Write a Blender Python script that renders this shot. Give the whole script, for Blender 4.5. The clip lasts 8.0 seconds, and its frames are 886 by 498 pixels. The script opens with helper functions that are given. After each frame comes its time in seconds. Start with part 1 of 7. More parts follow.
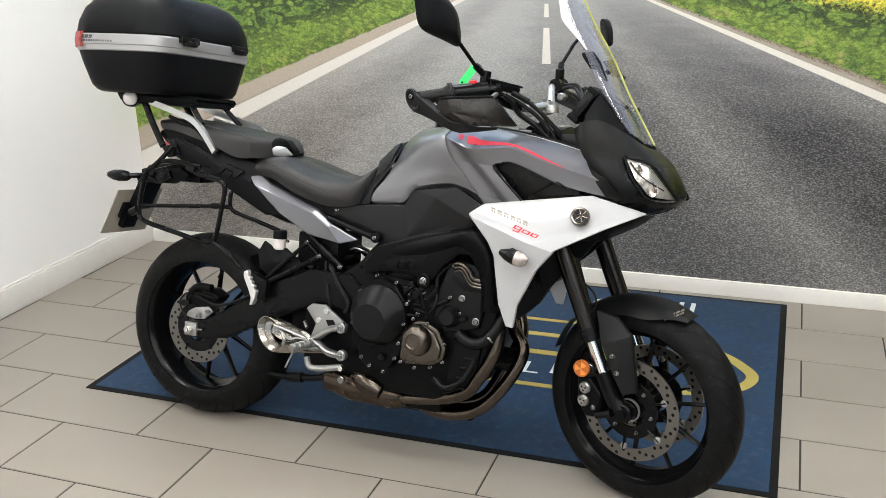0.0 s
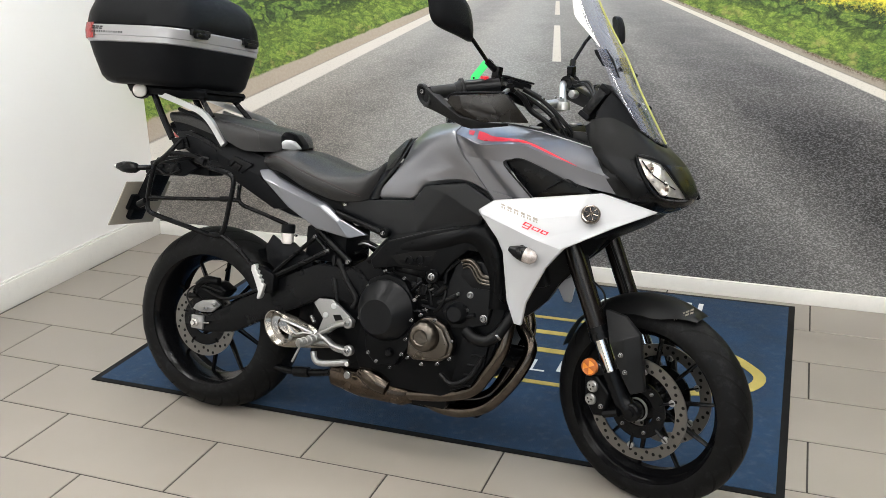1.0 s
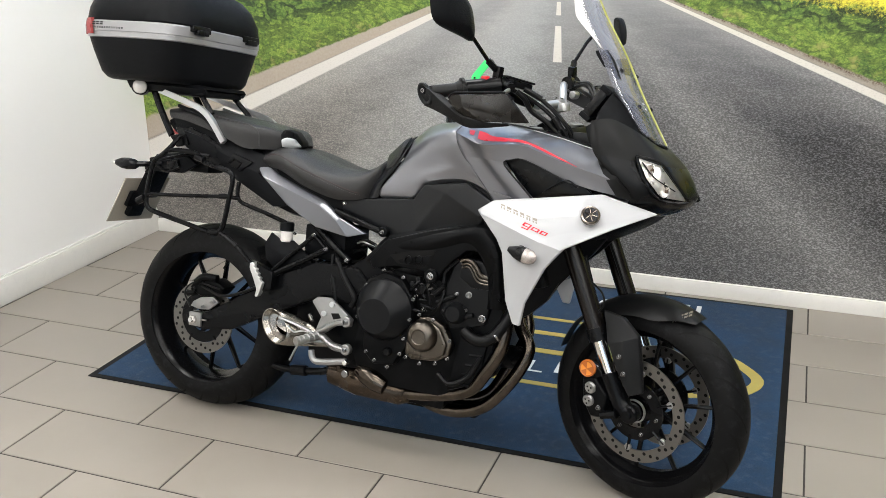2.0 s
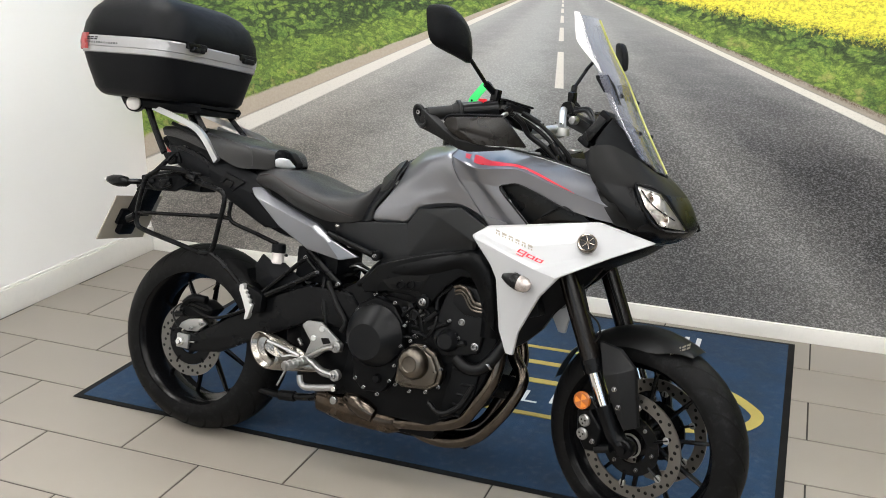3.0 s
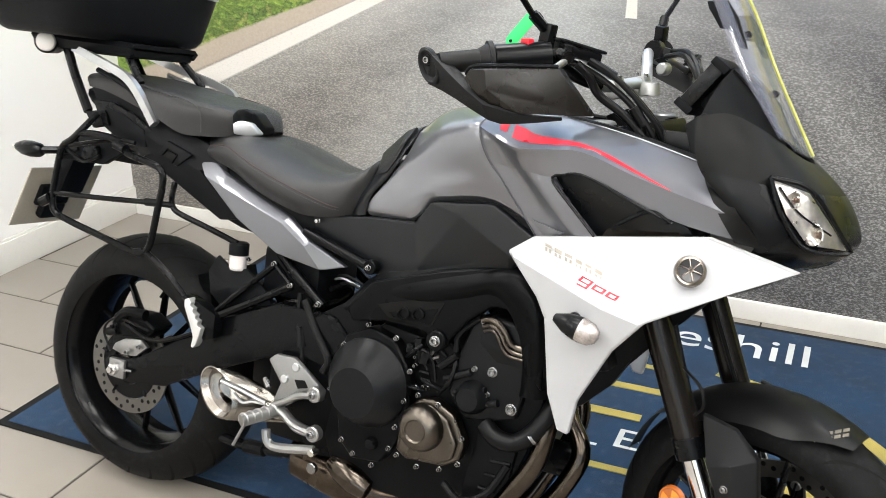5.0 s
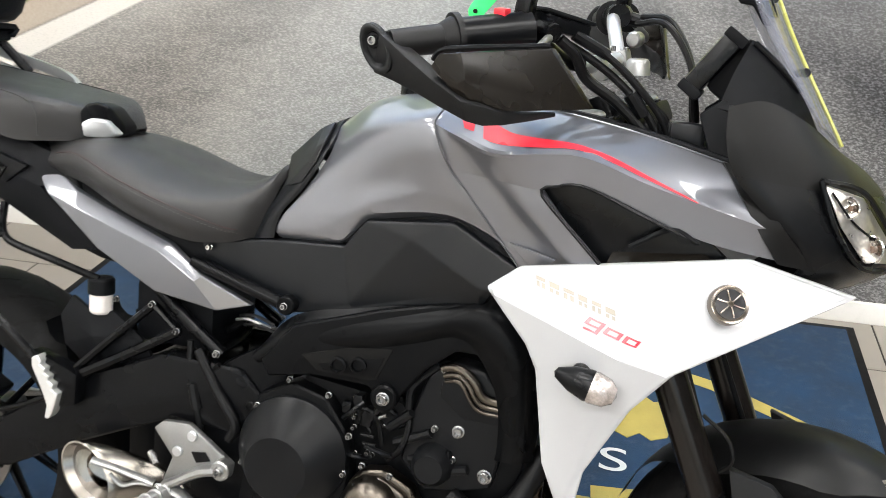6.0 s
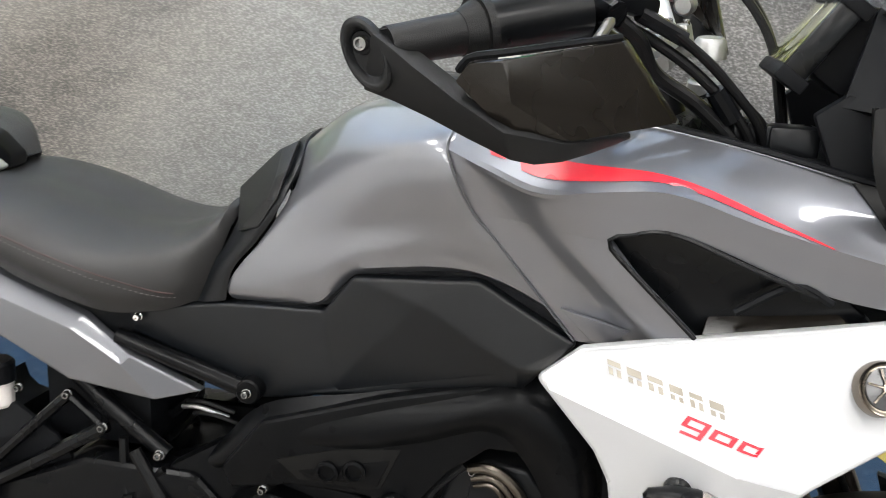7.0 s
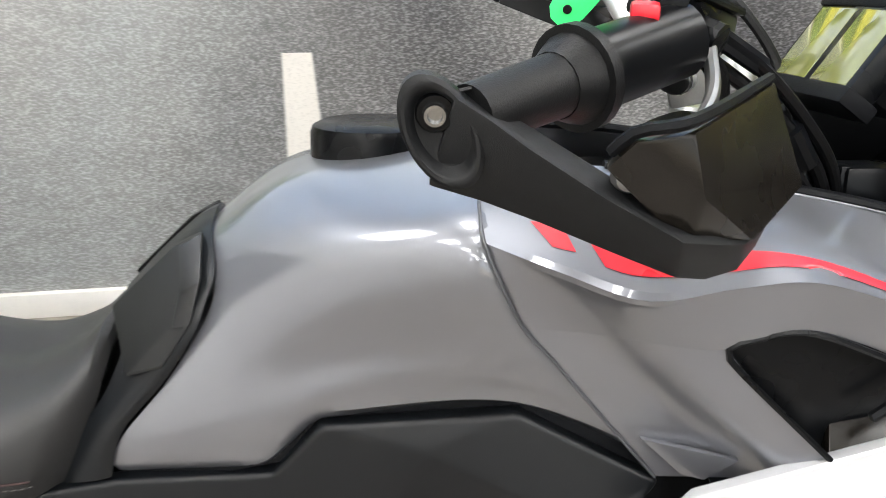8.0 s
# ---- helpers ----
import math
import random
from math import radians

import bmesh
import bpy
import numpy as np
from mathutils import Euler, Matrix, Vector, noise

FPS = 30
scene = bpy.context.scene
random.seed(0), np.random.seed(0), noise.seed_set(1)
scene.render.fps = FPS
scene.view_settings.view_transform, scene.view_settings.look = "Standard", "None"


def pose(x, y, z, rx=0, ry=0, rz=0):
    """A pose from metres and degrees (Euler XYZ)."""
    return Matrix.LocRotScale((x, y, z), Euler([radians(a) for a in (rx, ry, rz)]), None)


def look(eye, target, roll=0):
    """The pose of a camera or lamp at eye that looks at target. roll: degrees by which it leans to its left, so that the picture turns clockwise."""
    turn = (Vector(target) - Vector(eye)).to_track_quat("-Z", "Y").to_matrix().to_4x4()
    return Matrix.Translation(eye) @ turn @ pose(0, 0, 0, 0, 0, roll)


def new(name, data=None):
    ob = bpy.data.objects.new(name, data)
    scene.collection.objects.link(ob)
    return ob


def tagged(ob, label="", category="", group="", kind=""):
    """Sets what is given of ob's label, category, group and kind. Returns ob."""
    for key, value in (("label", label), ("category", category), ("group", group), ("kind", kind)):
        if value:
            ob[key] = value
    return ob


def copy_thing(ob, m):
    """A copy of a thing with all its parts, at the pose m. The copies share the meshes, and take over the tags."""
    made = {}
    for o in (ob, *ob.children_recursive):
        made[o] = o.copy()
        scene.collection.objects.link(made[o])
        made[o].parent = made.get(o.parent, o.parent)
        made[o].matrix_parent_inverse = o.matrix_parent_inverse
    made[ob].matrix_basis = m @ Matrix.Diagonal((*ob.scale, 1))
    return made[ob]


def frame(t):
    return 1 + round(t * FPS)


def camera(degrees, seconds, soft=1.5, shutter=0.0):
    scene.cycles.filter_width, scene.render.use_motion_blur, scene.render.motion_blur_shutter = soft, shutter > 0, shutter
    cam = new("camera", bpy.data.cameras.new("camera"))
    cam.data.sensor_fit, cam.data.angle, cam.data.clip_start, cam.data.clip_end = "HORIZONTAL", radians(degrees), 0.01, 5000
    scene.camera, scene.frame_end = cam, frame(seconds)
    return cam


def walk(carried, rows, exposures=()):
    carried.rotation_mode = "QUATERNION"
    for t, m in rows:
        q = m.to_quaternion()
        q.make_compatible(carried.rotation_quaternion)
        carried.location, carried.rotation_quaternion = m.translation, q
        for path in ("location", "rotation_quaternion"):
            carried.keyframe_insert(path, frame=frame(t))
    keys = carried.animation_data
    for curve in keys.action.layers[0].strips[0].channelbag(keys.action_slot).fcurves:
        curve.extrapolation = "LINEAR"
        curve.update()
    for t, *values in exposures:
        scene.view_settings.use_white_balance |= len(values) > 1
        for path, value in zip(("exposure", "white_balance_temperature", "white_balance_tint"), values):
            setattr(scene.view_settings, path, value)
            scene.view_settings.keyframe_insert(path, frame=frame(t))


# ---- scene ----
cam = camera(49.6, 8.0, soft=0.7, shutter=0.3)
PATH = [
    (0, (1.675, -2.311, 1.622), (1.021, -0.539, 0.963), -1.8),
    (0.5, (1.665, -2.307, 1.615), (1.014, -0.533, 0.959), -1.4),
    (1, (1.66, -2.308, 1.613), (0.998, -0.541, 0.951), -1.1),
    (2.5, (1.655, -2.3, 1.607), (0.997, -0.529, 0.95), -0.1),
    (3, (1.66, -2.24, 1.589), (0.99, -0.458, 0.978), 0.7),
    (3.5, (1.579, -2.041, 1.55), (0.938, -0.244, 0.951), 2.5),
    (4, (1.51, -1.851, 1.541), (0.904, -0.061, 0.888), 1.6),
    (4.5, (1.474, -1.615, 1.505), (0.738, 0.109, 0.807), -0.5),
    (4.7, (1.456, -1.514, 1.492), (0.69, 0.184, 0.764), 0.2),
    (5.8, (1.106, -1.118, 1.426), (0.626, 0.648, 0.619), 1.2),
    (6, (1.057, -1.053, 1.423), (0.669, 0.723, 0.588), 1.3),
    (6.5, (0.975, -0.836, 1.395), (0.651, 0.933, 0.521), -0.0),
    (7, (0.889, -0.675, 1.383), (0.639, 1.071, 0.44), -0.5),
    (7.5, (0.740, -0.500, 1.373), (0.802, 1.210, 0.363), -0.25),
    (7.8, (0.654, -0.421, 1.359), (0.883, 1.297, 0.393), 0.2),
    (8, (0.630, -0.366, 1.334), (0.979, 1.341, 0.381), 2.58),
]
walk(cam, [(t, look(eye, target, roll)) for t, eye, target, roll in PATH],
     [(0.0, 0.0), (3.5, 0.0), (4.2, 0.10), (4.7, 0.32), (6.0, 0.46), (6.5, 0.36), (7.0, 0.31), (7.5, 0.29), (8.0, 0.48)])

from mathutils.bvhtree import BVHTree

# ---- world, lights ----
world = bpy.data.worlds.new("world")
scene.world = world
world.use_nodes = True
wn = world.node_tree
sky = wn.nodes.new("ShaderNodeTexSky")
sky.sky_type, sky.sun_disc, sky.sun_elevation, sky.sun_rotation = "NISHITA", False, radians(40), radians(200)
wn.links.new(sky.outputs[0], wn.nodes["Background"].inputs[0])
wn.nodes["Background"].inputs[1].default_value = 0.15
PANEL_LIGHT = 18.6
WINDOW_LIGHT = 14.0

# the room: back wall at y = WALL_Y, side wall at x = WALL_X
WALL_X, WALL_Y, EAST_X, SOUTH_Y, CEIL_Z = -1.52, 1.80, 5.2, -5.4, 2.75


# ---- materials ----
def node_mat(name):
    m = bpy.data.materials.new(name)
    m.use_nodes = True
    nt = m.node_tree
    return m, nt, nt.nodes["Principled BSDF"]


def math_node(nt, op, a, b=None, c=None, clamp=False):
    n = nt.nodes.new("ShaderNodeMath")
    n.operation, n.use_clamp = op, clamp
    for i, v in enumerate((a, b, c)):
        if v is None:
            continue
        if isinstance(v, (int, float)):
            n.inputs[i].default_value = v
        else:
            nt.links.new(v, n.inputs[i])
    return n.outputs[0]


def mix_col(nt, fac, a, b):
    n = nt.nodes.new("ShaderNodeMix")
    n.data_type = "RGBA"
    for sock, v in ((n.inputs[0], fac), (n.inputs[6], a), (n.inputs[7], b)):
        if isinstance(v, (int, float)):
            sock.default_value = v
        elif isinstance(v, tuple):
            sock.default_value = (*v, 1)
        else:
            nt.links.new(v, sock)
    return n.outputs[2]


def noise_node(nt, vec, scale, detail=4, rough=0.6):
    n = nt.nodes.new("ShaderNodeTexNoise")
    n.inputs["Scale"].default_value, n.inputs["Detail"].default_value, n.inputs["Roughness"].default_value = scale, detail, rough
    if vec is not None:
        nt.links.new(vec, n.inputs["Vector"])
    return n.outputs[0]


def ramp(nt, fac, lo, hi):
    n = nt.nodes.new("ShaderNodeMapRange")
    n.inputs[1].default_value, n.inputs[2].default_value = lo, hi
    nt.links.new(fac, n.inputs[0])
    return n.outputs[0]


def surface(name, col, rough=0.5, metal=0.0, fine=400.0, coarse=9.0, vary=0.12, bump=0.05, coat=0.0, dust=0.0, rvary=0.12, spec=0.5, rnd=0.0):
    """A worn surface: two scales of colour and gloss variation, fine relief, a little dust on top."""
    m, nt, bs = node_mat(name)
    co = nt.nodes.new("ShaderNodeTexCoord").outputs["Object"]
    big, small = noise_node(nt, co, coarse, 3), noise_node(nt, co, fine, 2)
    f = math_node(nt, "MULTIPLY_ADD", ramp(nt, big, 0.3, 0.7), 0.6, math_node(nt, "MULTIPLY", ramp(nt, small, 0.3, 0.7), 0.4))
    dark, light = tuple(c * (1 - vary) for c in col), tuple(min(1, c * (1 + vary)) for c in col)
    c = mix_col(nt, f, dark, light)
    if dust:
        d = ramp(nt, noise_node(nt, co, 35, 5, 0.7), 0.52, 0.75)
        c = mix_col(nt, math_node(nt, "MULTIPLY", d, dust), c, (0.255, 0.26, 0.275))
    if rnd:
        oi = nt.nodes.new("ShaderNodeObjectInfo").outputs["Random"]
        v = math_node(nt, "MULTIPLY_ADD", oi, 2 * rnd, 1 - rnd)
        h = nt.nodes.new("ShaderNodeHueSaturation")
        nt.links.new(v, h.inputs["Value"])
        nt.links.new(c, h.inputs["Color"])
        c = h.outputs[0]
    nt.links.new(c, bs.inputs["Base Color"])
    nt.links.new(math_node(nt, "MULTIPLY_ADD", big, rvary * 2, rough - rvary, clamp=True), bs.inputs["Roughness"])
    bs.inputs["Metallic"].default_value = metal
    bs.inputs["Specular IOR Level"].default_value = spec
    bs.inputs["Coat Weight"].default_value = coat
    bs.inputs["Coat Roughness"].default_value = 0.04
    if bump:
        b = nt.nodes.new("ShaderNodeBump")
        b.inputs["Strength"].default_value, b.inputs["Distance"].default_value = bump, 0.002
        nt.links.new(small, b.inputs["Height"])
        nt.links.new(b.outputs[0], bs.inputs["Normal"])
    return m


M = {}
M["plastic"] = surface("black_textured_plastic", (0.0040, 0.0044, 0.0053), 0.44, fine=1500, bump=0.25, vary=0.15, dust=0.008, spec=0.085)
M["guard"] = surface("black_guard_plastic", (0.0058, 0.0062, 0.0068), 0.46, fine=1500, bump=0.25, vary=0.15, dust=0.010, spec=0.22)
M["mudguard"] = surface("matte_black_mudguard", (0.0080, 0.0082, 0.0086), 0.36, fine=900, bump=0.08, dust=0.015, spec=0.34)
M["side_cover"] = surface("black_side_cover", (0.0034, 0.0042, 0.0054), 0.37, fine=1500, bump=0.14, vary=0.15, dust=0.006, spec=0.30)
M["pad_sheen"] = surface("black_pad_plastic", (0.0075, 0.0080, 0.0082), 0.42, fine=1500, bump=0.15, vary=0.15, dust=0.006, spec=0.30)
M["plastic_smooth"] = surface("black_smooth_plastic", (0.0024, 0.0027, 0.0033), 0.28, fine=900, bump=0.03, dust=0.010, spec=0.174)
M["satin"] = surface("satin_black_paint", (0.0024, 0.0026, 0.0031), 0.26, fine=700, bump=0.05, dust=0.006, spec=0.130)
M["cowl"] = surface("matte_dark_cowl", (0.0046, 0.0046, 0.0046), 0.40, fine=800, bump=0.06, dust=0.008, spec=0.13)
M["shield"] = surface("smoked_guard_plastic", (0.0068, 0.0056, 0.0044), 0.26, fine=900, bump=0.05, spec=0.30)
M["frame"] = surface("black_frame_paint", (0.0026, 0.0028, 0.0032), 0.30, fine=600, bump=0.08, dust=0.006, spec=0.075)
M["engine"] = surface("black_engine_casting", (0.0024, 0.0026, 0.0030), 0.34, fine=500, bump=0.18, dust=0.008, spec=0.085)
M["engine_cover"] = surface("dark_grey_engine_cover", (0.0046, 0.0049, 0.0055), 0.32, fine=600, bump=0.10, dust=0.012, spec=0.135)
M["bronze"] = surface("bronze_grey_cover", (0.1050, 0.0920, 0.0770), 0.30, 1.0, fine=300, bump=0.08, vary=0.2)
M["rubber"] = surface("tyre_rubber", (0.0034, 0.0034, 0.0036), 0.55, fine=600, bump=0.15, vary=0.25, dust=0.040, spec=0.112)
M["grip"] = surface("grip_rubber", (0.0025, 0.0026, 0.0029), 0.50, fine=900, bump=0.2, spec=0.26)
M["seat"] = surface("seat_vinyl", (0.0155, 0.0153, 0.0156), 0.42, fine=1300, bump=0.35, vary=0.15, dust=0.006, spec=0.40)
M["stitch"] = surface("red_stitch", (0.0320, 0.0140, 0.0140), 0.7, fine=900)
M["grey_paint"] = surface("metallic_grey_paint", (0.1720, 0.1765, 0.1950), 0.37, 0.72, fine=2500, coarse=4, bump=0.0, vary=0.05, coat=1.0, rvary=0.03)
M["grey_light"] = surface("light_grey_paint", (0.1250, 0.1290, 0.1430), 0.36, 0.50, fine=2500, coarse=4, bump=0.0, vary=0.05, coat=1.0, rvary=0.03)
M["white_paint"] = surface("white_paint", (0.3800, 0.3850, 0.3950), 0.32, fine=2000, coarse=5, bump=0.0, vary=0.02, coat=0.6, rvary=0.03)
M["red"] = surface("red_decal", (0.60, 0.012, 0.026), 0.30, fine=900, bump=0, vary=0.05, coat=0.25)
M["silver_decal"] = surface("silver_decal", (0.22, 0.20, 0.165), 0.34, 0.40, fine=900, bump=0, vary=0.10)
M["alu"] = surface("cast_aluminium", (0.3000, 0.3000, 0.2950), 0.34, 0.85, fine=400, bump=0.06, vary=0.10)
M["alu_satin"] = surface("brushed_aluminium", (0.55, 0.56, 0.57), 0.38, 0.9, fine=300, bump=0.05, vary=0.08)
M["steel"] = surface("bright_steel", (0.68, 0.67, 0.65), 0.22, 1.0, fine=300, bump=0.03, vary=0.08)
M["bolt"] = surface("zinc_bolt", (0.26, 0.26, 0.26), 0.26, 1.0, fine=300, bump=0.03, vary=0.15)
M["disc"] = surface("brake_disc_steel", (0.1450, 0.1390, 0.1300), 0.34, 0.9, fine=500, bump=0.08, vary=0.12)
M["header"] = surface("heat_tinted_steel", (0.0780, 0.0650, 0.0530), 0.20, 1.0, fine=60, coarse=11, bump=0.02, vary=0.40, dust=0.02, rvary=0.06)
M["muffler"] = surface("bead_blasted_steel", (0.2500, 0.2320, 0.2060), 0.20, 1.0, fine=700, bump=0.08, vary=0.12)
M["rim_gloss"] = surface("gloss_black_rim", (0.0026, 0.0026, 0.0030), 0.24, fine=700, bump=0.02, dust=0.012, spec=0.18, rvary=0.05)
M["fork_black"] = surface("dark_anodised_tube", (0.0055, 0.0042, 0.0036), 0.24, fine=500, bump=0.03, dust=0.02, spec=0.30, rvary=0.06)
M["outlet_steel"] = surface("dark_outlet_steel", (0.105, 0.094, 0.082), 0.34, 1.0, fine=200, bump=0.05, vary=0.4)
M["lamp_silver"] = surface("lamp_reflector", (0.78, 0.74, 0.70), 0.30, 0.95, fine=60, coarse=40, bump=0.35, vary=0.3)
M["lamp_dark"] = surface("lamp_bulb_cap", (0.10, 0.06, 0.04), 0.3, fine=300)
M["indicator_lens"] = surface("indicator_lens", (0.36, 0.32, 0.30), 0.14, 0.5, fine=260, coarse=60, bump=0.4, vary=0.4, coat=1.0)
# shaded copy of the amber plastic; M["amber"] is the lit one
M["amber_dark"] = surface("amber_reflector_shade", (0.42, 0.11, 0.012), 0.25, fine=1800, bump=0.5, coat=0.8)
M["gap_grey"] = surface("grey_panel_gap", (0.060, 0.062, 0.068), 0.4, fine=300)
M["dark_chrome"] = surface("dark_chrome", (0.20, 0.175, 0.15), 0.14, 1.0, fine=200, bump=0.0, vary=0.1, rvary=0.03)
M["peg_alu"] = surface("bare_peg_aluminium", (0.62, 0.62, 0.61), 0.34, 0.7, fine=400, bump=0.06, vary=0.10)
M["chamber"] = surface("stained_collector_steel", (0.0600, 0.0450, 0.0330), 0.26, 0.95, fine=90, coarse=16, bump=0.05, vary=0.45, dust=0.10)
M["thread"] = surface("grey_thread", (0.075, 0.070, 0.070), 0.7, fine=900)
# near-black colour that stands in for the shade inside holes, grooves and recesses
M["dark_hole"] = surface("hole_shade", (0.0030, 0.0029, 0.0028), 0.8, fine=200, spec=0.15)
M["amber"] = surface("amber_reflector", (0.75, 0.24, 0.02), 0.25, fine=1800, bump=0.5, coat=0.8)
M["red_lens"] = surface("red_reflector", (0.50, 0.06, 0.06), 0.25, fine=1800, bump=0.4, coat=0.8)
M["clear_lens"] = surface("clear_lens", (0.75, 0.73, 0.70), 0.15, fine=500, bump=0.3, coat=1.0)
M["tag"] = surface("green_tag", (0.03, 0.72, 0.16), 0.5, fine=600)
M["plate_back"] = surface("number_plate_back", (0.38, 0.35, 0.29), 0.55, fine=200, vary=0.1, dust=0.2)
M["fluid"] = surface("reservoir_plastic", (0.62, 0.58, 0.56), 0.35, fine=300)
M["hose"] = surface("rubber_hose", (0.0025, 0.0026, 0.0029), 0.40, fine=500, bump=0.1, spec=0.155)
M["silver_band"] = surface("silver_band", (0.3400, 0.3400, 0.3485), 0.34, 0.55, fine=900, bump=0.04, vary=0.05)
M["letter_dark"] = surface("dark_print", (0.0180, 0.0180, 0.0200), 0.2)
# colour of the yellow-green glint on the screen's outline
M["screen_outline"] = surface("acrylic_glint", (0.3600, 0.3600, 0.0900), 0.25, fine=300, bump=0)
M["chrome"] = surface("chrome", (0.80, 0.80, 0.79), 0.09, 1.0, fine=200, bump=0.0, vary=0.03, rvary=0.03)
# olive display tint, with a yellow-green reflection put into the colour
M["lcd"] = surface("instrument_glass", (0.1500, 0.1600, 0.0450), 0.12, fine=100, bump=0, coat=1.0)
M["wall_white"] = surface("white_wall_paint", (0.8300, 0.8150, 0.7900), 0.62, fine=250, coarse=1.3, bump=0.06, vary=0.02)
M["trim_white"] = surface("white_gloss_trim", (0.7400, 0.7200, 0.6800), 0.40, fine=150, coarse=4, bump=0.03, vary=0.03, dust=0.10)
# unseen walls: darkened to hold down side fill and reflections
M["wall_unseen"] = surface("unseen_dark_wall", (0.054, 0.054, 0.057), 0.7, fine=250, coarse=1.3, bump=0.06, vary=0.04)
M["ceiling"] = surface("ceiling_board", (0.78, 0.77, 0.75), 0.8, fine=300, vary=0.02)
M["tile"] = surface("beige_grey_tile", (0.2420, 0.2160, 0.1870), 0.42, fine=420, coarse=3.2, bump=0.06, vary=0.10, rnd=0.045, dust=0.10)
M["grout"] = surface("dark_grout", (0.028, 0.024, 0.020), 0.85, fine=300)
M["mat_blue"] = surface("blue_carpet_pile", (0.0046, 0.0270, 0.0660), 0.9, fine=330, coarse=7, bump=0.9, vary=0.38, dust=0.09)
M["mat_edge"] = surface("black_mat_rubber", (0.0063, 0.0063, 0.0066), 0.7, fine=400, bump=0.2, spec=0.120)
M["mat_yellow"] = surface("yellow_pile", (0.3600, 0.2900, 0.0750), 0.9, fine=900, bump=0.7, vary=0.2)
M["mat_white"] = surface("white_pile", (0.58, 0.60, 0.60), 0.9, fine=900, bump=0.7, vary=0.15)


def glass_mat(name, col, alpha):
    m, nt, bs = node_mat(name)
    bs.inputs["Base Color"].default_value = (*col, 1)
    bs.inputs["Roughness"].default_value = 0.03
    bs.inputs["Alpha"].default_value = alpha
    bs.inputs["Coat Weight"].default_value = 0.5
    return m


M["screen"] = glass_mat("smoked_acrylic", (0.20, 0.21, 0.26), 0.27)


def emit_mat(name, col, strength):
    m, nt, bs = node_mat(name)
    bs.inputs["Emission Color"].default_value = (*col, 1)
    bs.inputs["Emission Strength"].default_value = strength
    return m


M["panel_glow"] = emit_mat("lamp_diffuser", (0.975, 0.965, 0.945), PANEL_LIGHT)


def mural_mat():
    """Printed wallpaper: a straight country road in perspective between grass verges."""
    m, nt, bs = node_mat("printed_road_wallpaper")
    co = nt.nodes.new("ShaderNodeTexCoord").outputs["Object"]
    sep = nt.nodes.new("ShaderNodeSeparateXYZ")
    nt.links.new(co, sep.inputs[0])
    x, z = sep.outputs[0], sep.outputs[2]
    VX, VZ = 0.663, 1.44
    h = math_node(nt, "MAXIMUM", math_node(nt, "SUBTRACT", VZ, z), 0.012)
    u = math_node(nt, "DIVIDE", math_node(nt, "SUBTRACT", x, VX), h)
    v = math_node(nt, "DIVIDE", 1.0, h)
    road = nt.nodes.new("ShaderNodeCombineXYZ")
    nt.links.new(u, road.inputs[0])
    nt.links.new(math_node(nt, "MULTIPLY", v, 1.6), road.inputs[1])
    rv = road.outputs[0]

    def band(s, lo, hi, soft):
        return math_node(nt, "MULTIPLY", ramp(nt, s, lo - soft, lo + soft), ramp(nt, s, hi + soft, hi - soft))

    # asphalt: chips, patches, pale wheel tracks
    wide = nt.nodes.new("ShaderNodeMapping")
    wide.inputs["Scale"].default_value = (0.50, 1.0, 1.0)
    nt.links.new(co, wide.inputs[0])
    chips = noise_node(nt, wide.outputs[0], 215, 3, 0.72)
    chips2 = noise_node(nt, rv, 46, 3, 0.7)
    patch = noise_node(nt, rv, 1.6, 4)
    wu = math_node(nt, "ADD", u, math_node(nt, "MULTIPLY_ADD", noise_node(nt, rv, 2.5, 3), 0.36, -0.18))
    track = math_node(nt, "ADD", band(wu, -1.05, -0.34, 0.22), math_node(nt, "MULTIPLY", band(wu, 0.74, 1.12, 0.20), 0.72))
    track = math_node(nt, "ADD", track, math_node(nt, "ADD", math_node(nt, "MULTIPLY", band(wu, -2.3, -1.75, 0.2), 0.8), math_node(nt, "MULTIPLY", band(wu, 2.10, 2.6, 0.2), 0.45)))
    track = math_node(nt, "ADD", track, math_node(nt, "MULTIPLY", band(wu, -0.5, 0.55, 0.2), 0.30))
    pale = math_node(nt, "ADD", math_node(nt, "MULTIPLY", track, 0.62), math_node(nt, "MULTIPLY", ramp(nt, patch, 0.3, 0.7), 0.26), clamp=True)
    # the near left of the print is paler than the near right
    pale = math_node(nt, "ADD", pale, math_node(nt, "MULTIPLY", ramp(nt, x, 0.95, 0.15), math_node(nt, "MULTIPLY", ramp(nt, x, -1.0, -0.3), 0.50)), clamp=True)
    tone = math_node(nt, "ADD", math_node(nt, "MULTIPLY", chips, 0.8), math_node(nt, "MULTIPLY", chips2, 0.2))
    tone = ramp(nt, tone, 0.465, 0.635)
    # fine print grain is softer on the left lane
    hard = math_node(nt, "MULTIPLY_ADD", ramp(nt, x, 0.55, 1.05), 0.32, 0.68)
    tone = math_node(nt, "ADD", math_node(nt, "MULTIPLY", tone, hard), math_node(nt, "MULTIPLY", math_node(nt, "SUBTRACT", 1.0, hard), math_node(nt, "MULTIPLY_ADD", ramp(nt, noise_node(nt, wide.outputs[0], 22, 5, 0.7), 0.3, 0.7), 0.7, 0.18)))
    lo = mix_col(nt, pale, (0.004, 0.004, 0.005), (0.185, 0.183, 0.177))
    hi = mix_col(nt, pale, (0.150, 0.150, 0.162), (0.52, 0.51, 0.49))
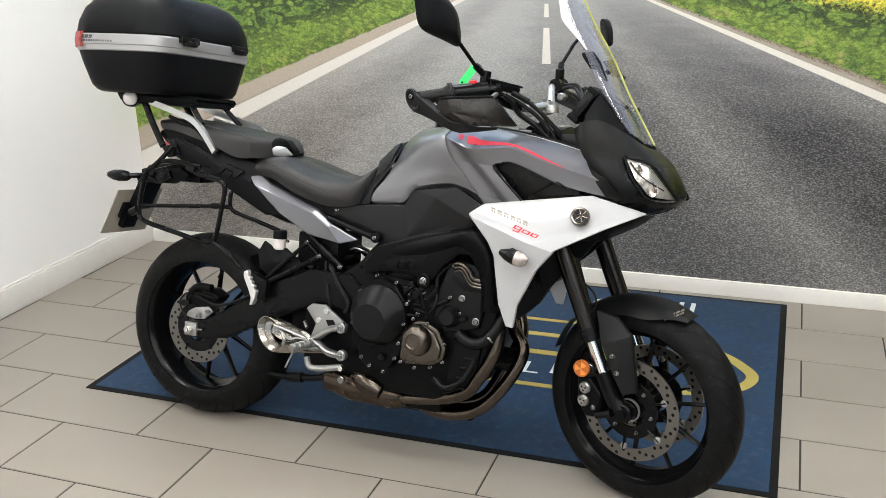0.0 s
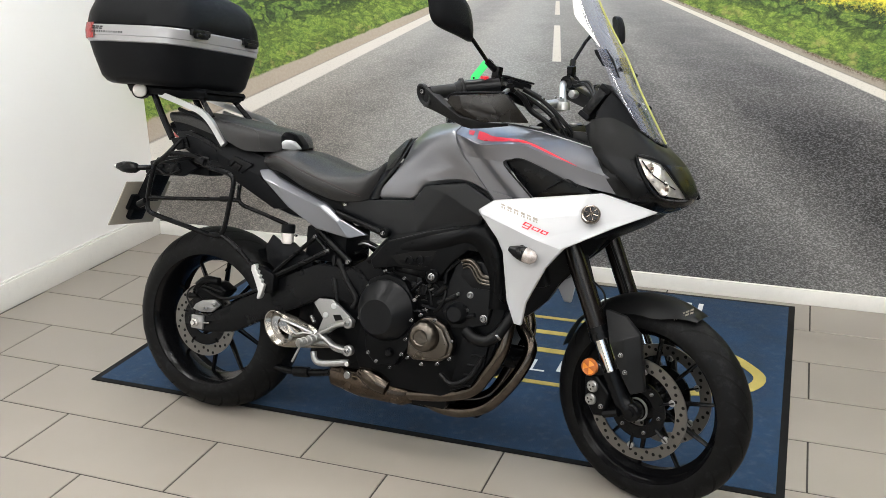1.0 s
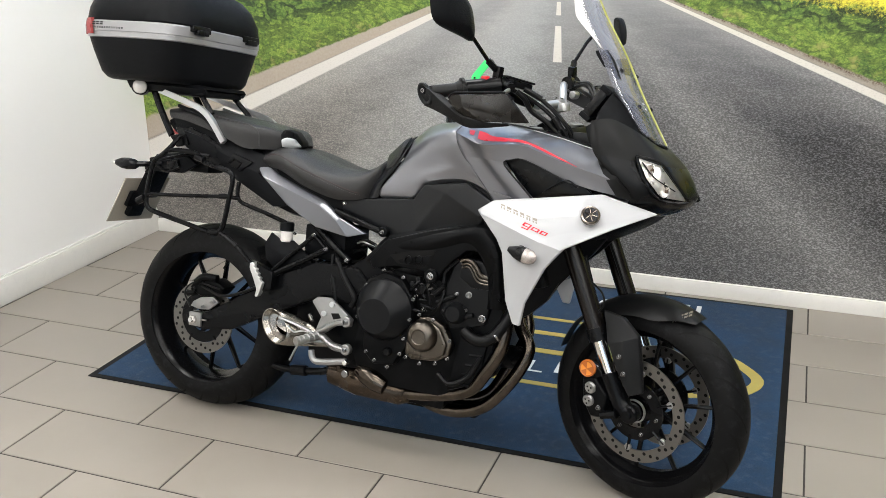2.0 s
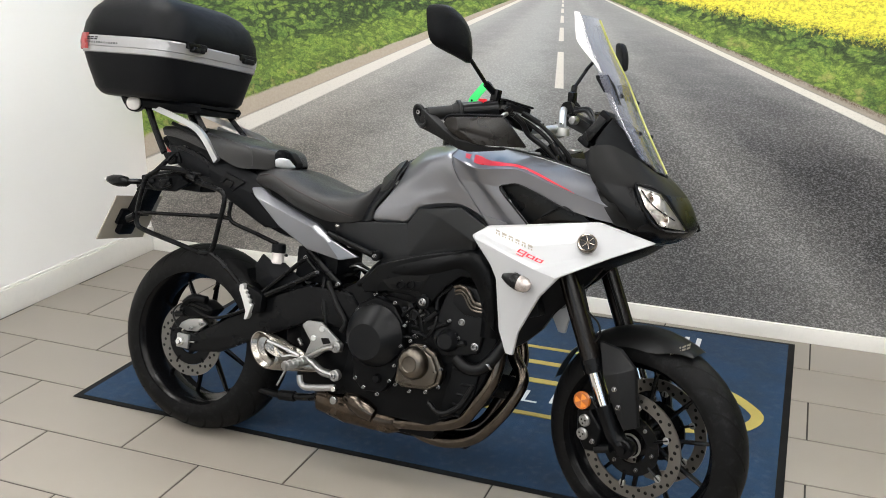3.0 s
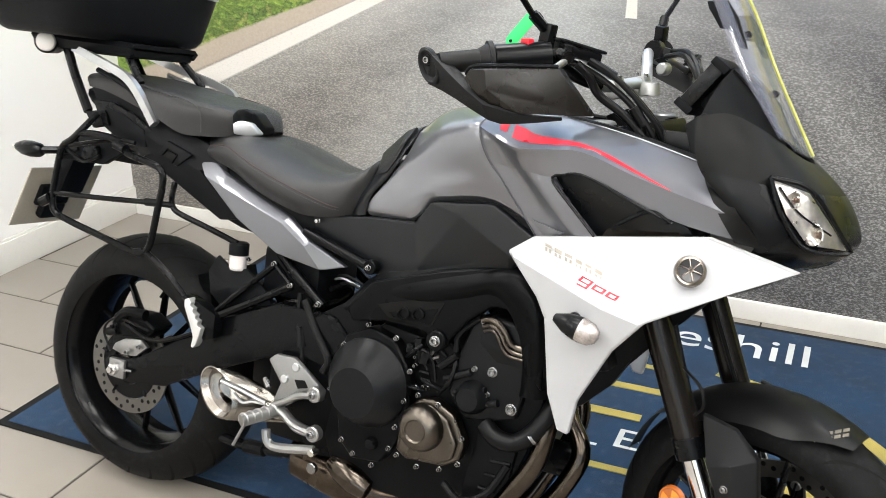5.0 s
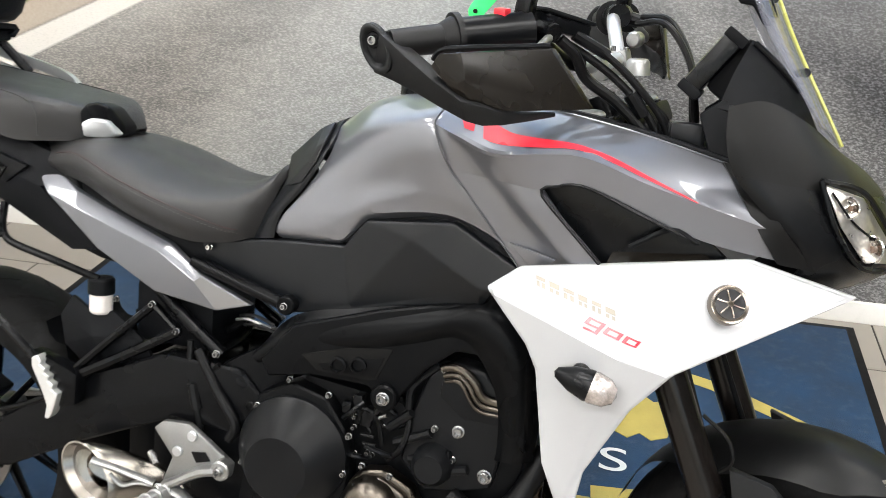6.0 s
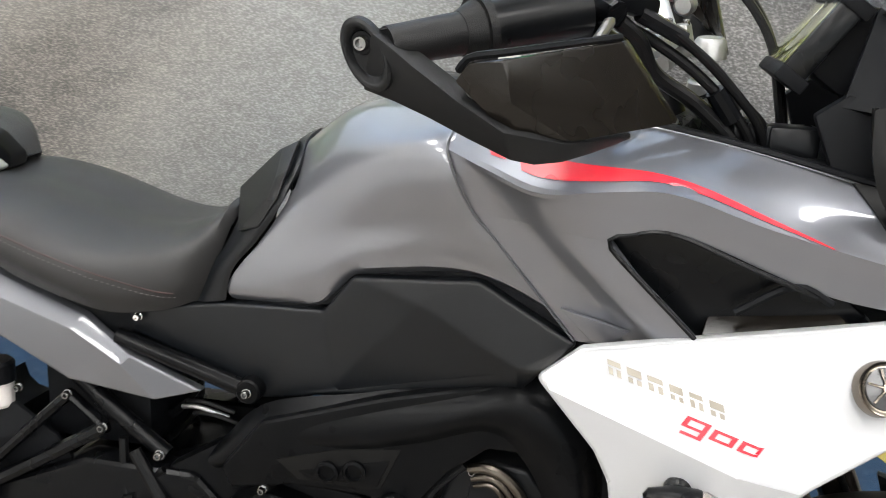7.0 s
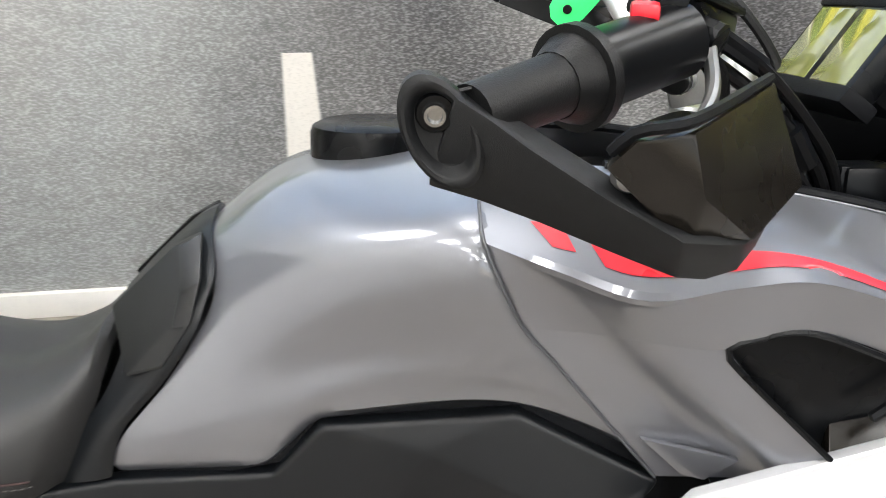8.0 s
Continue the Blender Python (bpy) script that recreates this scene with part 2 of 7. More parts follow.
    # brownish dust on the left lane, a cooler streak beside the line
    warm = math_node(nt, "MULTIPLY", ramp(nt, x, 0.10, -0.45), 0.55)
    cool = math_node(nt, "MULTIPLY", band(wu, -0.75, -0.15, 0.3), 0.6)
    hi = mix_col(nt, warm, hi, (0.50, 0.44, 0.37))
    hi = mix_col(nt, cool, hi, (0.44, 0.48, 0.49))
    far = ramp(nt, v, 1.05, 3.0)
    # chips lose their contrast with distance
    tone = math_node(nt, "ADD", math_node(nt, "MULTIPLY", tone, math_node(nt, "SUBTRACT", 1.0, math_node(nt, "MULTIPLY", far, 0.60))), math_node(nt, "MULTIPLY", far, 0.40))
    asphalt = mix_col(nt, tone, lo, hi)
    asphalt = mix_col(nt, math_node(nt, "MULTIPLY", ramp(nt, v, 1.4, 5.5), 0.60), asphalt, (0.37, 0.376, 0.38))
    # verge, grass, rape field
    wob = math_node(nt, "MULTIPLY_ADD", noise_node(nt, co, 14, 5, 0.7), 0.36, -0.18)
    au = math_node(nt, "ADD", u, math_node(nt, "MULTIPLY", wob, 0.5))
    verge = mix_col(nt, noise_node(nt, co, 90, 3), (0.33, 0.27, 0.21), (0.46, 0.40, 0.33))
    st = nt.nodes.new("ShaderNodeMapping")
    st.inputs["Scale"].default_value = (0.80, 1.0, 0.85)
    nt.links.new(co, st.inputs[0])
    blades = noise_node(nt, st.outputs[0], 85, 5, 0.8)
    tuft = nt.nodes.new("ShaderNodeMapping")
    tuft.inputs["Scale"].default_value = (0.70, 1.0, 1.25)
    nt.links.new(co, tuft.inputs[0])
    lean = nt.nodes.new("ShaderNodeVectorMath")
    lean.operation = "MULTIPLY_ADD"
    wv = nt.nodes.new("ShaderNodeTexNoise")
    wv.inputs["Scale"].default_value, wv.inputs["Detail"].default_value = 9.0, 4.0
    nt.links.new(tuft.outputs[0], wv.inputs["Vector"])
    nt.links.new(wv.outputs["Color"], lean.inputs[0])
    lean.inputs[1].default_value = (0.10, 0.0, 0.10)
    nt.links.new(tuft.outputs[0], lean.inputs[2])
    tufts = nt.nodes.new("ShaderNodeTexVoronoi")
    tufts.inputs["Scale"].default_value = 40.0
    nt.links.new(lean.outputs[0], tufts.inputs["Vector"])
    sprig = nt.nodes.new("ShaderNodeTexVoronoi")
    sprig.inputs["Scale"].default_value = 130.0
    nt.links.new(lean.outputs[0], sprig.inputs["Vector"])
    clump = noise_node(nt, lean.outputs[0], 13, 6, 0.68)
    heap = noise_node(nt, tuft.outputs[0], 3.4, 4, 0.6)
    leaf = math_node(nt, "ADD", math_node(nt, "MULTIPLY", ramp(nt, blades, 0.36, 0.64), 0.55), math_node(nt, "MULTIPLY", ramp(nt, sprig.outputs["Distance"], 0.62, 0.08), 0.45))
    bright = mix_col(nt, leaf, (0.080, 0.160, 0.016), (0.36, 0.47, 0.085))
    mid = mix_col(nt, leaf, (0.030, 0.075, 0.014), (0.19, 0.31, 0.055))
    deep = mix_col(nt, leaf, (0.004, 0.012, 0.004), (0.060, 0.115, 0.024))
    nearv = math_node(nt, "ADD", band(u, -4.2, -2.5, 0.7), band(u, 2.6, 4.0, 0.6), clamp=True)
    grass = mix_col(nt, ramp(nt, math_node(nt, "MULTIPLY_ADD", nearv, 0.10, clump), 0.60, 0.44), bright, mid)
    hollow = math_node(nt, "ADD", math_node(nt, "MULTIPLY", tufts.outputs["Distance"], 0.34), math_node(nt, "ADD", math_node(nt, "MULTIPLY", clump, 0.5), math_node(nt, "MULTIPLY", heap, 0.35)))
    shade = math_node(nt, "MULTIPLY", ramp(nt, hollow, 0.545, 0.650), math_node(nt, "SUBTRACT", 1.0, math_node(nt, "MULTIPLY", nearv, 0.50)))
    grass = mix_col(nt, shade, grass, deep)
    dry = ramp(nt, noise_node(nt, co, 22, 4), 0.54, 0.70)
    edge = math_node(nt, "ADD", band(u, -3.1, -2.6, 0.2), band(u, 2.75, 3.4, 0.3))
    grass = mix_col(nt, math_node(nt, "MULTIPLY", math_node(nt, "MULTIPLY", dry, edge), 0.6), grass, (0.42, 0.37, 0.12))
    bloom = ramp(nt, math_node(nt, "ADD", math_node(nt, "MULTIPLY", noise_node(nt, st.outputs[0], 70, 5, 0.75), 0.7), math_node(nt, "MULTIPLY", sprig.outputs["Distance"], -0.25)), 0.06, 0.28)
    rape = mix_col(nt, bloom, (0.30, 0.30, 0.03), (0.80, 0.70, 0.06))
    field = math_node(nt, "ADD", au, math_node(nt, "ADD", math_node(nt, "MULTIPLY", wob, 5.0), math_node(nt, "MULTIPLY", math_node(nt, "SUBTRACT", blades, 0.5), 7.0)))
    green = mix_col(nt, ramp(nt, field, 5.7, 7.4), grass, rape)
    shoulder_l, shoulder_r = ramp(nt, au, -2.62, -2.67), ramp(nt, au, 2.72, 2.77)
    ground = mix_col(nt, math_node(nt, "MAXIMUM", ramp(nt, u, -2.30, -2.34), math_node(nt, "MULTIPLY", ramp(nt, u, 2.54, 2.58), 0.7)), asphalt, verge)
    crumb = math_node(nt, "MULTIPLY", band(au, 2.66, 2.78, 0.04), ramp(nt, blades, 0.4, 0.6))
    ground = mix_col(nt, crumb, ground, (0.10, 0.06, 0.04))
    ground = mix_col(nt, math_node(nt, "MAXIMUM", shoulder_l, shoulder_r), ground, green)
    # painted lines
    worn = math_node(nt, "MULTIPLY_ADD", ramp(nt, chips, 0.25, 0.5), 0.25, 0.75)
    lines = math_node(nt, "ADD", band(u, -2.30, -2.07, 0.012), band(u, 2.39, 2.55, 0.012))
    ph = math_node(nt, "FRACT", math_node(nt, "ADD", math_node(nt, "DIVIDE", math_node(nt, "SUBTRACT", v, 2.24), 1.8), 5.0))
    near_u = math_node(nt, "SUBTRACT", u, math_node(nt, "MULTIPLY", math_node(nt, "LESS_THAN", v, 1.9), 0.056))
    dash = math_node(nt, "MULTIPLY", band(near_u, -0.040, 0.048, 0.004), math_node(nt, "LESS_THAN", ph, math_node(nt, "MULTIPLY_ADD", math_node(nt, "GREATER_THAN", v, 1.9), 0.187, 0.468)))
    lines = math_node(nt, "MULTIPLY", math_node(nt, "ADD", lines, dash, clamp=True), worn)
    ground = mix_col(nt, lines, ground, (0.66, 0.63, 0.58))
    # beyond the road's end: far fields, then sky
    farfield = mix_col(nt, noise_node(nt, co, 40, 4), (0.16, 0.20, 0.14), (0.34, 0.38, 0.30))
    skyc = mix_col(nt, ramp(nt, z, 1.46, 2.4), (0.72, 0.80, 0.88), (0.25, 0.45, 0.80))
    above = mix_col(nt, ramp(nt, z, 1.405, 1.412), farfield, skyc)
    allc = mix_col(nt, ramp(nt, math_node(nt, "ADD", math_node(nt, "SUBTRACT", z, math_node(nt, "MULTIPLY", ramp(nt, math_node(nt, "ABSOLUTE", math_node(nt, "SUBTRACT", x, VX)), 0.16, 0.40), 0.11)), math_node(nt, "MULTIPLY", wob, 0.02)), 1.376, 1.380), ground, above)
    nt.links.new(allc, bs.inputs["Base Color"])
    bs.inputs["Roughness"].default_value = 0.55
    return m


M["mural"] = mural_mat()


# ---- mesh helpers ----
def sharpen(bm, angle=32):
    bmesh.ops.recalc_face_normals(bm, faces=bm.faces)
    a = radians(angle)
    for e in bm.edges:
        e.smooth = len(e.link_faces) == 2 and e.calc_face_angle(0) < a
    for f in bm.faces:
        f.smooth = True


def part(name, bm, material, parent=None, label="", angle=32, clean=True):
    """Links a bmesh as one mesh object under a thing or a part."""
    if clean:
        sharpen(bm, angle)
    me = bpy.data.meshes.new(name)
    bm.to_mesh(me)
    bm.free()
    me.materials.append(M[material])
    ob = new(name, me)
    ob.parent = parent
    return tagged(ob, label)


def thing(name, m, label, category, group="", kind=""):
    ob = new(name)
    ob.matrix_basis = m
    ob.empty_display_size = 0.1
    return tagged(ob, label, category, group, kind)


def moved(bm, m):
    bmesh.ops.transform(bm, matrix=m, verts=bm.verts)
    return bm


def merged(*bms):
    out = bms[0]
    for b in bms[1:]:
        me = bpy.data.meshes.new("tmp")
        b.to_mesh(me)
        out.from_mesh(me)
        bpy.data.meshes.remove(me)
        b.free()
    return out


def bevelled(bm, width, seg=2, angle=25):
    bmesh.ops.recalc_face_normals(bm, faces=bm.faces)
    es = [e for e in bm.edges if len(e.link_faces) == 2 and e.calc_face_angle(0) > radians(angle)]
    if es and width > 0:
        bmesh.ops.bevel(bm, geom=es, offset=width, segments=seg, affect="EDGES", profile=0.6, clamp_overlap=True)
    return bm


def box(x0, x1, y0, y1, z0, z1, bevel=0.004, seg=2):
    bm = bmesh.new()
    bmesh.ops.create_cube(bm, size=1, matrix=Matrix.LocRotScale(((x0 + x1) / 2, (y0 + y1) / 2, (z0 + z1) / 2), None, (abs(x1 - x0), abs(y1 - y0), abs(z1 - z0))))
    return bevelled(bm, bevel, seg)


def catmull(pts, n):
    """n points evenly along a smooth line through pts."""
    P = [Vector(p) for p in pts]
    if len(P) == 1:
        return [P[0].copy() for _ in range(n)]
    P = [P[0] * 2 - P[1]] + P + [P[-1] * 2 - P[-2]]
    fine = []
    for i in range(1, len(P) - 2):
        a, b, c, d = P[i - 1], P[i], P[i + 1], P[i + 2]
        for k in range(10):
            t = k / 10
            fine.append(0.5 * (2 * b + (c - a) * t + (2 * a - 5 * b + 4 * c - d) * t * t + (3 * b - a - 3 * c + d) * t ** 3))
    fine.append(P[-2].copy())
    acc = [0.0]
    for p, q in zip(fine, fine[1:]):
        acc.append(acc[-1] + (q - p).length)
    out, j = [], 0
    for k in range(n):
        s = acc[-1] * k / (n - 1)
        while j < len(acc) - 2 and acc[j + 1] < s:
            j += 1
        d = acc[j + 1] - acc[j]
        out.append(fine[j].lerp(fine[j + 1], 0 if d == 0 else (s - acc[j]) / d))
    return out


def skin(rings, closed=True, caps=True):
    """A mesh over rows of points."""
    bm = bmesh.new()
    V = [[bm.verts.new(p) for p in r] for r in rings]
    n = len(V[0])
    for a, b in zip(V, V[1:]):
        for i in range(n if closed else n - 1):
            j = (i + 1) % n
            bm.faces.new((a[i], a[j], b[j], b[i]))
    if caps and closed:
        bm.faces.new(V[0][::-1])
        bm.faces.new(V[-1])
    return bm


def tube(pts, r, n=12, seg=None, flat=1.0, up=(0, 1, 0), smooth=True, r_end=None):
    """A bent round (or flattened) bar through pts."""
    k = seg or max(2, 5 * (len(pts) - 1) + 1)
    P = catmull(pts, k) if smooth and len(pts) > 2 else [Vector(p) for p in pts]
    rings, prev = [], Vector(up)
    for i, p in enumerate(P):
        d = (P[min(i + 1, len(P) - 1)] - P[max(i - 1, 0)]).normalized()
        a = prev - d * prev.dot(d)
        if a.length < 1e-4:
            a = d.orthogonal()
        a.normalize()
        b = d.cross(a)
        prev = a
        rr = r if r_end is None else r + (r_end - r) * i / (len(P) - 1)
        rings.append([p + a * (rr * math.cos(2 * math.pi * t / n)) + b * (rr * flat * math.sin(2 * math.pi * t / n)) for t in range(n)])
    return skin(rings)


def lathe(profile, n=48, axis="Y", closed=False):
    """Turns (radius, along) pairs about an axis."""
    rings = []
    for k in range(n):
        a = 2 * math.pi * k / n
        c, s = math.cos(a), math.sin(a)
        rings.append([{"Y": (r * c, h, r * s), "Z": (r * c, r * s, h), "X": (h, r * c, r * s)}[axis] for r, h in profile])
    bm = bmesh.new()
    V = [[bm.verts.new(p) for p in r] for r in rings]
    m = len(profile)
    for k in range(n):
        a, b = V[k], V[(k + 1) % n]
        for i in range(m if closed else m - 1):
            j = (i + 1) % m
            bm.faces.new((a[i], a[j], b[j], b[i]))
    bmesh.ops.remove_doubles(bm, verts=bm.verts, dist=1e-6)
    return bm


def disc_knob(c, r, depth, axis="Y", n=20, rim=0.15):
    """A round cap with softened edges, centred on c and reaching depth to both sides of it along the axis."""
    e = r * rim
    bm = lathe([(1e-5, -depth / 2), (r - e, -depth / 2), (r, -depth / 2 + min(e, depth / 3)), (r, depth / 2 - min(e, depth / 3)), (r - e, depth / 2), (1e-5, depth / 2)], n, axis)
    return moved(bm, Matrix.Translation(c))


def bolt(c, r=0.007, out=-1, depth=0.008):
    """A socket-head bolt that faces sideways."""
    h = depth * out
    r = r * 0.72
    bm = lathe([(r * 1.25, 0), (r * 1.25, h * 0.18), (r, h * 0.25), (r, h * 0.85), (r * 0.85, h), (r * 0.55, h), (r * 0.55, h * 0.3), (1e-5, h * 0.3)], 14, "Y")
    return moved(bm, Matrix.Translation(c))


def plate(pts, s=1, thick=0.02, bevel=0.004, seg=2):
    """A plate with the outline pts of (x, lat, z), thickened inwards. s: 1 right-hand side, -1 left."""
    bm = bmesh.new()
    outer = [bm.verts.new((x, -s * l, z)) for x, l, z in pts]
    inner = [bm.verts.new((x, -s * (l - thick), z)) for x, l, z in pts]
    n = len(pts)
    bm.faces.new(outer)
    bm.faces.new(inner[::-1])
    for i in range(n):
        j = (i + 1) % n
        bm.faces.new((outer[j], outer[i], inner[i], inner[j]))
    bmesh.ops.recalc_face_normals(bm, faces=bm.faces)
    return bevelled(bm, bevel, seg)


def flat(pts, lat):
    return [(x, lat, z) for x, z in pts]


def shell(verts, faces, s=1, thick=0.012, bevel=0.003, seg=2):
    """A faceted panel: verts (x, lat, z), thickened inwards along y."""
    bm = bmesh.new()
    o = [bm.verts.new((x, -s * l, z)) for x, l, z in verts]
    i = [bm.verts.new((x, -s * (l - thick), z)) for x, l, z in verts]
    for f in faces:
        bm.faces.new([o[k] for k in f])
        bm.faces.new([i[k] for k in f[::-1]])
    for e in [e for e in bm.edges if len(e.link_faces) == 1]:
        a, b = e.verts
        if a in o and b in o:
            bm.faces.new((a, b, i[o.index(b)], i[o.index(a)]))
    bmesh.ops.recalc_face_normals(bm, faces=bm.faces)
    return bevelled(bm, bevel, seg, 8)


def surf(rails, s=1, nu=24, nv=14, thick=0.006, both=False, smooth=True):
    """A smooth panel over rails of (x, lat, z); thickened towards the inside. both: goes on to the other side over the middle."""
    rows = [catmull(r, nu) for r in rails]
    cols = [catmull([row[i] for row in rows], nv) if smooth else [row[i] for row in rows] for i in range(nu)]
    grid = [[Vector((p.x, -s * p.y, p.z)) for p in c] for c in cols]
    if both:
        grid = [[Vector((p.x, -p.y, p.z)) for p in c[:0:-1]] + c for c in grid]
    bm = skin(grid, closed=False)
    bmesh.ops.recalc_face_normals(bm, faces=bm.faces)
    bm.normal_update()
    mid = sum((v.co for v in bm.verts), Vector()) / len(bm.verts)
    want = Vector((mid.x, 0, mid.z - (0.25 if both else 0.0)))
    score = sum(f.normal.dot(f.calc_center_median() - want) * f.calc_area() for f in bm.faces)
    if score < 0:
        bmesh.ops.reverse_faces(bm, faces=bm.faces)
    bm.normal_update()
    if thick:
        off = {v: v.co - v.normal * thick for v in bm.verts}
        base = list(bm.faces)
        low = {v: bm.verts.new(off[v]) for v in list(off)}
        border = [e for e in bm.edges if len(e.link_faces) == 1]
        for f in base:
            bm.faces.new([low[v] for v in reversed(f.verts)])
        for e in border:
            a, b = e.verts
            bm.faces.new((a, b, low[b], low[a]))
    return bm


def bar_glyphs(n, w, h, gap, lean, seed):
    """A row of n plain slanted bars, standing for small print, in the x-z plane."""
    rng = random.Random(seed)
    bm = bmesh.new()
    x = 0.0
    for k in range(n):
        ww = w * rng.uniform(0.85, 1.05)
        for a, c in ((0.05, 0.40), (0.60, 0.95)):
            vs = [bm.verts.new((x + p * ww + lean * q * h, 0, q * h)) for p, q in ((0, a), (1, a), (1, c), (0, c))]
            bm.faces.new(vs)
        x += ww + gap
    return bm


def foil_bars(widths, h, gap, lean):
    """A row of plain slanted blocks, each with a slit, in the x-z plane."""
    bm = bmesh.new()
    x = 0.0
    for k, w in enumerate(widths):
        cut = 0.42 if k % 2 else 0.58
        for a, c, p0, p1 in ((0.0, cut - 0.07, 0.0, 0.34), (cut + 0.07, 1.0, 0.0, 1.0), (0.0, cut - 0.07, 0.62, 0.95)):
            bm.faces.new([bm.verts.new((x + p * w + lean * q * h, 0, q * h)) for p, q in ((p0, a), (p1, a), (p1, c), (p0, c))])
        x += w + gap
    return bm


def squared_number(lean):
    """A tall squared nine and two squat noughts with heavy strokes, slanted, in the x-z plane."""
    bm = bmesh.new()

    def bar(x0, x1, z0, z1):
        bm.faces.new([bm.verts.new((x + lean * z, 0, z)) for x, z in ((x0, z0), (x1, z0), (x1, z1), (x0, z1))])

    t, u = 0.0048, 0.0025
    for x, w, z0, z1 in ((0.0, 0.0235, 0.0020, 0.0125), (0.0275, 0.0225, 0.0, 0.0105), (0.0540, 0.0225, 0.0, 0.0105)):
        bar(x, x + w, z1 - u, z1)
        bar(x, x + w, z0, z0 + u)
        bar(x, x + t, z0 + u, z1 - u)
        bar(x + w - t, x + w, z0 + u, z1 - u)
    bar(0.0235 - t, 0.0235, -0.0025, 0.0020)
    bar(0.0030, 0.0235, -0.0052, -0.0025)
    return bm


def written(text, size, w, h, lean):
    """Readable characters in the built-in font, fitted to w by h and slanted, in the x-z plane."""
    cu = bpy.data.curves.new("writing", "FONT")
    cu.body, cu.size = text, size
    ob = bpy.data.objects.new("writing", cu)
    me = bpy.data.meshes.new_from_object(ob)
    bm = bmesh.new()
    bm.from_mesh(me)
    bpy.data.objects.remove(ob)
    bpy.data.curves.remove(cu)
    bpy.data.meshes.remove(me)
    x0, x1 = min(v.co.x for v in bm.verts), max(v.co.x for v in bm.verts)
    y0, y1 = min(v.co.y for v in bm.verts), max(v.co.y for v in bm.verts)
    for v in bm.verts:
        q = (v.co.y - y0) / (y1 - y0)
        v.co = Vector(((v.co.x - x0) / (x1 - x0) * w + lean * q * h, 0, q * h))
    return bm


# ---- the room ----
def room():
    floor = tagged(new("floor"), "beige-grey porcelain floor tiles with dark joints", "floor", kind="structure")
    tagged(part("floor_bed", box(WALL_X, EAST_X, SOUTH_Y, WALL_Y, -0.12, -0.0025, 0), "grout", floor), "dark grout bed")
    w = 0.20
    north = part("wall_north", box(WALL_X - w, EAST_X + w, WALL_Y + 0.004, WALL_Y + w, -0.12, CEIL_Z + 0.1, 0), "wall_white")
    tagged(north, "back wall of the showroom behind the printed road wallpaper", "wall", kind="structure")
    west = part("wall_west", box(WALL_X - w, WALL_X, SOUTH_Y, WALL_Y, -0.12, CEIL_Z + 0.1, 0), "wall_white")
    tagged(west, "plain white painted side wall with faint scuffs", "wall", kind="structure")
    # east and south walls are out of view, added dark to shape the light
    east = part("wall_east", box(EAST_X, EAST_X + w, SOUTH_Y, WALL_Y, -0.12, CEIL_Z + 0.1, 0), "wall_unseen")
    tagged(east, "unseen plain wall closing the room, dark to cut reflections", "wall", kind="structure")
    # front wall with a wide shop window
    bm = merged(box(WALL_X - w, EAST_X + w, SOUTH_Y - w, SOUTH_Y, -0.12, 0.5, 0), box(WALL_X - w, EAST_X + w, SOUTH_Y - w, SOUTH_Y, 2.45, CEIL_Z + 0.1, 0),
                box(WALL_X - w, -1.1, SOUTH_Y - w, SOUTH_Y, 0.5, 2.45, 0), box(4.8, EAST_X + w, SOUTH_Y - w, SOUTH_Y, 0.5, 2.45, 0),
                box(0.80, 0.92, SOUTH_Y - w, SOUTH_Y, 0.5, 2.45, 0), box(2.76, 2.88, SOUTH_Y - w, SOUTH_Y, 0.5, 2.45, 0))
    tagged(part("wall_south", bm, "wall_unseen"), "unseen shop front wall with window openings, dark to cut reflections", "wall", kind="structure")
    ceil = part("ceiling", box(WALL_X - w, EAST_X + w, SOUTH_Y - w, WALL_Y + w, CEIL_Z, CEIL_Z + 0.1, 0), "ceiling")
    tagged(ceil, "white ceiling boards over the showroom", "ceiling", kind="structure")
    mural = part("mural", box(WALL_X, EAST_X, WALL_Y - 0.001, WALL_Y + 0.003, 0.0, CEIL_Z, 0), "mural")
    tagged(mural, "printed wallpaper of a straight country road between grass verges", "mural", kind="structure")
    sk = 0.068
    for name, b in (("baseboard", box(WALL_X + 0.016, EAST_X, WALL_Y - 0.020, WALL_Y - 0.002, -0.002, sk, 0.004)),):
        tagged(part(name, b, "trim_white"), "cream white skirting board along the printed wall", "baseboard", kind="structure")
    side = merged(box(WALL_X, WALL_X + 0.014, SOUTH_Y, WALL_Y - 0.003, -0.002, 0.118, 0.004), box(WALL_X, WALL_X + 0.008, SOUTH_Y, WALL_Y - 0.003, 0.116, 0.128, 0.002))
    tagged(part("baseboard", side, "trim_white"), "tall white skirting board along the side wall", "baseboard", kind="structure")
    return floor


FLOOR = room()


def ceiling_lights():
    src = None
    for ix in range(4):
        for iy in range(5):
            at = pose(-0.75 + 1.45 * ix, 0.85 - 1.30 * iy, CEIL_Z)
            if src is None:
                src = thing("ceiling_light", at, "square white ceiling light panel, switched on", "lamp", "ceiling lights")
                fr = merged(box(-0.31, 0.31, -0.31, -0.292, -0.02, 0.0, 0.002), box(-0.31, 0.31, 0.292, 0.31, -0.02, 0.0, 0.002),
                            box(-0.31, -0.292, -0.292, 0.292, -0.02, 0.0, 0.002), box(0.292, 0.31, -0.292, 0.292, -0.02, 0.0, 0.002))
                part("frame", fr, "trim_white", src)
                part("diffuser", box(-0.291, 0.291, -0.291, 0.291, -0.014, -0.002, 0), "panel_glow", src)
            else:
                copy_thing(src, at)


ceiling_lights()
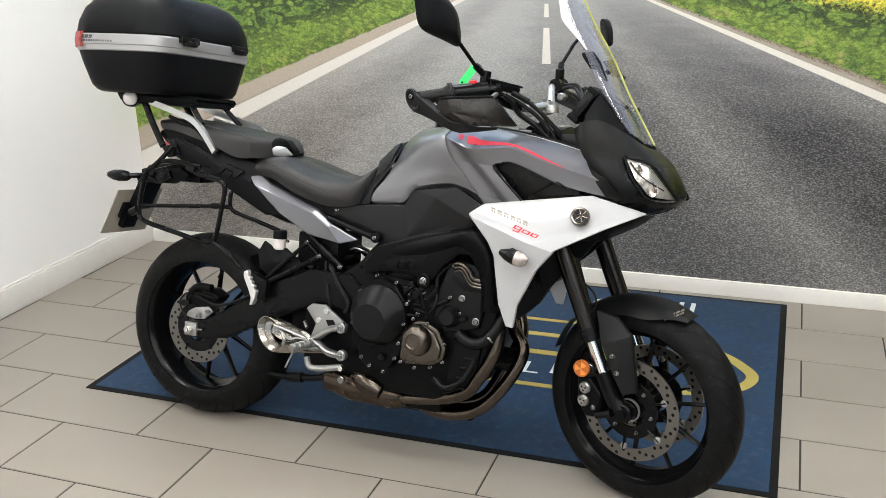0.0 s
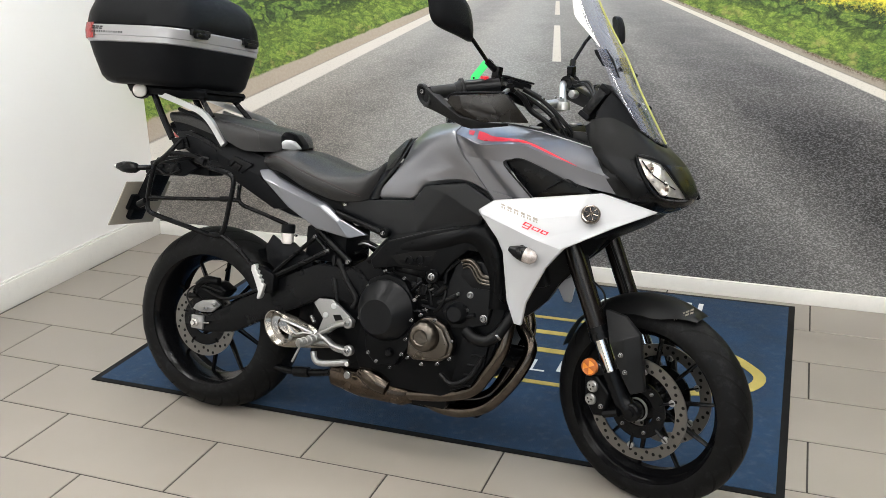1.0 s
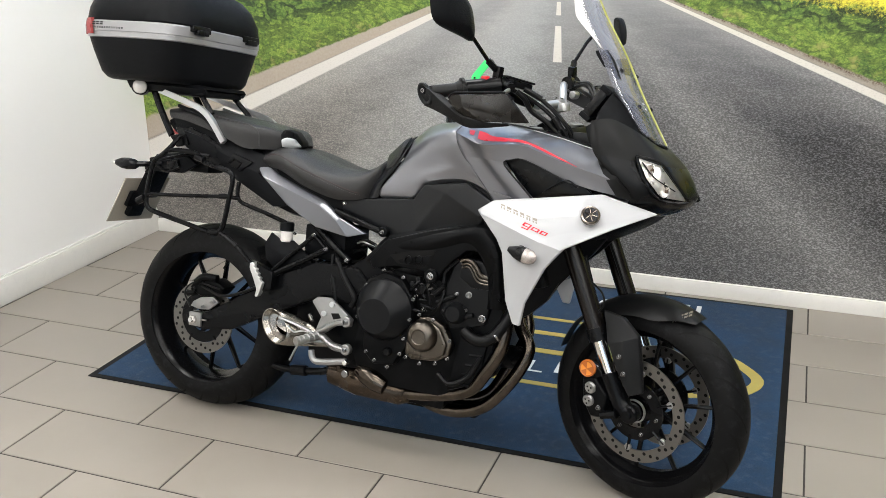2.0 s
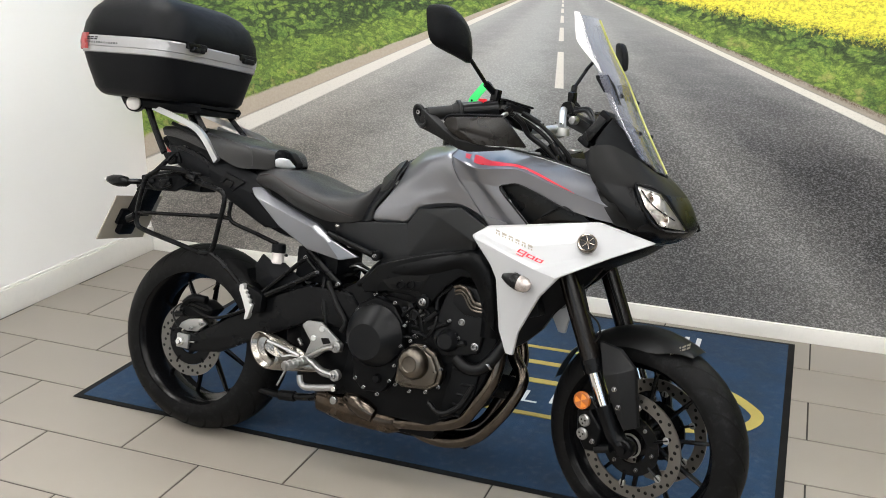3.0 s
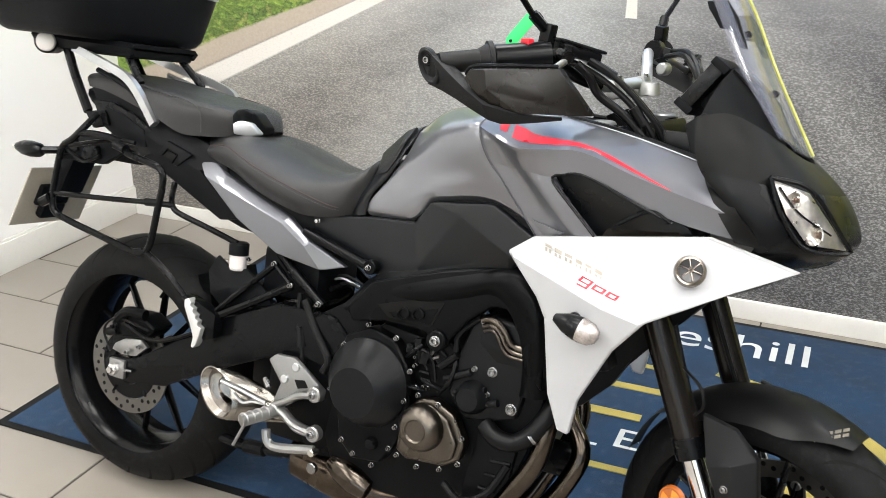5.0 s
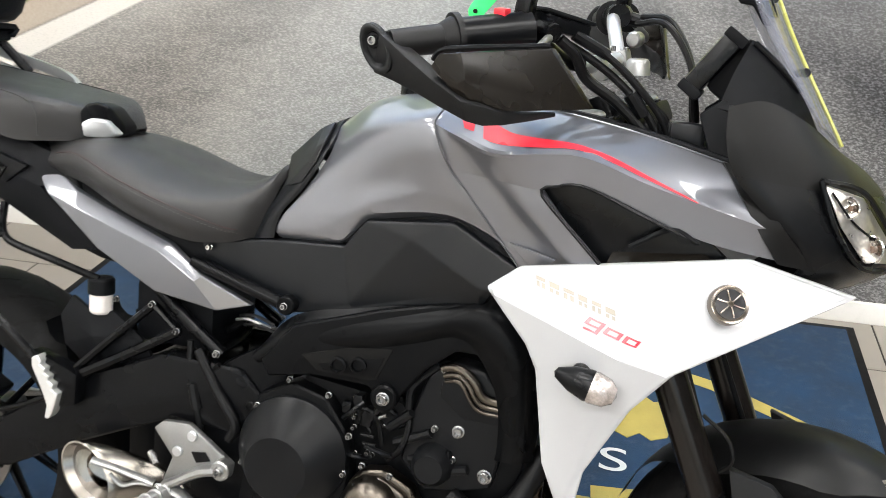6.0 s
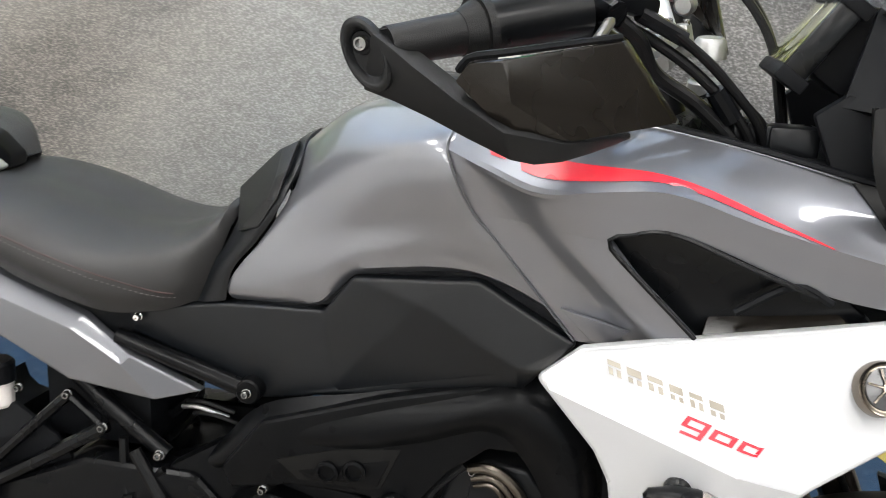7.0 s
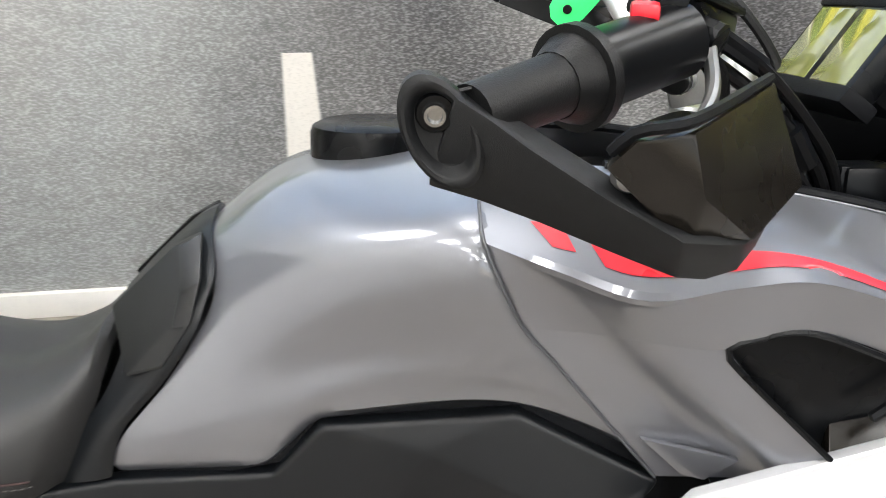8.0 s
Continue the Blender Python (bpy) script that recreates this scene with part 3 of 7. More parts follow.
# daylight through the three openings of the shop front
for k, (a, b) in enumerate(((-1.1, 0.80), (0.92, 2.76), (2.88, 4.8))):
    lamp = bpy.data.lights.new("window_daylight", "AREA")
    lamp.shape, lamp.size, lamp.size_y, lamp.energy, lamp.color = "RECTANGLE", b - a, 1.95, WINDOW_LIGHT / 3, (0.93, 0.97, 1.0)
    ob = new("window_daylight", lamp)
    ob.matrix_basis = look(((a + b) / 2, SOUTH_Y - 0.05, 1.475), ((a + b) / 2, 0, 1.3))


# ---- the mat ----
def slab(x0, x1, y0, y1, z):
    bm = bmesh.new()
    bm.faces.new([bm.verts.new((x, y, z)) for x, y in ((x0, y0), (x1, y0), (x1, y1), (x0, y1))])
    return bm


def thick_sheet(bm, d=0.002):
    r = bmesh.ops.extrude_face_region(bm, geom=list(bm.faces))
    bmesh.ops.translate(bm, vec=(0, 0, -d), verts=[v for v in r["geom"] if isinstance(v, bmesh.types.BMVert)])
    return bm


def floor_mat():
    t = thing("floor_mat", pose(0.522, 0.985, 0), "worn blue showroom mat with black rubber edge and yellow print", "mat")
    part("backing", box(-1.218, 1.218, -0.752, 0.752, 0.0, 0.0045, 0.002), "mat_edge", t, "black rubber edge")
    part("carpet", box(-1.190, 1.193, -0.730, 0.730, 0.003, 0.0068, 0.002), "mat_blue", t, "blue carpet pile")
    arc = catmull([(x, y, 0) for x, y in ((0.60, 0.36), (0.78, 0.30), (0.92, 0.215), (1.02, 0.145), (1.09, 0.06), (1.112, 0.01), (1.100, -0.05), (1.05, -0.11), (0.90, -0.175), (0.70, -0.215), (0.50, -0.235))], 50)
    bm = bmesh.new()
    prev = None
    for k, p in enumerate(arc):
        d = (arc[min(k + 1, 49)] - arc[max(k - 1, 0)]).normalized()
        nn = Vector((-d.y, d.x, 0)) * 0.022
        pair = [bm.verts.new((p.x + q * nn.x, p.y + q * nn.y, 0.0082)) for q in (-1, 1)]
        if prev:
            bm.faces.new((prev[0], pair[0], pair[1], prev[1]))
        prev = pair
    part("ring", thick_sheet(bm), "mat_yellow", t, "yellow curved band")
    for y, a, b, h in ((0.31, 0.10, 0.46, 0.022), (0.165, 0.10, 0.56, 0.032), (0.0, 0.10, 0.44, 0.036), (-0.27, 0.05, 0.50, 0.026)):
        part("stripe", thick_sheet(slab(a, b, y - h / 2, y + h / 2, 0.0088)), "mat_yellow", t, "yellow printed stripe")
    blob = bmesh.new()
    ring_pts = [(0.600 + 0.105 * math.cos(k * 0.3142) * (1 + 0.18 * math.sin(3.1 * k)), 0.100 + 0.095 * math.sin(k * 0.3142) * (1 + 0.2 * math.cos(2.3 * k))) for k in range(20)]
    blob.faces.new([blob.verts.new((x, y, 0.0086)) for x, y in ring_pts])
    part("emblem", thick_sheet(blob), "mat_yellow", t, "yellow printed emblem")
    def lettering(text, x, y, w, h, lift=0.0088):
        bm = moved(written(text, 0.1, w, h, 0.0), Matrix.Translation((x, y, lift)) @ Matrix.Rotation(radians(-90), 4, "X"))
        part("lettering", bm, "mat_white", t, "white woven letters", 32, False)

    lettering("eshill", 0.425, 0.500, 0.425, 0.150)
    for ch, x, y, w in (("L", 0.300, -0.185, 0.060), ("E", 0.402, -0.168, 0.065), ("S", 0.510, -0.148, 0.066)):
        lettering(ch, x, y, w, 0.092, 0.0092)


floor_mat()

# ---- the motorcycle ----
BIKE = thing("motorcycle", pose(-0.145, 0.222, 0.010, -13.5, 0, -4.4), "grey, white and black touring motorcycle leaning on a blue mat", "motorcycle")
STEER = Matrix.Translation((1.471, 0, 0.29)) @ Matrix.Rotation(radians(-17), 4, Vector((-math.sin(radians(24)), 0, math.cos(radians(24))))) @ Matrix.Translation((-1.471, 0, -0.29))


def steered(name, bm, material, parent=BIKE, label="", angle=32):
    return part(name, moved(bm, STEER), material, parent, label, angle)


def tyre_profile(R, hw, rad, rim_r, n=16):
    """Cross-section of a tyre: rounded tread, sidewalls, bead."""
    pts = []
    for k in range(n + 1):
        a = radians(-104 + 208 * k / n)
        pts.append((R - rad + rad * math.cos(a), hw * math.sin(a) / 1.0))
    pts = [(rim_r, -hw * 0.84)] + pts + [(rim_r, hw * 0.84)]
    return pts


def grooves(R, hw, rad, n, span, off):
    """Slanted tread grooves on the shoulders: thin strips a hair proud, dark for the shade in them."""
    bm = bmesh.new()
    for k in range(n):
        for s in (-1, 1):
            prev = None
            a0 = 2 * math.pi * (k + (0.5 if s > 0 else 0)) / n
            for i in range(9):
                f = i / 8
                b = radians(s * (10 + 62 * f))
                a = a0 + span * f - off * f * f
                wd = 0.0046 * math.sin(math.pi * min(1, 0.12 + 0.88 * f)) / R + 0.0014 / R
                r, h = R - rad + (rad + 0.0006) * math.cos(b), hw * 1.004 * math.sin(b)
                pair = [bm.verts.new((r * math.cos(a + q), h, r * math.sin(a + q))) for q in (-wd, wd)]
                if prev:
                    bm.faces.new((prev[0], pair[0], pair[1], prev[1]))
                prev = pair
    return bm


def brake_disc(r, inner, n=80):
    """A drilled disc with scalloped holes: ring with through holes."""
    t = 0.0025
    return lathe([(inner, -t), (r, -t), (r, t), (inner, t)], n, "Y", closed=True)


def disc_holes(r, inner, per=30):
    """Bores of the drilled disc: knobs standing through both faces, dark for the shade inside."""
    bm = bmesh.new()
    for k in range(per):
        f = (k % 3)
        rr = inner + (r - inner) * (0.25 + 0.26 * f)
        a = 2 * math.pi * k / per
        b = disc_knob((0, 0, 0), 0.0052, 0.0062, "Y", 8, 0.1)
        moved(b, Matrix.Translation((rr * math.cos(a), 0, rr * math.sin(a))))
        bm = merged(bm, b)
    return bm


def wheel(front):
    R, hw, rad = (0.295, 0.060, 0.055) if front else (0.314, 0.092, 0.074)
    rim_r, rw = 0.233, 0.050 if front else 0.078
    at = STEER @ pose(1.5, 0, 0.289) if front else pose(0, 0, 0.305)
    w = new("front_wheel" if front else "rear_wheel")
    w.parent, w.matrix_basis = BIKE, at
    tagged(w, "black cast wheel with sport touring tyre and drilled brake discs")
    part("tyre", lathe(tyre_profile(R, hw, rad, rim_r), 96, "Y"), "rubber", w, "black rubber tyre with slanted tread grooves", 50)
    part("tread", grooves(R, hw, rad, 22 if front else 24, 0.52, 0.20), "dark_hole", w, "tread grooves", 60, False)
    rim = lathe([(rim_r + 0.008, -rw - 0.004), (rim_r + 0.010, -rw), (rim_r - 0.004, -rw + 0.006), (rim_r - 0.020, -rw * 0.55), (rim_r - 0.026, 0), (rim_r - 0.020, rw * 0.55),
                 (rim_r - 0.004, rw - 0.006), (rim_r + 0.010, rw), (rim_r + 0.008, rw + 0.004), (rim_r + 0.002, rw + 0.004), (rim_r - 0.012, rw * 0.7), (rim_r - 0.036, rw * 0.2), (rim_r - 0.036, -rw * 0.2),
                 (rim_r - 0.012, -rw * 0.7), (rim_r + 0.002, -rw - 0.004)], 72, "Y", closed=True)
    part("rim", rim, "rim_gloss", w, "gloss black rim", 40)
    hubw = 0.055 if front else 0.07
    part("hub", lathe([(1e-5, -hubw), (0.026, -hubw), (0.028, -hubw + 0.004), (0.042, -hubw + 0.006), (0.044, -hubw + 0.014), (0.038, -0.02), (0.052, 0), (0.038, 0.02), (0.044, hubw - 0.014), (0.042, hubw - 0.006), (0.028, hubw - 0.004), (0.026, hubw), (1e-5, hubw)], 32, "Y"), "rim_gloss", w)
    if front:
        part("hub_ring", moved(lathe([(0.030, -0.003), (0.034, -0.003), (0.034, 0.003), (0.030, 0.003)], 32, "Y", closed=True), Matrix.Translation((0, -0.082, 0))), "alu", w, "bright hub ring")
        for k in range(6):
            a = 2 * math.pi * k / 6 + 0.9
            part("carrier_bolt", bolt((0.068 * math.cos(a), -0.079, 0.068 * math.sin(a)), 0.006, -1, 0.007), "bolt", w)
    for k in range(10):
        a = 2 * math.pi * k / 10 + 0.2
        p0, p1 = (Vector((r * math.cos(a), 0, r * math.sin(a))) for r in (0.036, 0.206))
        part("spoke", tube([p0, p0.lerp(p1, 0.5), p1], 0.0150, 10, 7, 0.50, r_end=0.0095), "rim_gloss", w)
    sides = ((-0.076, 0.149), (0.076, 0.149)) if front else ((-0.088, 0.1225),)
    for y, r in sides:
        inner = r - 0.034 if front else r - 0.036
        dd = part("brake_disc", moved(brake_disc(r, inner), Matrix.Translation((0, y, 0))), "disc", w, "drilled steel brake disc", 40)
        part("bore_ring", moved(disc_holes(r, inner, 45 if front else 36), Matrix.Translation((0, y, 0))), "dark_hole", dd, "drilled bores")
        if front:
            for k in range(6):
                a = 2 * math.pi * k / 6 + 0.4
                part("disc_button", disc_knob((0.112 * math.cos(a), y, 0.112 * math.sin(a)), 0.0095, 0.011, "Y", 14), "alu", dd)
        car = lathe([(0.05, y - 0.003), (0.085, y - 0.003), (0.085, y + 0.003), (0.05, y + 0.003)], 32, "Y", closed=True)
        part("disc_carrier", car, "satin", dd)
        for k in range(6 if front else 5):
            a = 2 * math.pi * k / (6 if front else 5) + 0.4
            part("carrier_arm", tube([(0.075 * math.cos(a), y, 0.075 * math.sin(a)), ((inner + 0.004) * math.cos(a), y, (inner + 0.004) * math.sin(a))], 0.008, 6, 2, 0.5, smooth=False), "satin", dd)
    part("valve", tube([(0.03, -0.01, 0.185), (0.03, -0.03, 0.165)], 0.004, 8, 2, smooth=False), "rubber", w)
    return w


wheel(False)
wheel(True)


# ---- bodywork ----
def bodywork():
    # fuel tank with knee recesses
    tank = part("fuel_tank", surf([
        [(0.712, 0.0, 0.972), (0.775, 0.0, 1.018), (0.850, 0.0, 1.034), (0.925, 0.0, 1.038), (0.965, 0.0, 1.030)],
        [(0.712, 0.045, 0.966), (0.775, 0.065, 1.010), (0.850, 0.085, 1.027), (0.925, 0.100, 1.034), (0.965, 0.098, 1.024)],
        [(0.722, 0.085, 0.945), (0.790, 0.130, 0.978), (0.855, 0.165, 0.998), (0.912, 0.187, 1.0095), (0.950, 0.178, 0.998)],
        [(0.716, 0.102, 0.915), (0.790, 0.145, 0.940), (0.855, 0.178, 0.962), (0.914, 0.205, 0.977), (0.955, 0.198, 0.966)],
        [(0.682, 0.106, 0.862), (0.765, 0.132, 0.882), (0.850, 0.161, 0.905), (0.930, 0.195, 0.927), (0.975, 0.190, 0.918)],
        [(0.648, 0.104, 0.820), (0.752, 0.129, 0.838), (0.824, 0.152, 0.876), (0.938, 0.186, 0.898), (1.022, 0.189, 0.868)],
        [(0.637, 0.1020, 0.797), (0.700, 0.114, 0.802), (0.742, 0.1215, 0.8065), (0.754, 0.1245, 0.8110), (0.764, 0.128, 0.820), (0.787, 0.1370, 0.846), (0.796, 0.1405, 0.8525), (0.812, 0.145, 0.857), (0.945, 0.177, 0.877), (1.066, 0.189, 0.828)],
        [(0.639, 0.0995, 0.787), (0.700, 0.111, 0.7925), (0.745, 0.1195, 0.7970), (0.757, 0.1225, 0.8010), (0.767, 0.126, 0.810), (0.790, 0.135, 0.8375), (0.800, 0.139, 0.8445), (0.815, 0.143, 0.849), (0.945, 0.175, 0.869), (1.07, 0.187, 0.820)],
        [(0.645, 0.092, 0.781), (0.700, 0.102, 0.786), (0.745, 0.110, 0.790), (0.759, 0.113, 0.794), (0.770, 0.116, 0.803), (0.793, 0.124, 0.830), (0.803, 0.128, 0.837), (0.818, 0.131, 0.841), (0.945, 0.155, 0.858), (1.07, 0.165, 0.808)],
    ], nu=72, nv=36, thick=0.004, both=True), "grey_paint", BIKE, "glossy metallic grey fuel tank")
    part("tank_cap", moved(lathe([(1e-5, 0.012), (0.044, 0.014), (0.052, 0.010), (0.054, 0.004), (0.054, -0.03), (1e-5, -0.03)], 28, "Z"), Matrix.Translation((0.850, 0, 1.040))), "satin", tank)
    for s in (1, -1):
        # front grey shroud around the intake opening
        up = surf([
            [(0.945, 0.110, 1.0365), (1.040, 0.124, 1.034), (1.154, 0.135, 1.019), (1.240, 0.138, 1.002), (1.325, 0.140, 0.980)],
            [(0.920, 0.160, 1.0215), (1.020, 0.186, 1.014), (1.140, 0.200, 1.000), (1.230, 0.190, 0.976), (1.350, 0.182, 0.948)],
            [(0.917, 0.205, 0.9985), (0.962, 0.234, 0.986), (1.015, 0.257, 0.9725), (1.076, 0.253, 0.9785), (1.136, 0.251, 0.980), (1.230, 0.2335, 0.950), (1.385, 0.196, 0.908)],
        ], s, nu=48, nv=18, thick=0.005)
        skin_tree = BVHTree.FromBMesh(up)
        sh = part("side_shroud", up, "grey_paint", BIKE, "glossy grey upper side shroud")
        part("shroud_side", surf([
            [(0.917, 0.2052, 0.9985), (0.962, 0.2342, 0.986), (1.015, 0.2572, 0.9725), (1.076, 0.2532, 0.9785), (1.136, 0.2512, 0.980), (1.230, 0.2337, 0.950), (1.385, 0.1962, 0.908)],
            [(0.926, 0.2100, 0.975), (0.966, 0.2220, 0.969), (1.018, 0.2470, 0.962), (1.078, 0.2480, 0.962), (1.134, 0.2470, 0.964), (1.255, 0.2235, 0.920), (1.408, 0.1840, 0.886)],
            [(0.946, 0.2040, 0.936), (0.985, 0.2105, 0.935), (1.030, 0.2330, 0.934), (1.078, 0.2400, 0.931), (1.137, 0.2420, 0.944), (1.285, 0.2130, 0.889), (1.430, 0.1710, 0.864)],
        ], s, nu=40, nv=12, thick=0.006), "grey_paint", sh, "side face of the shroud")
        part("shroud_leg", surf([
            [(0.944, 0.2035, 0.940), (0.990, 0.197, 0.884), (1.018, 0.194, 0.851), (1.052, 0.192, 0.812)],
            [(0.990, 0.2110, 0.938), (1.030, 0.207, 0.895), (1.072, 0.205, 0.852), (1.108, 0.203, 0.814)],
            [(1.012, 0.2230, 0.937), (1.050, 0.2200, 0.896), (1.090, 0.2170, 0.856), (1.128, 0.214, 0.818)],
            [(1.034, 0.2330, 0.936), (1.070, 0.2320, 0.896), (1.108, 0.2290, 0.858), (1.148, 0.226, 0.820)],
            [(1.075, 0.2385, 0.935), (1.108, 0.237, 0.897), (1.145, 0.234, 0.862), (1.182, 0.231, 0.826)],
        ], s, nu=16, nv=20, thick=0.008), "grey_paint", sh)
        part("intake", plate([(1.074, 0.220, 0.935), (1.137, 0.222, 0.950), (1.30, 0.195, 0.885), (1.33, 0.190, 0.860), (1.16, 0.205, 0.828)], s, 0.02, 0.004), "plastic_smooth", sh, "black recessed intake")
        part("intake_ledge", shell([(1.168, 0.232, 0.826), (1.318, 0.212, 0.852), (1.292, 0.190, 0.872), (1.178, 0.205, 0.858)], [(0, 1, 2, 3)], s, 0.01, 0.002), "shield", sh, "satin lower ledge of the intake")
        part("intake_rib", tube([(1.20, -s * 0.222, 0.868), (1.25, -s * 0.220, 0.898), (1.285, -s * 0.216, 0.884)], 0.004, 6), "plastic", sh)
        part("leg_wedge", shell([(1.036, 0.202, 0.848), (1.106, 0.219, 0.836), (1.084, 0.2095, 0.816), (1.068, 0.2025, 0.818)], [(0, 1, 2, 3)], s, 0.008, 0.002), "grey_paint", sh)
        # rim of the opening
        part("intake_lip", tube([(1.166, -s * 0.234, 0.842), (1.092, -s * 0.238, 0.912), (1.080, -s * 0.239, 0.927), (1.082, -s * 0.240, 0.934), (1.096, -s * 0.241, 0.938), (1.137, -s * 0.241, 0.942), (1.215, -s * 0.232, 0.912), (1.288, -s * 0.214, 0.884)], 0.0026, 6, 40), "plastic_smooth", sh)
        # red flash along the shoulder, laid on the skin of the shroud
        def decal(upper, lower, nu, label):
            a, c = catmull(upper, nu), catmull(lower, nu)
            rows = []
            for p, q in zip(a, c):
                row = []
                for k in range(7):
                    r = p.lerp(q, k / 6)
                    hit, nrm, _, _ = skin_tree.find_nearest(Vector((r.x, -s * r.y, r.z)))
                    if nrm.dot(Vector((0, -s, 0.6))) < 0:
                        nrm = -nrm
                    row.append(hit + nrm * 0.0007)
                rows.append(row)
            part("red_flash", skin(rows, closed=False), "red", sh, label, 60)

        decal([(0.982, 0.194, 1.009), (1.006, 0.203, 1.004), (1.036, 0.218, 0.998), (1.100, 0.223, 0.994), (1.138, 0.2245, 0.988), (1.199, 0.2235, 0.969), (1.278, 0.2212, 0.9373)],
              [(0.993, 0.230, 0.986), (1.012, 0.238, 0.983), (1.045, 0.241, 0.983), (1.104, 0.238, 0.987), (1.140, 0.236, 0.982), (1.200, 0.231, 0.964), (1.280, 0.222, 0.9355)], 48, "red painted flash")
        decal([(0.950, 0.190, 1.010), (0.960, 0.193, 1.010), (0.971, 0.196, 1.009)], [(0.961, 0.213, 0.997), (0.968, 0.216, 0.996), (0.976, 0.219, 0.995)], 8, "red painted block")
        part("shroud_tip", surf([[(1.301, 0.143, 0.988), (1.316, 0.168, 0.969), (1.331, 0.1915, 0.948), (1.360, 0.2025, 0.905), (1.388, 0.196, 0.868)], [(1.334, 0.142, 0.984), (1.344, 0.166, 0.968), (1.358, 0.188, 0.950), (1.392, 0.201, 0.910), (1.438, 0.174, 0.860)]], s, 24, 8, 0.004), "cowl", sh, "matte black tip of the shroud")
        part("panel_gap", tube([(0.932, -s * 0.135, 1.0295), (0.9195, -s * 0.159, 1.0220), (0.9160, -s * 0.184, 1.0115), (0.9165, -s * 0.2060, 0.9975), (0.9290, -s * 0.2130, 0.967), (0.9455, -s * 0.2055, 0.936), (0.9680, -s * 0.2005, 0.911), (0.9900, -s * 0.1985, 0.884), (1.0180, -s * 0.1955, 0.851), (1.0520, -s * 0.1935, 0.812)], 0.0013, 8, 60), "gap_grey", sh)
        # black trim along the top edge
        part("shroud_trim", tube([(1.02, -s * 0.118, 1.035), (1.10, -s * 0.128, 1.028), (1.20, -s * 0.134, 1.012), (1.325, -s * 0.138, 0.984)], 0.008, 8, 16, 0.6), "plastic", sh)
        part("trim_edge", tube([(1.03, -s * 0.1265, 1.0345), (1.10, -s * 0.135, 1.0265), (1.20, -s * 0.141, 1.0095), (1.322, -s * 0.145, 0.9815)], 0.0012, 6, 16), "grey_light", sh)
        # white wing
        wing = shell([(1.023, 0.262, 0.795), (1.063, 0.250, 0.826), (1.352, 0.215, 0.872), (1.494, 0.168, 0.833), (1.212, 0.285, 0.735),
                      (1.395, 0.224, 0.784), (1.280, 0.272, 0.720), (1.232, 0.266, 0.661), (1.180, 0.250, 0.556), (1.171, 0.246, 0.492), (1.149, 0.242, 0.494), (1.120, 0.234, 0.552), (1.098, 0.240, 0.685), (1.082, 0.250, 0.722)],
                     [(0, 1, 2, 3, 4), (4, 3, 5, 6), (0, 4, 6, 7, 8, 9, 10, 11, 12, 13)], s, 0.016, 0.005, 3)
        wing_tree = BVHTree.FromBMesh(wing)

        def on_wing(bm, lift=0.0012):
            bmesh.ops.subdivide_edges(bm, edges=[e for e in bm.edges if e.calc_length() > 0.008], cuts=2)
            for v in bm.verts:
                hit, nrm, _, _ = wing_tree.find_nearest(v.co)
                v.co = hit + (nrm if nrm.y * s < 0 else -nrm) * lift
            return bm

        wg = part("side_wing", wing, "white_paint", BIKE, "glossy white side wing panel", 14)
        part("wing_filler", plate(flat([(0.96, 0.79), (1.10, 0.82), (1.14, 0.72), (1.12, 0.58), (1.08, 0.60), (1.02, 0.70)], 0.150), s, 0.03, 0.004), "plastic", BIKE)
        badge = moved(lathe([(1e-5, 0.006), (0.014, 0.0065), (0.020, 0.005), (0.0245, 0.006), (0.026, 0.003), (0.026, -0.006), (1e-5, -0.006)], 32, "Y"), Matrix.Identity(4))
        # badge lies in the plane of the upper face
        nrm = Vector((0.30, -s * 0.86, 0.42)).normalized()
        turn = Vector((0, 1, 0)).rotation_difference(nrm).to_matrix().to_4x4()
        at = Matrix.Translation((1.334, -s * 0.2375, 0.815)) @ turn
        bd = part("badge", moved(badge, at), "dark_chrome", wg, "round dark badge with crossed chrome bars")
        star = merged(*[moved(box(-0.0011, 0.0011, 0.006, 0.0078, -0.0185, 0.0185, 0.0004), Matrix.Rotation(math.pi * k / 3 + 0.5, 4, "Y")) for k in range(3)], disc_knob((0, 0.0068, 0), 0.0045, 0.0024))
        part("badge_ground", moved(moved(lathe([(1e-5, 0.0076), (0.0195, 0.0070), (0.0195, 0.004), (1e-5, 0.004)], 28, "Y"), Matrix.Identity(4)), at), "letter_dark", bd)
        part("badge_star", moved(star, at @ Matrix.Translation((0, 0.0015, 0))), "dark_chrome", bd)
        # small print on the wing, as plain bars, on the upper face
        A, B, E = Vector((1.063, -s * 0.250, 0.826)), Vector((1.023, -s * 0.262, 0.795)), Vector((1.212, -s * 0.285, 0.735))
        ex = (E - B).normalized()
        up_v = (A - B)
        ez = (up_v - ex * up_v.dot(ex)).normalized()
        ny = ex.cross(ez)
        if ny.y * s > 0:
            ny = -ny
        fr = Matrix((ex, ny, ez)).transposed().to_4x4()
        print_at = Matrix.Translation(B + ex * 0.060 + ez * 0.034 + ny * 0.0019) @ fr @ Matrix.Rotation(radians(-3.5 * s), 4, "Y")
        part("wing_print", on_wing(moved(foil_bars((0.013, 0.014, 0.015, 0.013, 0.013, 0.014), 0.0125, 0.0062, -0.55), print_at)), "silver_decal", wg, "faint silver printed bars", 32, False)
        num_at = Matrix.Translation(B + ex * 0.1370 + ez * 0.0175 + ny * 0.0021) @ fr @ Matrix.Rotation(radians(-3.0 * s), 4, "Y")
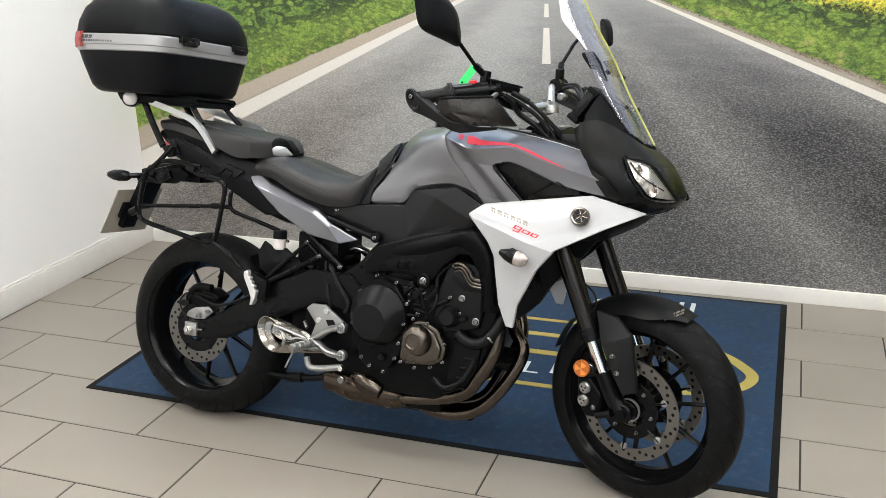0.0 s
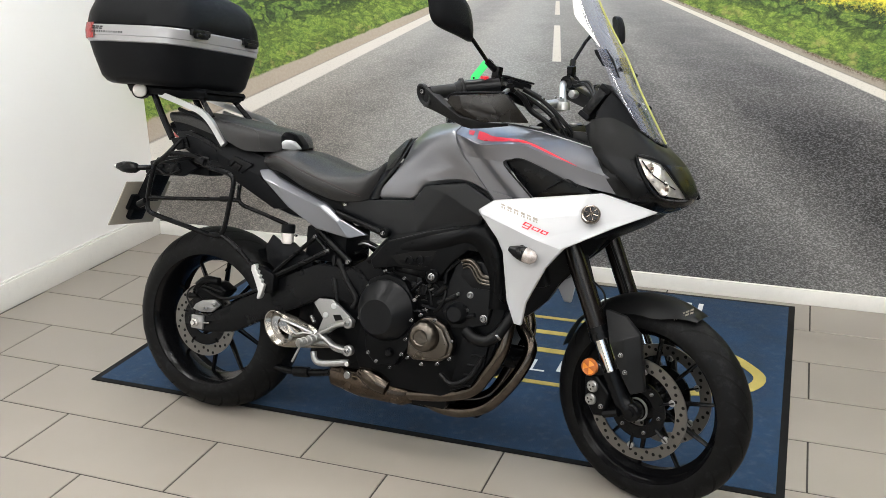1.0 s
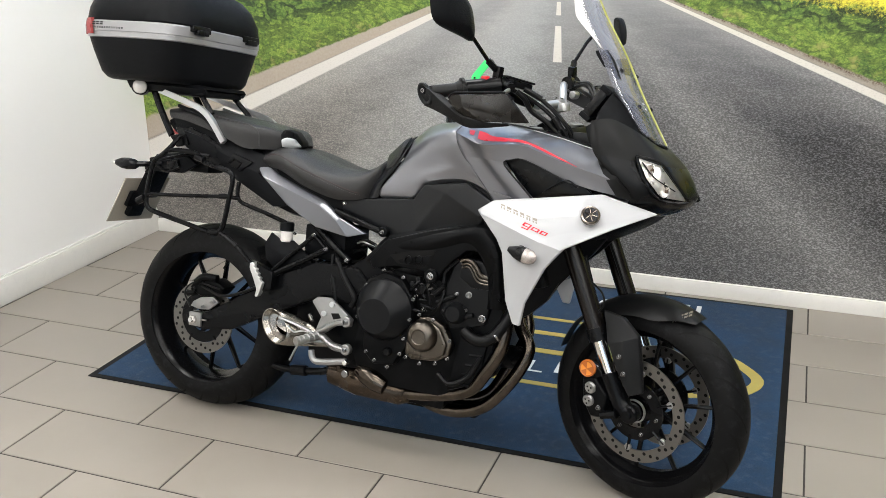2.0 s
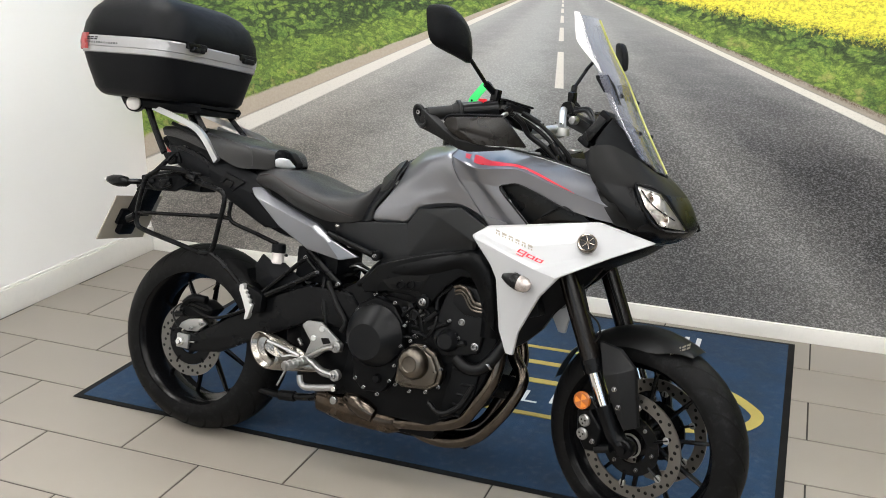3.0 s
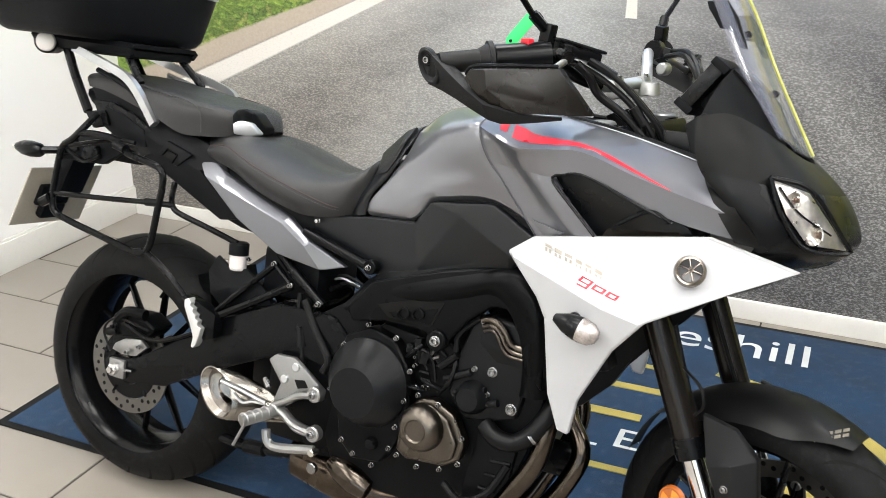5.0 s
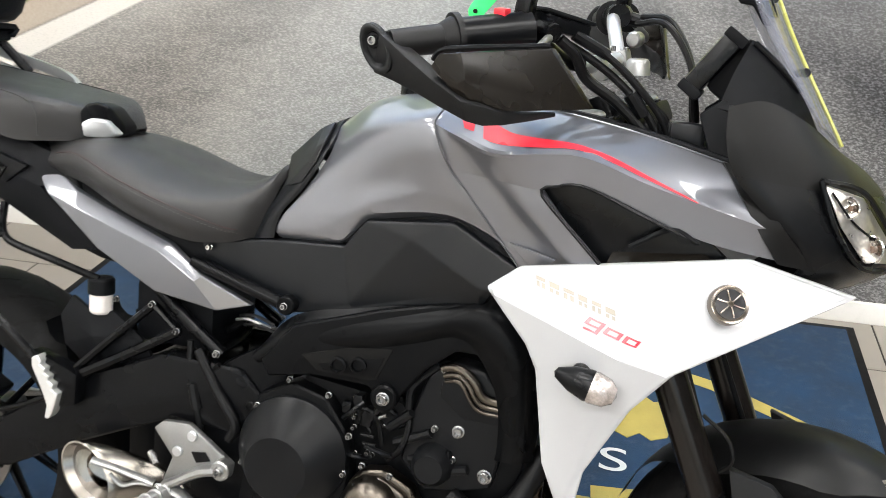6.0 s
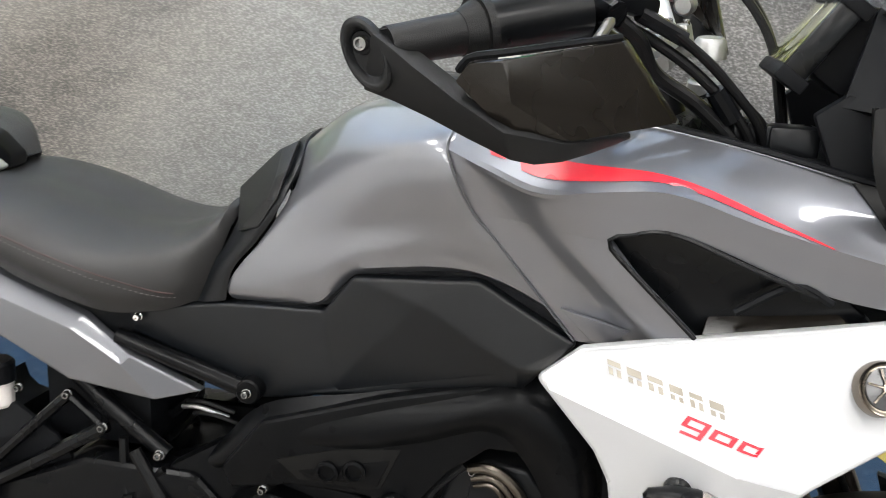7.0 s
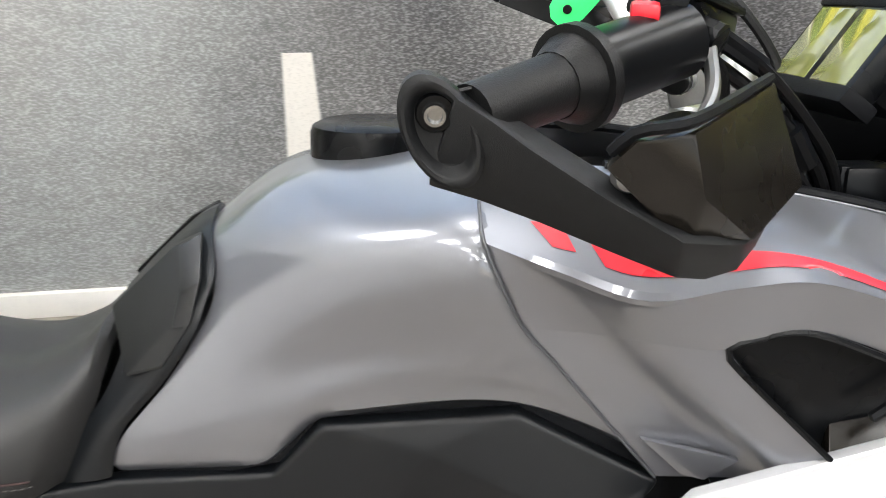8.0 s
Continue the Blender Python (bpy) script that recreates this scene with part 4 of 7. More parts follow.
        part("wing_number", on_wing(moved(squared_number(0.30), num_at)), "red", wg, "red printed number", 32, False)
        # indicator on the wing
        ind = part("indicator", moved(lathe([(1e-5, -0.046), (0.007, -0.043), (0.017, -0.022), (0.0215, 0.0), (0.0215, 0.004)], 24, "X"), Matrix.Translation((1.176, -s * 0.288, 0.694)) @ Matrix.Rotation(radians(14), 4, "Y")), "plastic_smooth", wg, "black indicator stalk with clear lens")
        part("lens", moved(lathe([(0.0212, 0.004), (0.0222, 0.009), (0.0195, 0.026), (0.011, 0.037), (1e-5, 0.040)], 24, "X"), Matrix.Translation((1.176, -s * 0.288, 0.694)) @ Matrix.Rotation(radians(14), 4, "Y")), "indicator_lens", ind, "clear lens")
        part("socket", moved(disc_knob((0, 0, 0), 0.014, 0.014, "Y", 24, 0.25), Matrix.Translation((1.164, -s * 0.268, 0.702))), "plastic_smooth", ind, "dark socket behind the indicator")
        # inner side of the wing: black radiator shroud
        part("radiator_shroud", plate([(1.11, 0.130, 0.70), (1.27, 0.110, 0.735), (1.345, 0.080, 0.745), (1.300, 0.050, 0.690)] + ([(1.222, 0.050, 0.612), (1.184, 0.060, 0.540), (1.140, 0.075, 0.495), (1.105, 0.090, 0.472)] if s > 0 else [(1.222, 0.045, 0.622), (1.190, 0.045, 0.580), (1.150, 0.050, 0.566), (1.105, 0.080, 0.530)]), s, 0.03, 0.004), "plastic", BIKE)
        # black knee panel between tank and frame
        knee = shell([(0.486, 0.104, 0.757), (0.640, 0.106, 0.7795), (0.764, 0.126, 0.7905), (0.803, 0.143, 0.8385), (0.950, 0.178, 0.8600), (1.056, 0.198, 0.8090), (1.026, 0.203, 0.780), (1.000, 0.170, 0.742), (0.672, 0.110, 0.664), (0.636, 0.112, 0.692), (0.516, 0.104, 0.728),
                      (0.880, 0.167, 0.825), (1.000, 0.194, 0.772), (0.780, 0.127, 0.700)],
                     [(0, 1, 2, 13, 8, 9, 10), (2, 3, 11, 13), (3, 4, 11), (4, 5, 12, 11), (5, 6, 12), (6, 7, 12), (11, 12, 7, 8, 13)], s, 0.02, 0.007, 4)
        kn = part("knee_panel", knee, "side_cover", BIKE, "matte black side cover", 40)
        # added black sheet paints the shade in the gap under the tank edge
        part("tank_gap", surf([[(0.640, 0.086, 0.796), (0.797, 0.122, 0.850), (0.950, 0.160, 0.874), (1.070, 0.172, 0.824)], [(0.640, 0.092, 0.760), (0.800, 0.126, 0.805), (0.950, 0.162, 0.826), (1.060, 0.184, 0.775)]], s, 20, 4, 0.004), "plastic", tank, "black sheet standing in for the shade under the tank edge")
        part("screw", bolt((0.525, -s * 0.110, 0.752), 0.006, -s), "steel", kn)
        # light grey tail panel with a bright upper facet
        tl = shell([(0.203, 0.118, 0.832), (0.234, 0.110, 0.842), (0.283, 0.122, 0.814), (0.462, 0.125, 0.751), (0.518, 0.125, 0.707), (0.608, 0.116, 0.667), (0.548, 0.122, 0.650), (0.439, 0.132, 0.668), (0.330, 0.136, 0.726),
                    (0.232, 0.136, 0.806), (0.290, 0.142, 0.790), (0.449, 0.140, 0.738), (0.510, 0.136, 0.698)],
                   [(0, 1, 2, 10, 9), (2, 3, 11, 10), (3, 4, 12, 11), (4, 5, 6, 12), (0, 9, 8), (9, 10, 8), (10, 11, 7, 8), (11, 12, 6, 7)], s, 0.014, 0.003, 2)
        part("tail_panel", tl, "grey_light", BIKE, "light grey glossy tail side panel", 11)
        part("seat_cowl", shell([(-0.190, 0.085, 0.985), (-0.060, 0.100, 0.965), (0.060, 0.105, 0.918), (0.250, 0.108, 0.862), (0.283, 0.112, 0.812), (0.210, 0.128, 0.815), (0.330, 0.128, 0.722), (0.270, 0.120, 0.712), (0.100, 0.125, 0.795), (-0.020, 0.115, 0.838), (-0.130, 0.100, 0.905), (0.060, 0.130, 0.868)],
                                [(0, 1, 2, 11, 10), (2, 3, 4, 5, 11), (5, 6, 7, 8, 11), (8, 9, 10, 11)], s, 0.02, 0.004), "plastic", BIKE, "black tail cover")
        part("tail_pocket", plate([(x, 0.121 + 0.05 * max(0, x), z) for x, z in [(-0.134, 0.934), (-0.074, 0.936), (-0.001, 0.913), (0.059, 0.885), (0.078, 0.834), (0.028, 0.820), (-0.031, 0.842), (-0.107, 0.881)]], s, 0.012, 0.004, 3), "plastic_smooth", BIKE, "raised panel on the tail cover")
        part("tail_pocket", plate([(x, 0.1255 + 0.05 * max(0, x), z) for x, z in [(-0.092, 0.924), (-0.036, 0.913), (0.037, 0.883), (0.049, 0.844), (0.004, 0.846), (-0.061, 0.876)]], s, 0.008, 0.003), "plastic", BIKE)
        part("cowl_recess", plate([(0.090, 0.134, 0.836), (0.113, 0.133, 0.868), (0.188, 0.131, 0.846), (0.148, 0.134, 0.814), (0.136, 0.134, 0.816), (0.150, 0.134, 0.842), (0.118, 0.134, 0.850), (0.104, 0.134, 0.834)], s, 0.012, 0.003), "plastic_smooth", BIKE)
        part("cowl_insert", plate([(0.102, 0.134, 0.828), (0.120, 0.134, 0.847), (0.147, 0.134, 0.839), (0.133, 0.134, 0.819)], s, 0.006, 0.002), "cowl", BIKE)
        # black tank pad
        part("tank_pad", surf([[(0.635, 0.1035, 0.782), (0.647, 0.1085, 0.823), (0.681, 0.1110, 0.864), (0.707, 0.1120, 0.904), (0.716, 0.106, 0.928), (0.722, 0.090, 0.949), (0.716, 0.045, 0.973), (0.716, 0.0, 0.980)],
                               [(0.626, 0.1045, 0.780), (0.640, 0.1100, 0.822), (0.673, 0.1130, 0.864), (0.698, 0.1130, 0.902), (0.706, 0.107, 0.924), (0.711, 0.092, 0.943), (0.702, 0.048, 0.966), (0.700, 0.0, 0.972)],
                               [(0.606, 0.1000, 0.776), (0.626, 0.1040, 0.820), (0.655, 0.1060, 0.858), (0.676, 0.1030, 0.892), (0.683, 0.096, 0.910), (0.686, 0.084, 0.926), (0.674, 0.046, 0.942), (0.670, 0.0, 0.946)],
                               [(0.584, 0.0860, 0.770), (0.606, 0.0880, 0.812), (0.630, 0.0900, 0.846), (0.644, 0.0860, 0.876), (0.648, 0.080, 0.888), (0.648, 0.070, 0.900), (0.640, 0.042, 0.908), (0.636, 0.0, 0.910)]], s, 30, 14, 0.006), "side_cover", BIKE, "black tank pad", 50)
        pp = part("pad_plate", shell([(0.634, 0.056, 0.910), (0.686, 0.060, 0.960), (0.686, 0.108, 0.908), (0.652, 0.1065, 0.868), (0.710, 0.062, 0.972), (0.704, 0.1165, 0.912), (0.712, 0.1040, 0.944), (0.682, 0.1160, 0.878)],
                                [(0, 1, 2, 3), (1, 4, 6, 5, 2), (3, 2, 5, 7)], s, 0.012, 0.003, 2), "pad_sheen", BIKE, "raised faceted plate of the tank pad", 14)
        part("edge_strip", shell([(0.692, 0.066, 0.9625), (0.7105, 0.064, 0.9725), (0.7125, 0.1045, 0.9445), (0.7050, 0.1172, 0.9135), (0.6905, 0.1125, 0.9095), (0.6960, 0.0990, 0.9340)],
                                [(0, 1, 2, 5), (5, 2, 3, 4)], s, 0.004, 0.0015, 2), "mudguard", pp, "smooth satin strip along the plate edge", 20)
    # seats
    seat_bm = surf([
        [(0.150, 0.0, 0.884), (0.255, 0.0, 0.902), (0.350, 0.0, 0.890), (0.470, 0.0, 0.856), (0.545, 0.0, 0.851), (0.600, 0.0, 0.870), (0.627, 0.0, 0.894), (0.634, 0.0, 0.884)],
        [(0.175, 0.060, 0.882), (0.265, 0.070, 0.902), (0.350, 0.075, 0.892), (0.470, 0.075, 0.858), (0.545, 0.064, 0.853), (0.600, 0.058, 0.871), (0.626, 0.052, 0.892), (0.634, 0.050, 0.880)],
        [(0.215, 0.105, 0.872), (0.285, 0.125, 0.886), (0.360, 0.140, 0.872), (0.470, 0.145, 0.836), (0.545, 0.122, 0.834), (0.592, 0.108, 0.848), (0.619, 0.092, 0.866), (0.629, 0.080, 0.858)],
        [(0.220, 0.118, 0.856), (0.290, 0.142, 0.860), (0.365, 0.158, 0.836), (0.470, 0.158, 0.800), (0.545, 0.134, 0.794), (0.580, 0.120, 0.800), (0.602, 0.104, 0.811), (0.614, 0.088, 0.808)],
        [(0.240, 0.110, 0.838), (0.300, 0.126, 0.828), (0.390, 0.138, 0.792), (0.490, 0.138, 0.765), (0.545, 0.122, 0.764), (0.572, 0.112, 0.768), (0.590, 0.100, 0.774), (0.600, 0.086, 0.774)],
    ], nu=56, nv=24, thick=0.02, both=True)
    seat_tree = BVHTree.FromBMesh(seat_bm)
    seat = part("rider_seat", seat_bm, "seat", BIKE, "black vinyl rider seat with stitched side seam")
    for s in (1, -1):
        line = catmull([(0.232, -s * 0.119, 0.876), (0.286, -s * 0.140, 0.883), (0.379, -s * 0.1585, 0.851), (0.462, -s * 0.1575, 0.824), (0.558, -s * 0.131, 0.792), (0.592, -s * 0.114, 0.786)], 120)
        def on_seat(p, lift):
            hit, nrm, _, _ = seat_tree.find_nearest(p)
            return hit + (nrm if nrm.y * s < 0 else -nrm) * lift

        low = [on_seat(p + Vector((0, 0, -0.0065)), 0.0006) for p in line]
        line = [on_seat(p, 0.0006) for p in line]
        part("seam", tube(line[::6], 0.0010, 6, 40), "stitch", seat, "dull red piping")
        bm = bmesh.new()
        for k in range(2, 116, 2):
            p, q = low[k], low[k + 1]
            bm = merged(bm, tube([p, q], 0.0005, 5, 2, smooth=False))
        part("stitching", bm, "thread", seat, "grey stitches")
    pil = part("pillion_seat", surf([
        [(-0.210, 0.0, 0.992), (-0.120, 0.0, 1.000), (0.040, 0.0, 0.986), (0.165, 0.0, 0.970), (0.245, 0.0, 0.958), (0.288, 0.0, 0.941), (0.304, 0.0, 0.912)],
        [(-0.205, 0.055, 0.992), (-0.110, 0.070, 0.999), (0.045, 0.080, 0.985), (0.165, 0.085, 0.969), (0.238, 0.075, 0.958), (0.280, 0.058, 0.941), (0.300, 0.044, 0.912)],
        [(-0.190, 0.088, 0.982), (-0.100, 0.105, 0.985), (0.050, 0.125, 0.968), (0.150, 0.132, 0.954), (0.215, 0.120, 0.950), (0.258, 0.090, 0.940), (0.292, 0.058, 0.908)],
        [(-0.180, 0.090, 0.962), (-0.090, 0.112, 0.955), (0.060, 0.130, 0.920), (0.150, 0.132, 0.890), (0.212, 0.114, 0.890), (0.255, 0.085, 0.893), (0.286, 0.058, 0.896)],
    ], nu=36, nv=18, thick=0.02, both=True), "seat", BIKE, "black vinyl pillion seat")
    for s in (1, -1):
        part("seam", tube([(-0.10, -s * 0.102, 0.996), (0.05, -s * 0.121, 0.978), (0.190, -s * 0.131, 0.955), (0.215, -s * 0.138, 0.900)], 0.0014, 6, 30), "seat", pil)
        if s > 0:
            part("strap_slot", plate([(0.265, 0.092, 0.900), (0.262, 0.095, 0.944), (0.269, 0.087, 0.957), (0.281, 0.074, 0.961), (0.296, 0.058, 0.952), (0.305, 0.046, 0.933), (0.310, 0.036, 0.920), (0.308, 0.036, 0.905), (0.300, 0.050, 0.900)], s, 0.040, 0.006, 3), "plastic_smooth", pil, "dark grab recess under the seat edge")
            part("strap_bar", plate([(0.271, 0.097, 0.902), (0.268, 0.100, 0.926), (0.278, 0.089, 0.934), (0.295, 0.070, 0.931), (0.310, 0.053, 0.906), (0.297, 0.067, 0.899)], s, 0.022, 0.005, 3), "alu_satin", pil, "silver trim under the pillion seat")
        # grab rails: flat bars with an open loop below
        rail = [(-0.215, 0.108, 1.049), (-0.137, 0.118, 1.030), (-0.058, 0.128, 1.010), (-0.015, 0.132, 0.994), (0.023, 0.134, 0.964), (0.074, 0.132, 0.900)] if s > 0 else [(-0.190, 0.108, 1.048), (-0.121, 0.110, 1.030), (-0.064, 0.120, 1.015), (0.029, 0.130, 0.993), (0.074, 0.130, 0.977), (0.094, 0.125, 0.958), (0.090, 0.120, 0.930)]
        gr = part("grab_rail", tube([(x, -s * l, z) for x, l, z in rail], 0.0120, 4, 36, 1.30, up=(0, 1, 1)), "alu_satin", BIKE, "silver grab rail", 25)
        part("loop", tube([(x + 0.006, -s * (l - 0.006), z - 0.026) for x, l, z in rail[1:-1]], 0.0065, 8, 20), "plastic" if s > 0 else "alu_satin", gr)
    part("tail_core", surf([[(-0.20, 0.0, 0.97), (0.05, 0, 0.94), (0.35, 0, 0.86), (0.62, 0, 0.80)], [(-0.19, 0.085, 0.95), (0.05, 0.105, 0.90), (0.35, 0.105, 0.80), (0.62, 0.085, 0.775)],
                            [(-0.13, 0.085, 0.90), (0.05, 0.105, 0.82), (0.33, 0.105, 0.70), (0.62, 0.085, 0.715)], [(-0.10, 0.0, 0.88), (0.05, 0.0, 0.80), (0.33, 0, 0.69), (0.62, 0, 0.705)]], nu=14, nv=14, thick=0, both=True), "plastic", BIKE)

    # headlight cowl
    cowl_bm = surf([
        [(1.468, 0.0, 1.002), (1.500, 0.0, 0.982), (1.535, 0.0, 0.946), (1.560, 0.0, 0.900), (1.560, 0.0, 0.868), (1.520, 0.0, 0.835), (1.440, 0.0, 0.815)],
        [(1.452, 0.065, 1.012), (1.488, 0.060, 0.984), (1.524, 0.052, 0.947), (1.550, 0.045, 0.898), (1.553, 0.040, 0.866), (1.515, 0.050, 0.833), (1.440, 0.060, 0.813)],
        [(1.400, 0.137, 1.048), (1.444, 0.130, 1.001), (1.492, 0.120, 0.950), (1.528, 0.104, 0.900), (1.536, 0.090, 0.866), (1.490, 0.100, 0.834), (1.430, 0.125, 0.815)],
        [(1.345, 0.174, 1.071), (1.384, 0.182, 1.010), (1.434, 0.176, 0.950), (1.472, 0.165, 0.902), (1.482, 0.155, 0.866), (1.445, 0.150, 0.840), (1.410, 0.155, 0.822)],
        [(1.303, 0.204, 1.062), (1.308, 0.211, 1.018), (1.325, 0.210, 0.976), (1.366, 0.204, 0.934), (1.412, 0.190, 0.890), (1.420, 0.178, 0.858), (1.395, 0.165, 0.832)],
        [(1.299, 0.188, 1.062), (1.304, 0.194, 1.018), (1.321, 0.193, 0.976), (1.361, 0.188, 0.934), (1.406, 0.176, 0.890), (1.414, 0.165, 0.858), (1.390, 0.155, 0.832)],
    ], nu=30, nv=24, thick=0.006, both=True)
    lower = cowl_bm.copy()
    for bm, keep in ((cowl_bm, 1), (lower, -1)):
        bmesh.ops.bisect_plane(bm, geom=bm.verts[:] + bm.edges[:] + bm.faces[:], plane_co=(1.36, 0, 0.972), plane_no=(0.10 * keep, 0, 1.0 * keep), clear_inner=True)
    part("lower_cowl", lower, "plastic_smooth", BIKE, "smooth black headlight surround", 45)
    part("nose_cowl", cowl_bm, "cowl", BIKE, "matte black headlight cowl", 45)
    for s in (1, -1):
        hl = shell([(1.428, 0.181, 0.976), (1.482, 0.143, 0.960), (1.540, 0.100, 0.886), (1.548, 0.092, 0.872), (1.494, 0.155, 0.878), (1.456, 0.178, 0.924), (1.490, 0.148, 0.920)],
                   [(0, 1, 6, 5), (1, 2, 6), (2, 3, 4, 6), (4, 5, 6)], s, 0.006, 0.001, 1)
        h = part("headlight", moved(hl, Matrix.Translation((0.000, -s * 0.001, 0))), "lamp_silver", BIKE, "chrome reflector headlight under clear cover")
        aim = Matrix.Rotation(s * radians(-42), 4, "Z")
        for x, l, z, r in ((1.505, 0.140, 0.895, 0.017), (1.468, 0.166, 0.948, 0.013)):
            part("reflector_bowl", moved(lathe([(1e-5, 0.004), (r * 0.5, 0.003), (r * 0.9, -0.002), (r, -0.006), (r * 1.12, -0.005)], 24, "Y"), Matrix.Translation((x, -s * l, z)) @ aim), "chrome", h)
            part("bulb", moved(disc_knob((0, -0.001, 0), r * 0.30, 0.008, "Y", 12), Matrix.Translation((x, -s * l, z)) @ aim), "lamp_dark", h)
        part("divider", tube([(1.440, -s * 0.178, 0.966), (1.474, -s * 0.163, 0.928), (1.524, -s * 0.122, 0.896)], 0.0016, 6), "plastic_smooth", h)
        part("rim", tube([(1.424, -s * 0.183, 0.980), (1.484, -s * 0.145, 0.965), (1.542, -s * 0.100, 0.890), (1.552, -s * 0.090, 0.868), (1.492, -s * 0.157, 0.872), (1.450, -s * 0.180, 0.922), (1.424, -s * 0.183, 0.980)], 0.004, 6, 50), "plastic_smooth", h)
        part("inner_panel", plate([(1.262, 0.125, 1.045), (1.292, 0.128, 1.068), (1.40, 0.105, 1.035), (1.36, 0.135, 0.985), (1.286, 0.140, 0.985)], s, 0.02, 0.004), "plastic", BIKE)
    part("chin", surf([[(1.50, 0.0, 0.845), (1.45, 0.0, 0.80), (1.38, 0.0, 0.760), (1.33, 0.0, 0.735)], [(1.48, 0.09, 0.845), (1.43, 0.11, 0.80), (1.36, 0.11, 0.765), (1.31, 0.11, 0.745)], [(1.40, 0.15, 0.83), (1.37, 0.15, 0.805), (1.33, 0.145, 0.775), (1.29, 0.14, 0.755)]],
                      nu=12, nv=8, thick=0.006, both=True), "plastic", BIKE)
    # windscreen
    scr = part("windscreen", surf([
        [(1.222, 0.0, 1.418), (1.262, 0.0, 1.345), (1.325, 0.0, 1.248), (1.378, 0.0, 1.150), (1.462, 0.0, 1.012)],
        [(1.218, 0.050, 1.416), (1.256, 0.062, 1.345), (1.318, 0.075, 1.248), (1.370, 0.080, 1.150), (1.452, 0.068, 1.020)],
        [(1.204, 0.098, 1.412), (1.242, 0.122, 1.336), (1.302, 0.134, 1.244), (1.352, 0.135, 1.152), (1.428, 0.112, 1.040)],
        [(1.198, 0.108, 1.408), (1.232, 0.136, 1.330), (1.290, 0.148, 1.242), (1.340, 0.148, 1.152), (1.420, 0.122, 1.044)],
    ], nu=26, nv=14, thick=0.004, both=True), "screen", BIKE, "lightly smoked curved windscreen", 60)
    # added bar paints the yellow-green glint along the screen's middle outline
    part("edge", tube([(1.223, 0.006, 1.416), (1.263, 0.006, 1.345), (1.326, 0.006, 1.248), (1.379, 0.006, 1.150), (1.462, 0.006, 1.014)], 0.0030, 8, 30), "screen_outline", scr, "yellow-green glint painted along the screen's middle outline")
    for s in (1, -1):
        part("edge_flange", surf([[(1.199, 0.111, 1.416), (1.234, 0.138, 1.338), (1.262, 0.146, 1.296), (1.292, 0.154, 1.258)], [(1.184, 0.110, 1.418), (1.200, 0.128, 1.362), (1.216, 0.140, 1.330), (1.288, 0.156, 1.262)]], s, 16, 4, 0.003, smooth=False), "clear_lens" if s > 0 else "screen", scr, "bright edge of the screen")
        for x, l, z in ((1.336, 0.090, 1.204), (1.392, 0.068, 1.112)):
            part("screen_bolt", disc_knob((x, -s * l, z), 0.0065, 0.014), "plastic_smooth", scr)
        part("bracket", plate([(1.266, 0.122, 1.252), (1.300, 0.122, 1.256), (1.322, 0.122, 1.228), (1.345, 0.120, 1.178), (1.332, 0.120, 1.180), (1.313, 0.120, 1.207), (1.294, 0.120, 1.209), (1.271, 0.122, 1.240)], s, 0.012, 0.003), "plastic", scr)
    for s in (1, -1):
        part("inner_fairing", surf([[(1.318, 0.070, 1.150), (1.350, 0.078, 1.125), (1.388, 0.076, 1.088), (1.430, 0.062, 1.018)], [(1.300, 0.110, 1.105), (1.335, 0.112, 1.090), (1.375, 0.106, 1.060), (1.420, 0.090, 1.020)], [(1.285, 0.128, 1.055), (1.320, 0.134, 1.050), (1.360, 0.132, 1.035), (1.400, 0.120, 1.020)]], s, 18, 12, 0.008), "plastic", BIKE, "black inner fairing below the screen")
        part("fairing_rib", tube([(1.322, -s * 0.076, 1.146), (1.352, -s * 0.084, 1.122), (1.389, -s * 0.082, 1.086)], 0.004, 8, 16), "plastic_smooth", BIKE)
    # instruments
    turn = pose(1.268, 0, 1.114, 0, -54.7, 0)
    dash = part("instrument_panel", moved(box(-0.050, 0.050, -0.075, 0.075, -0.014, 0.014, 0.006), turn), "plastic_smooth", BIKE, "black instrument panel with two displays")
    for x in (-0.046, 0.046):
        part("end_cap", moved(box(x - 0.008, x + 0.008, -0.078, 0.078, -0.019, 0.016, 0.004), turn), "plastic", dash)
    for y in (-0.036, 0.036):
        part("display", moved(box(-0.038, 0.036, y - 0.031, y + 0.031, 0.0125, 0.0146, 0.001), turn), "lcd", dash, "unlit greenish display")
    part("dash_stay", moved(box(-0.030, 0.060, -0.050, 0.050, -0.060, -0.014, 0.010), turn), "plastic", dash)


bodywork()


# ---- frame, engine, exhaust ----
def through_block(pts, w, bevel=0.008):
    """A casting of one outline from side to side."""
    return plate(flat(pts, w), 1, 2 * w, bevel, 2)


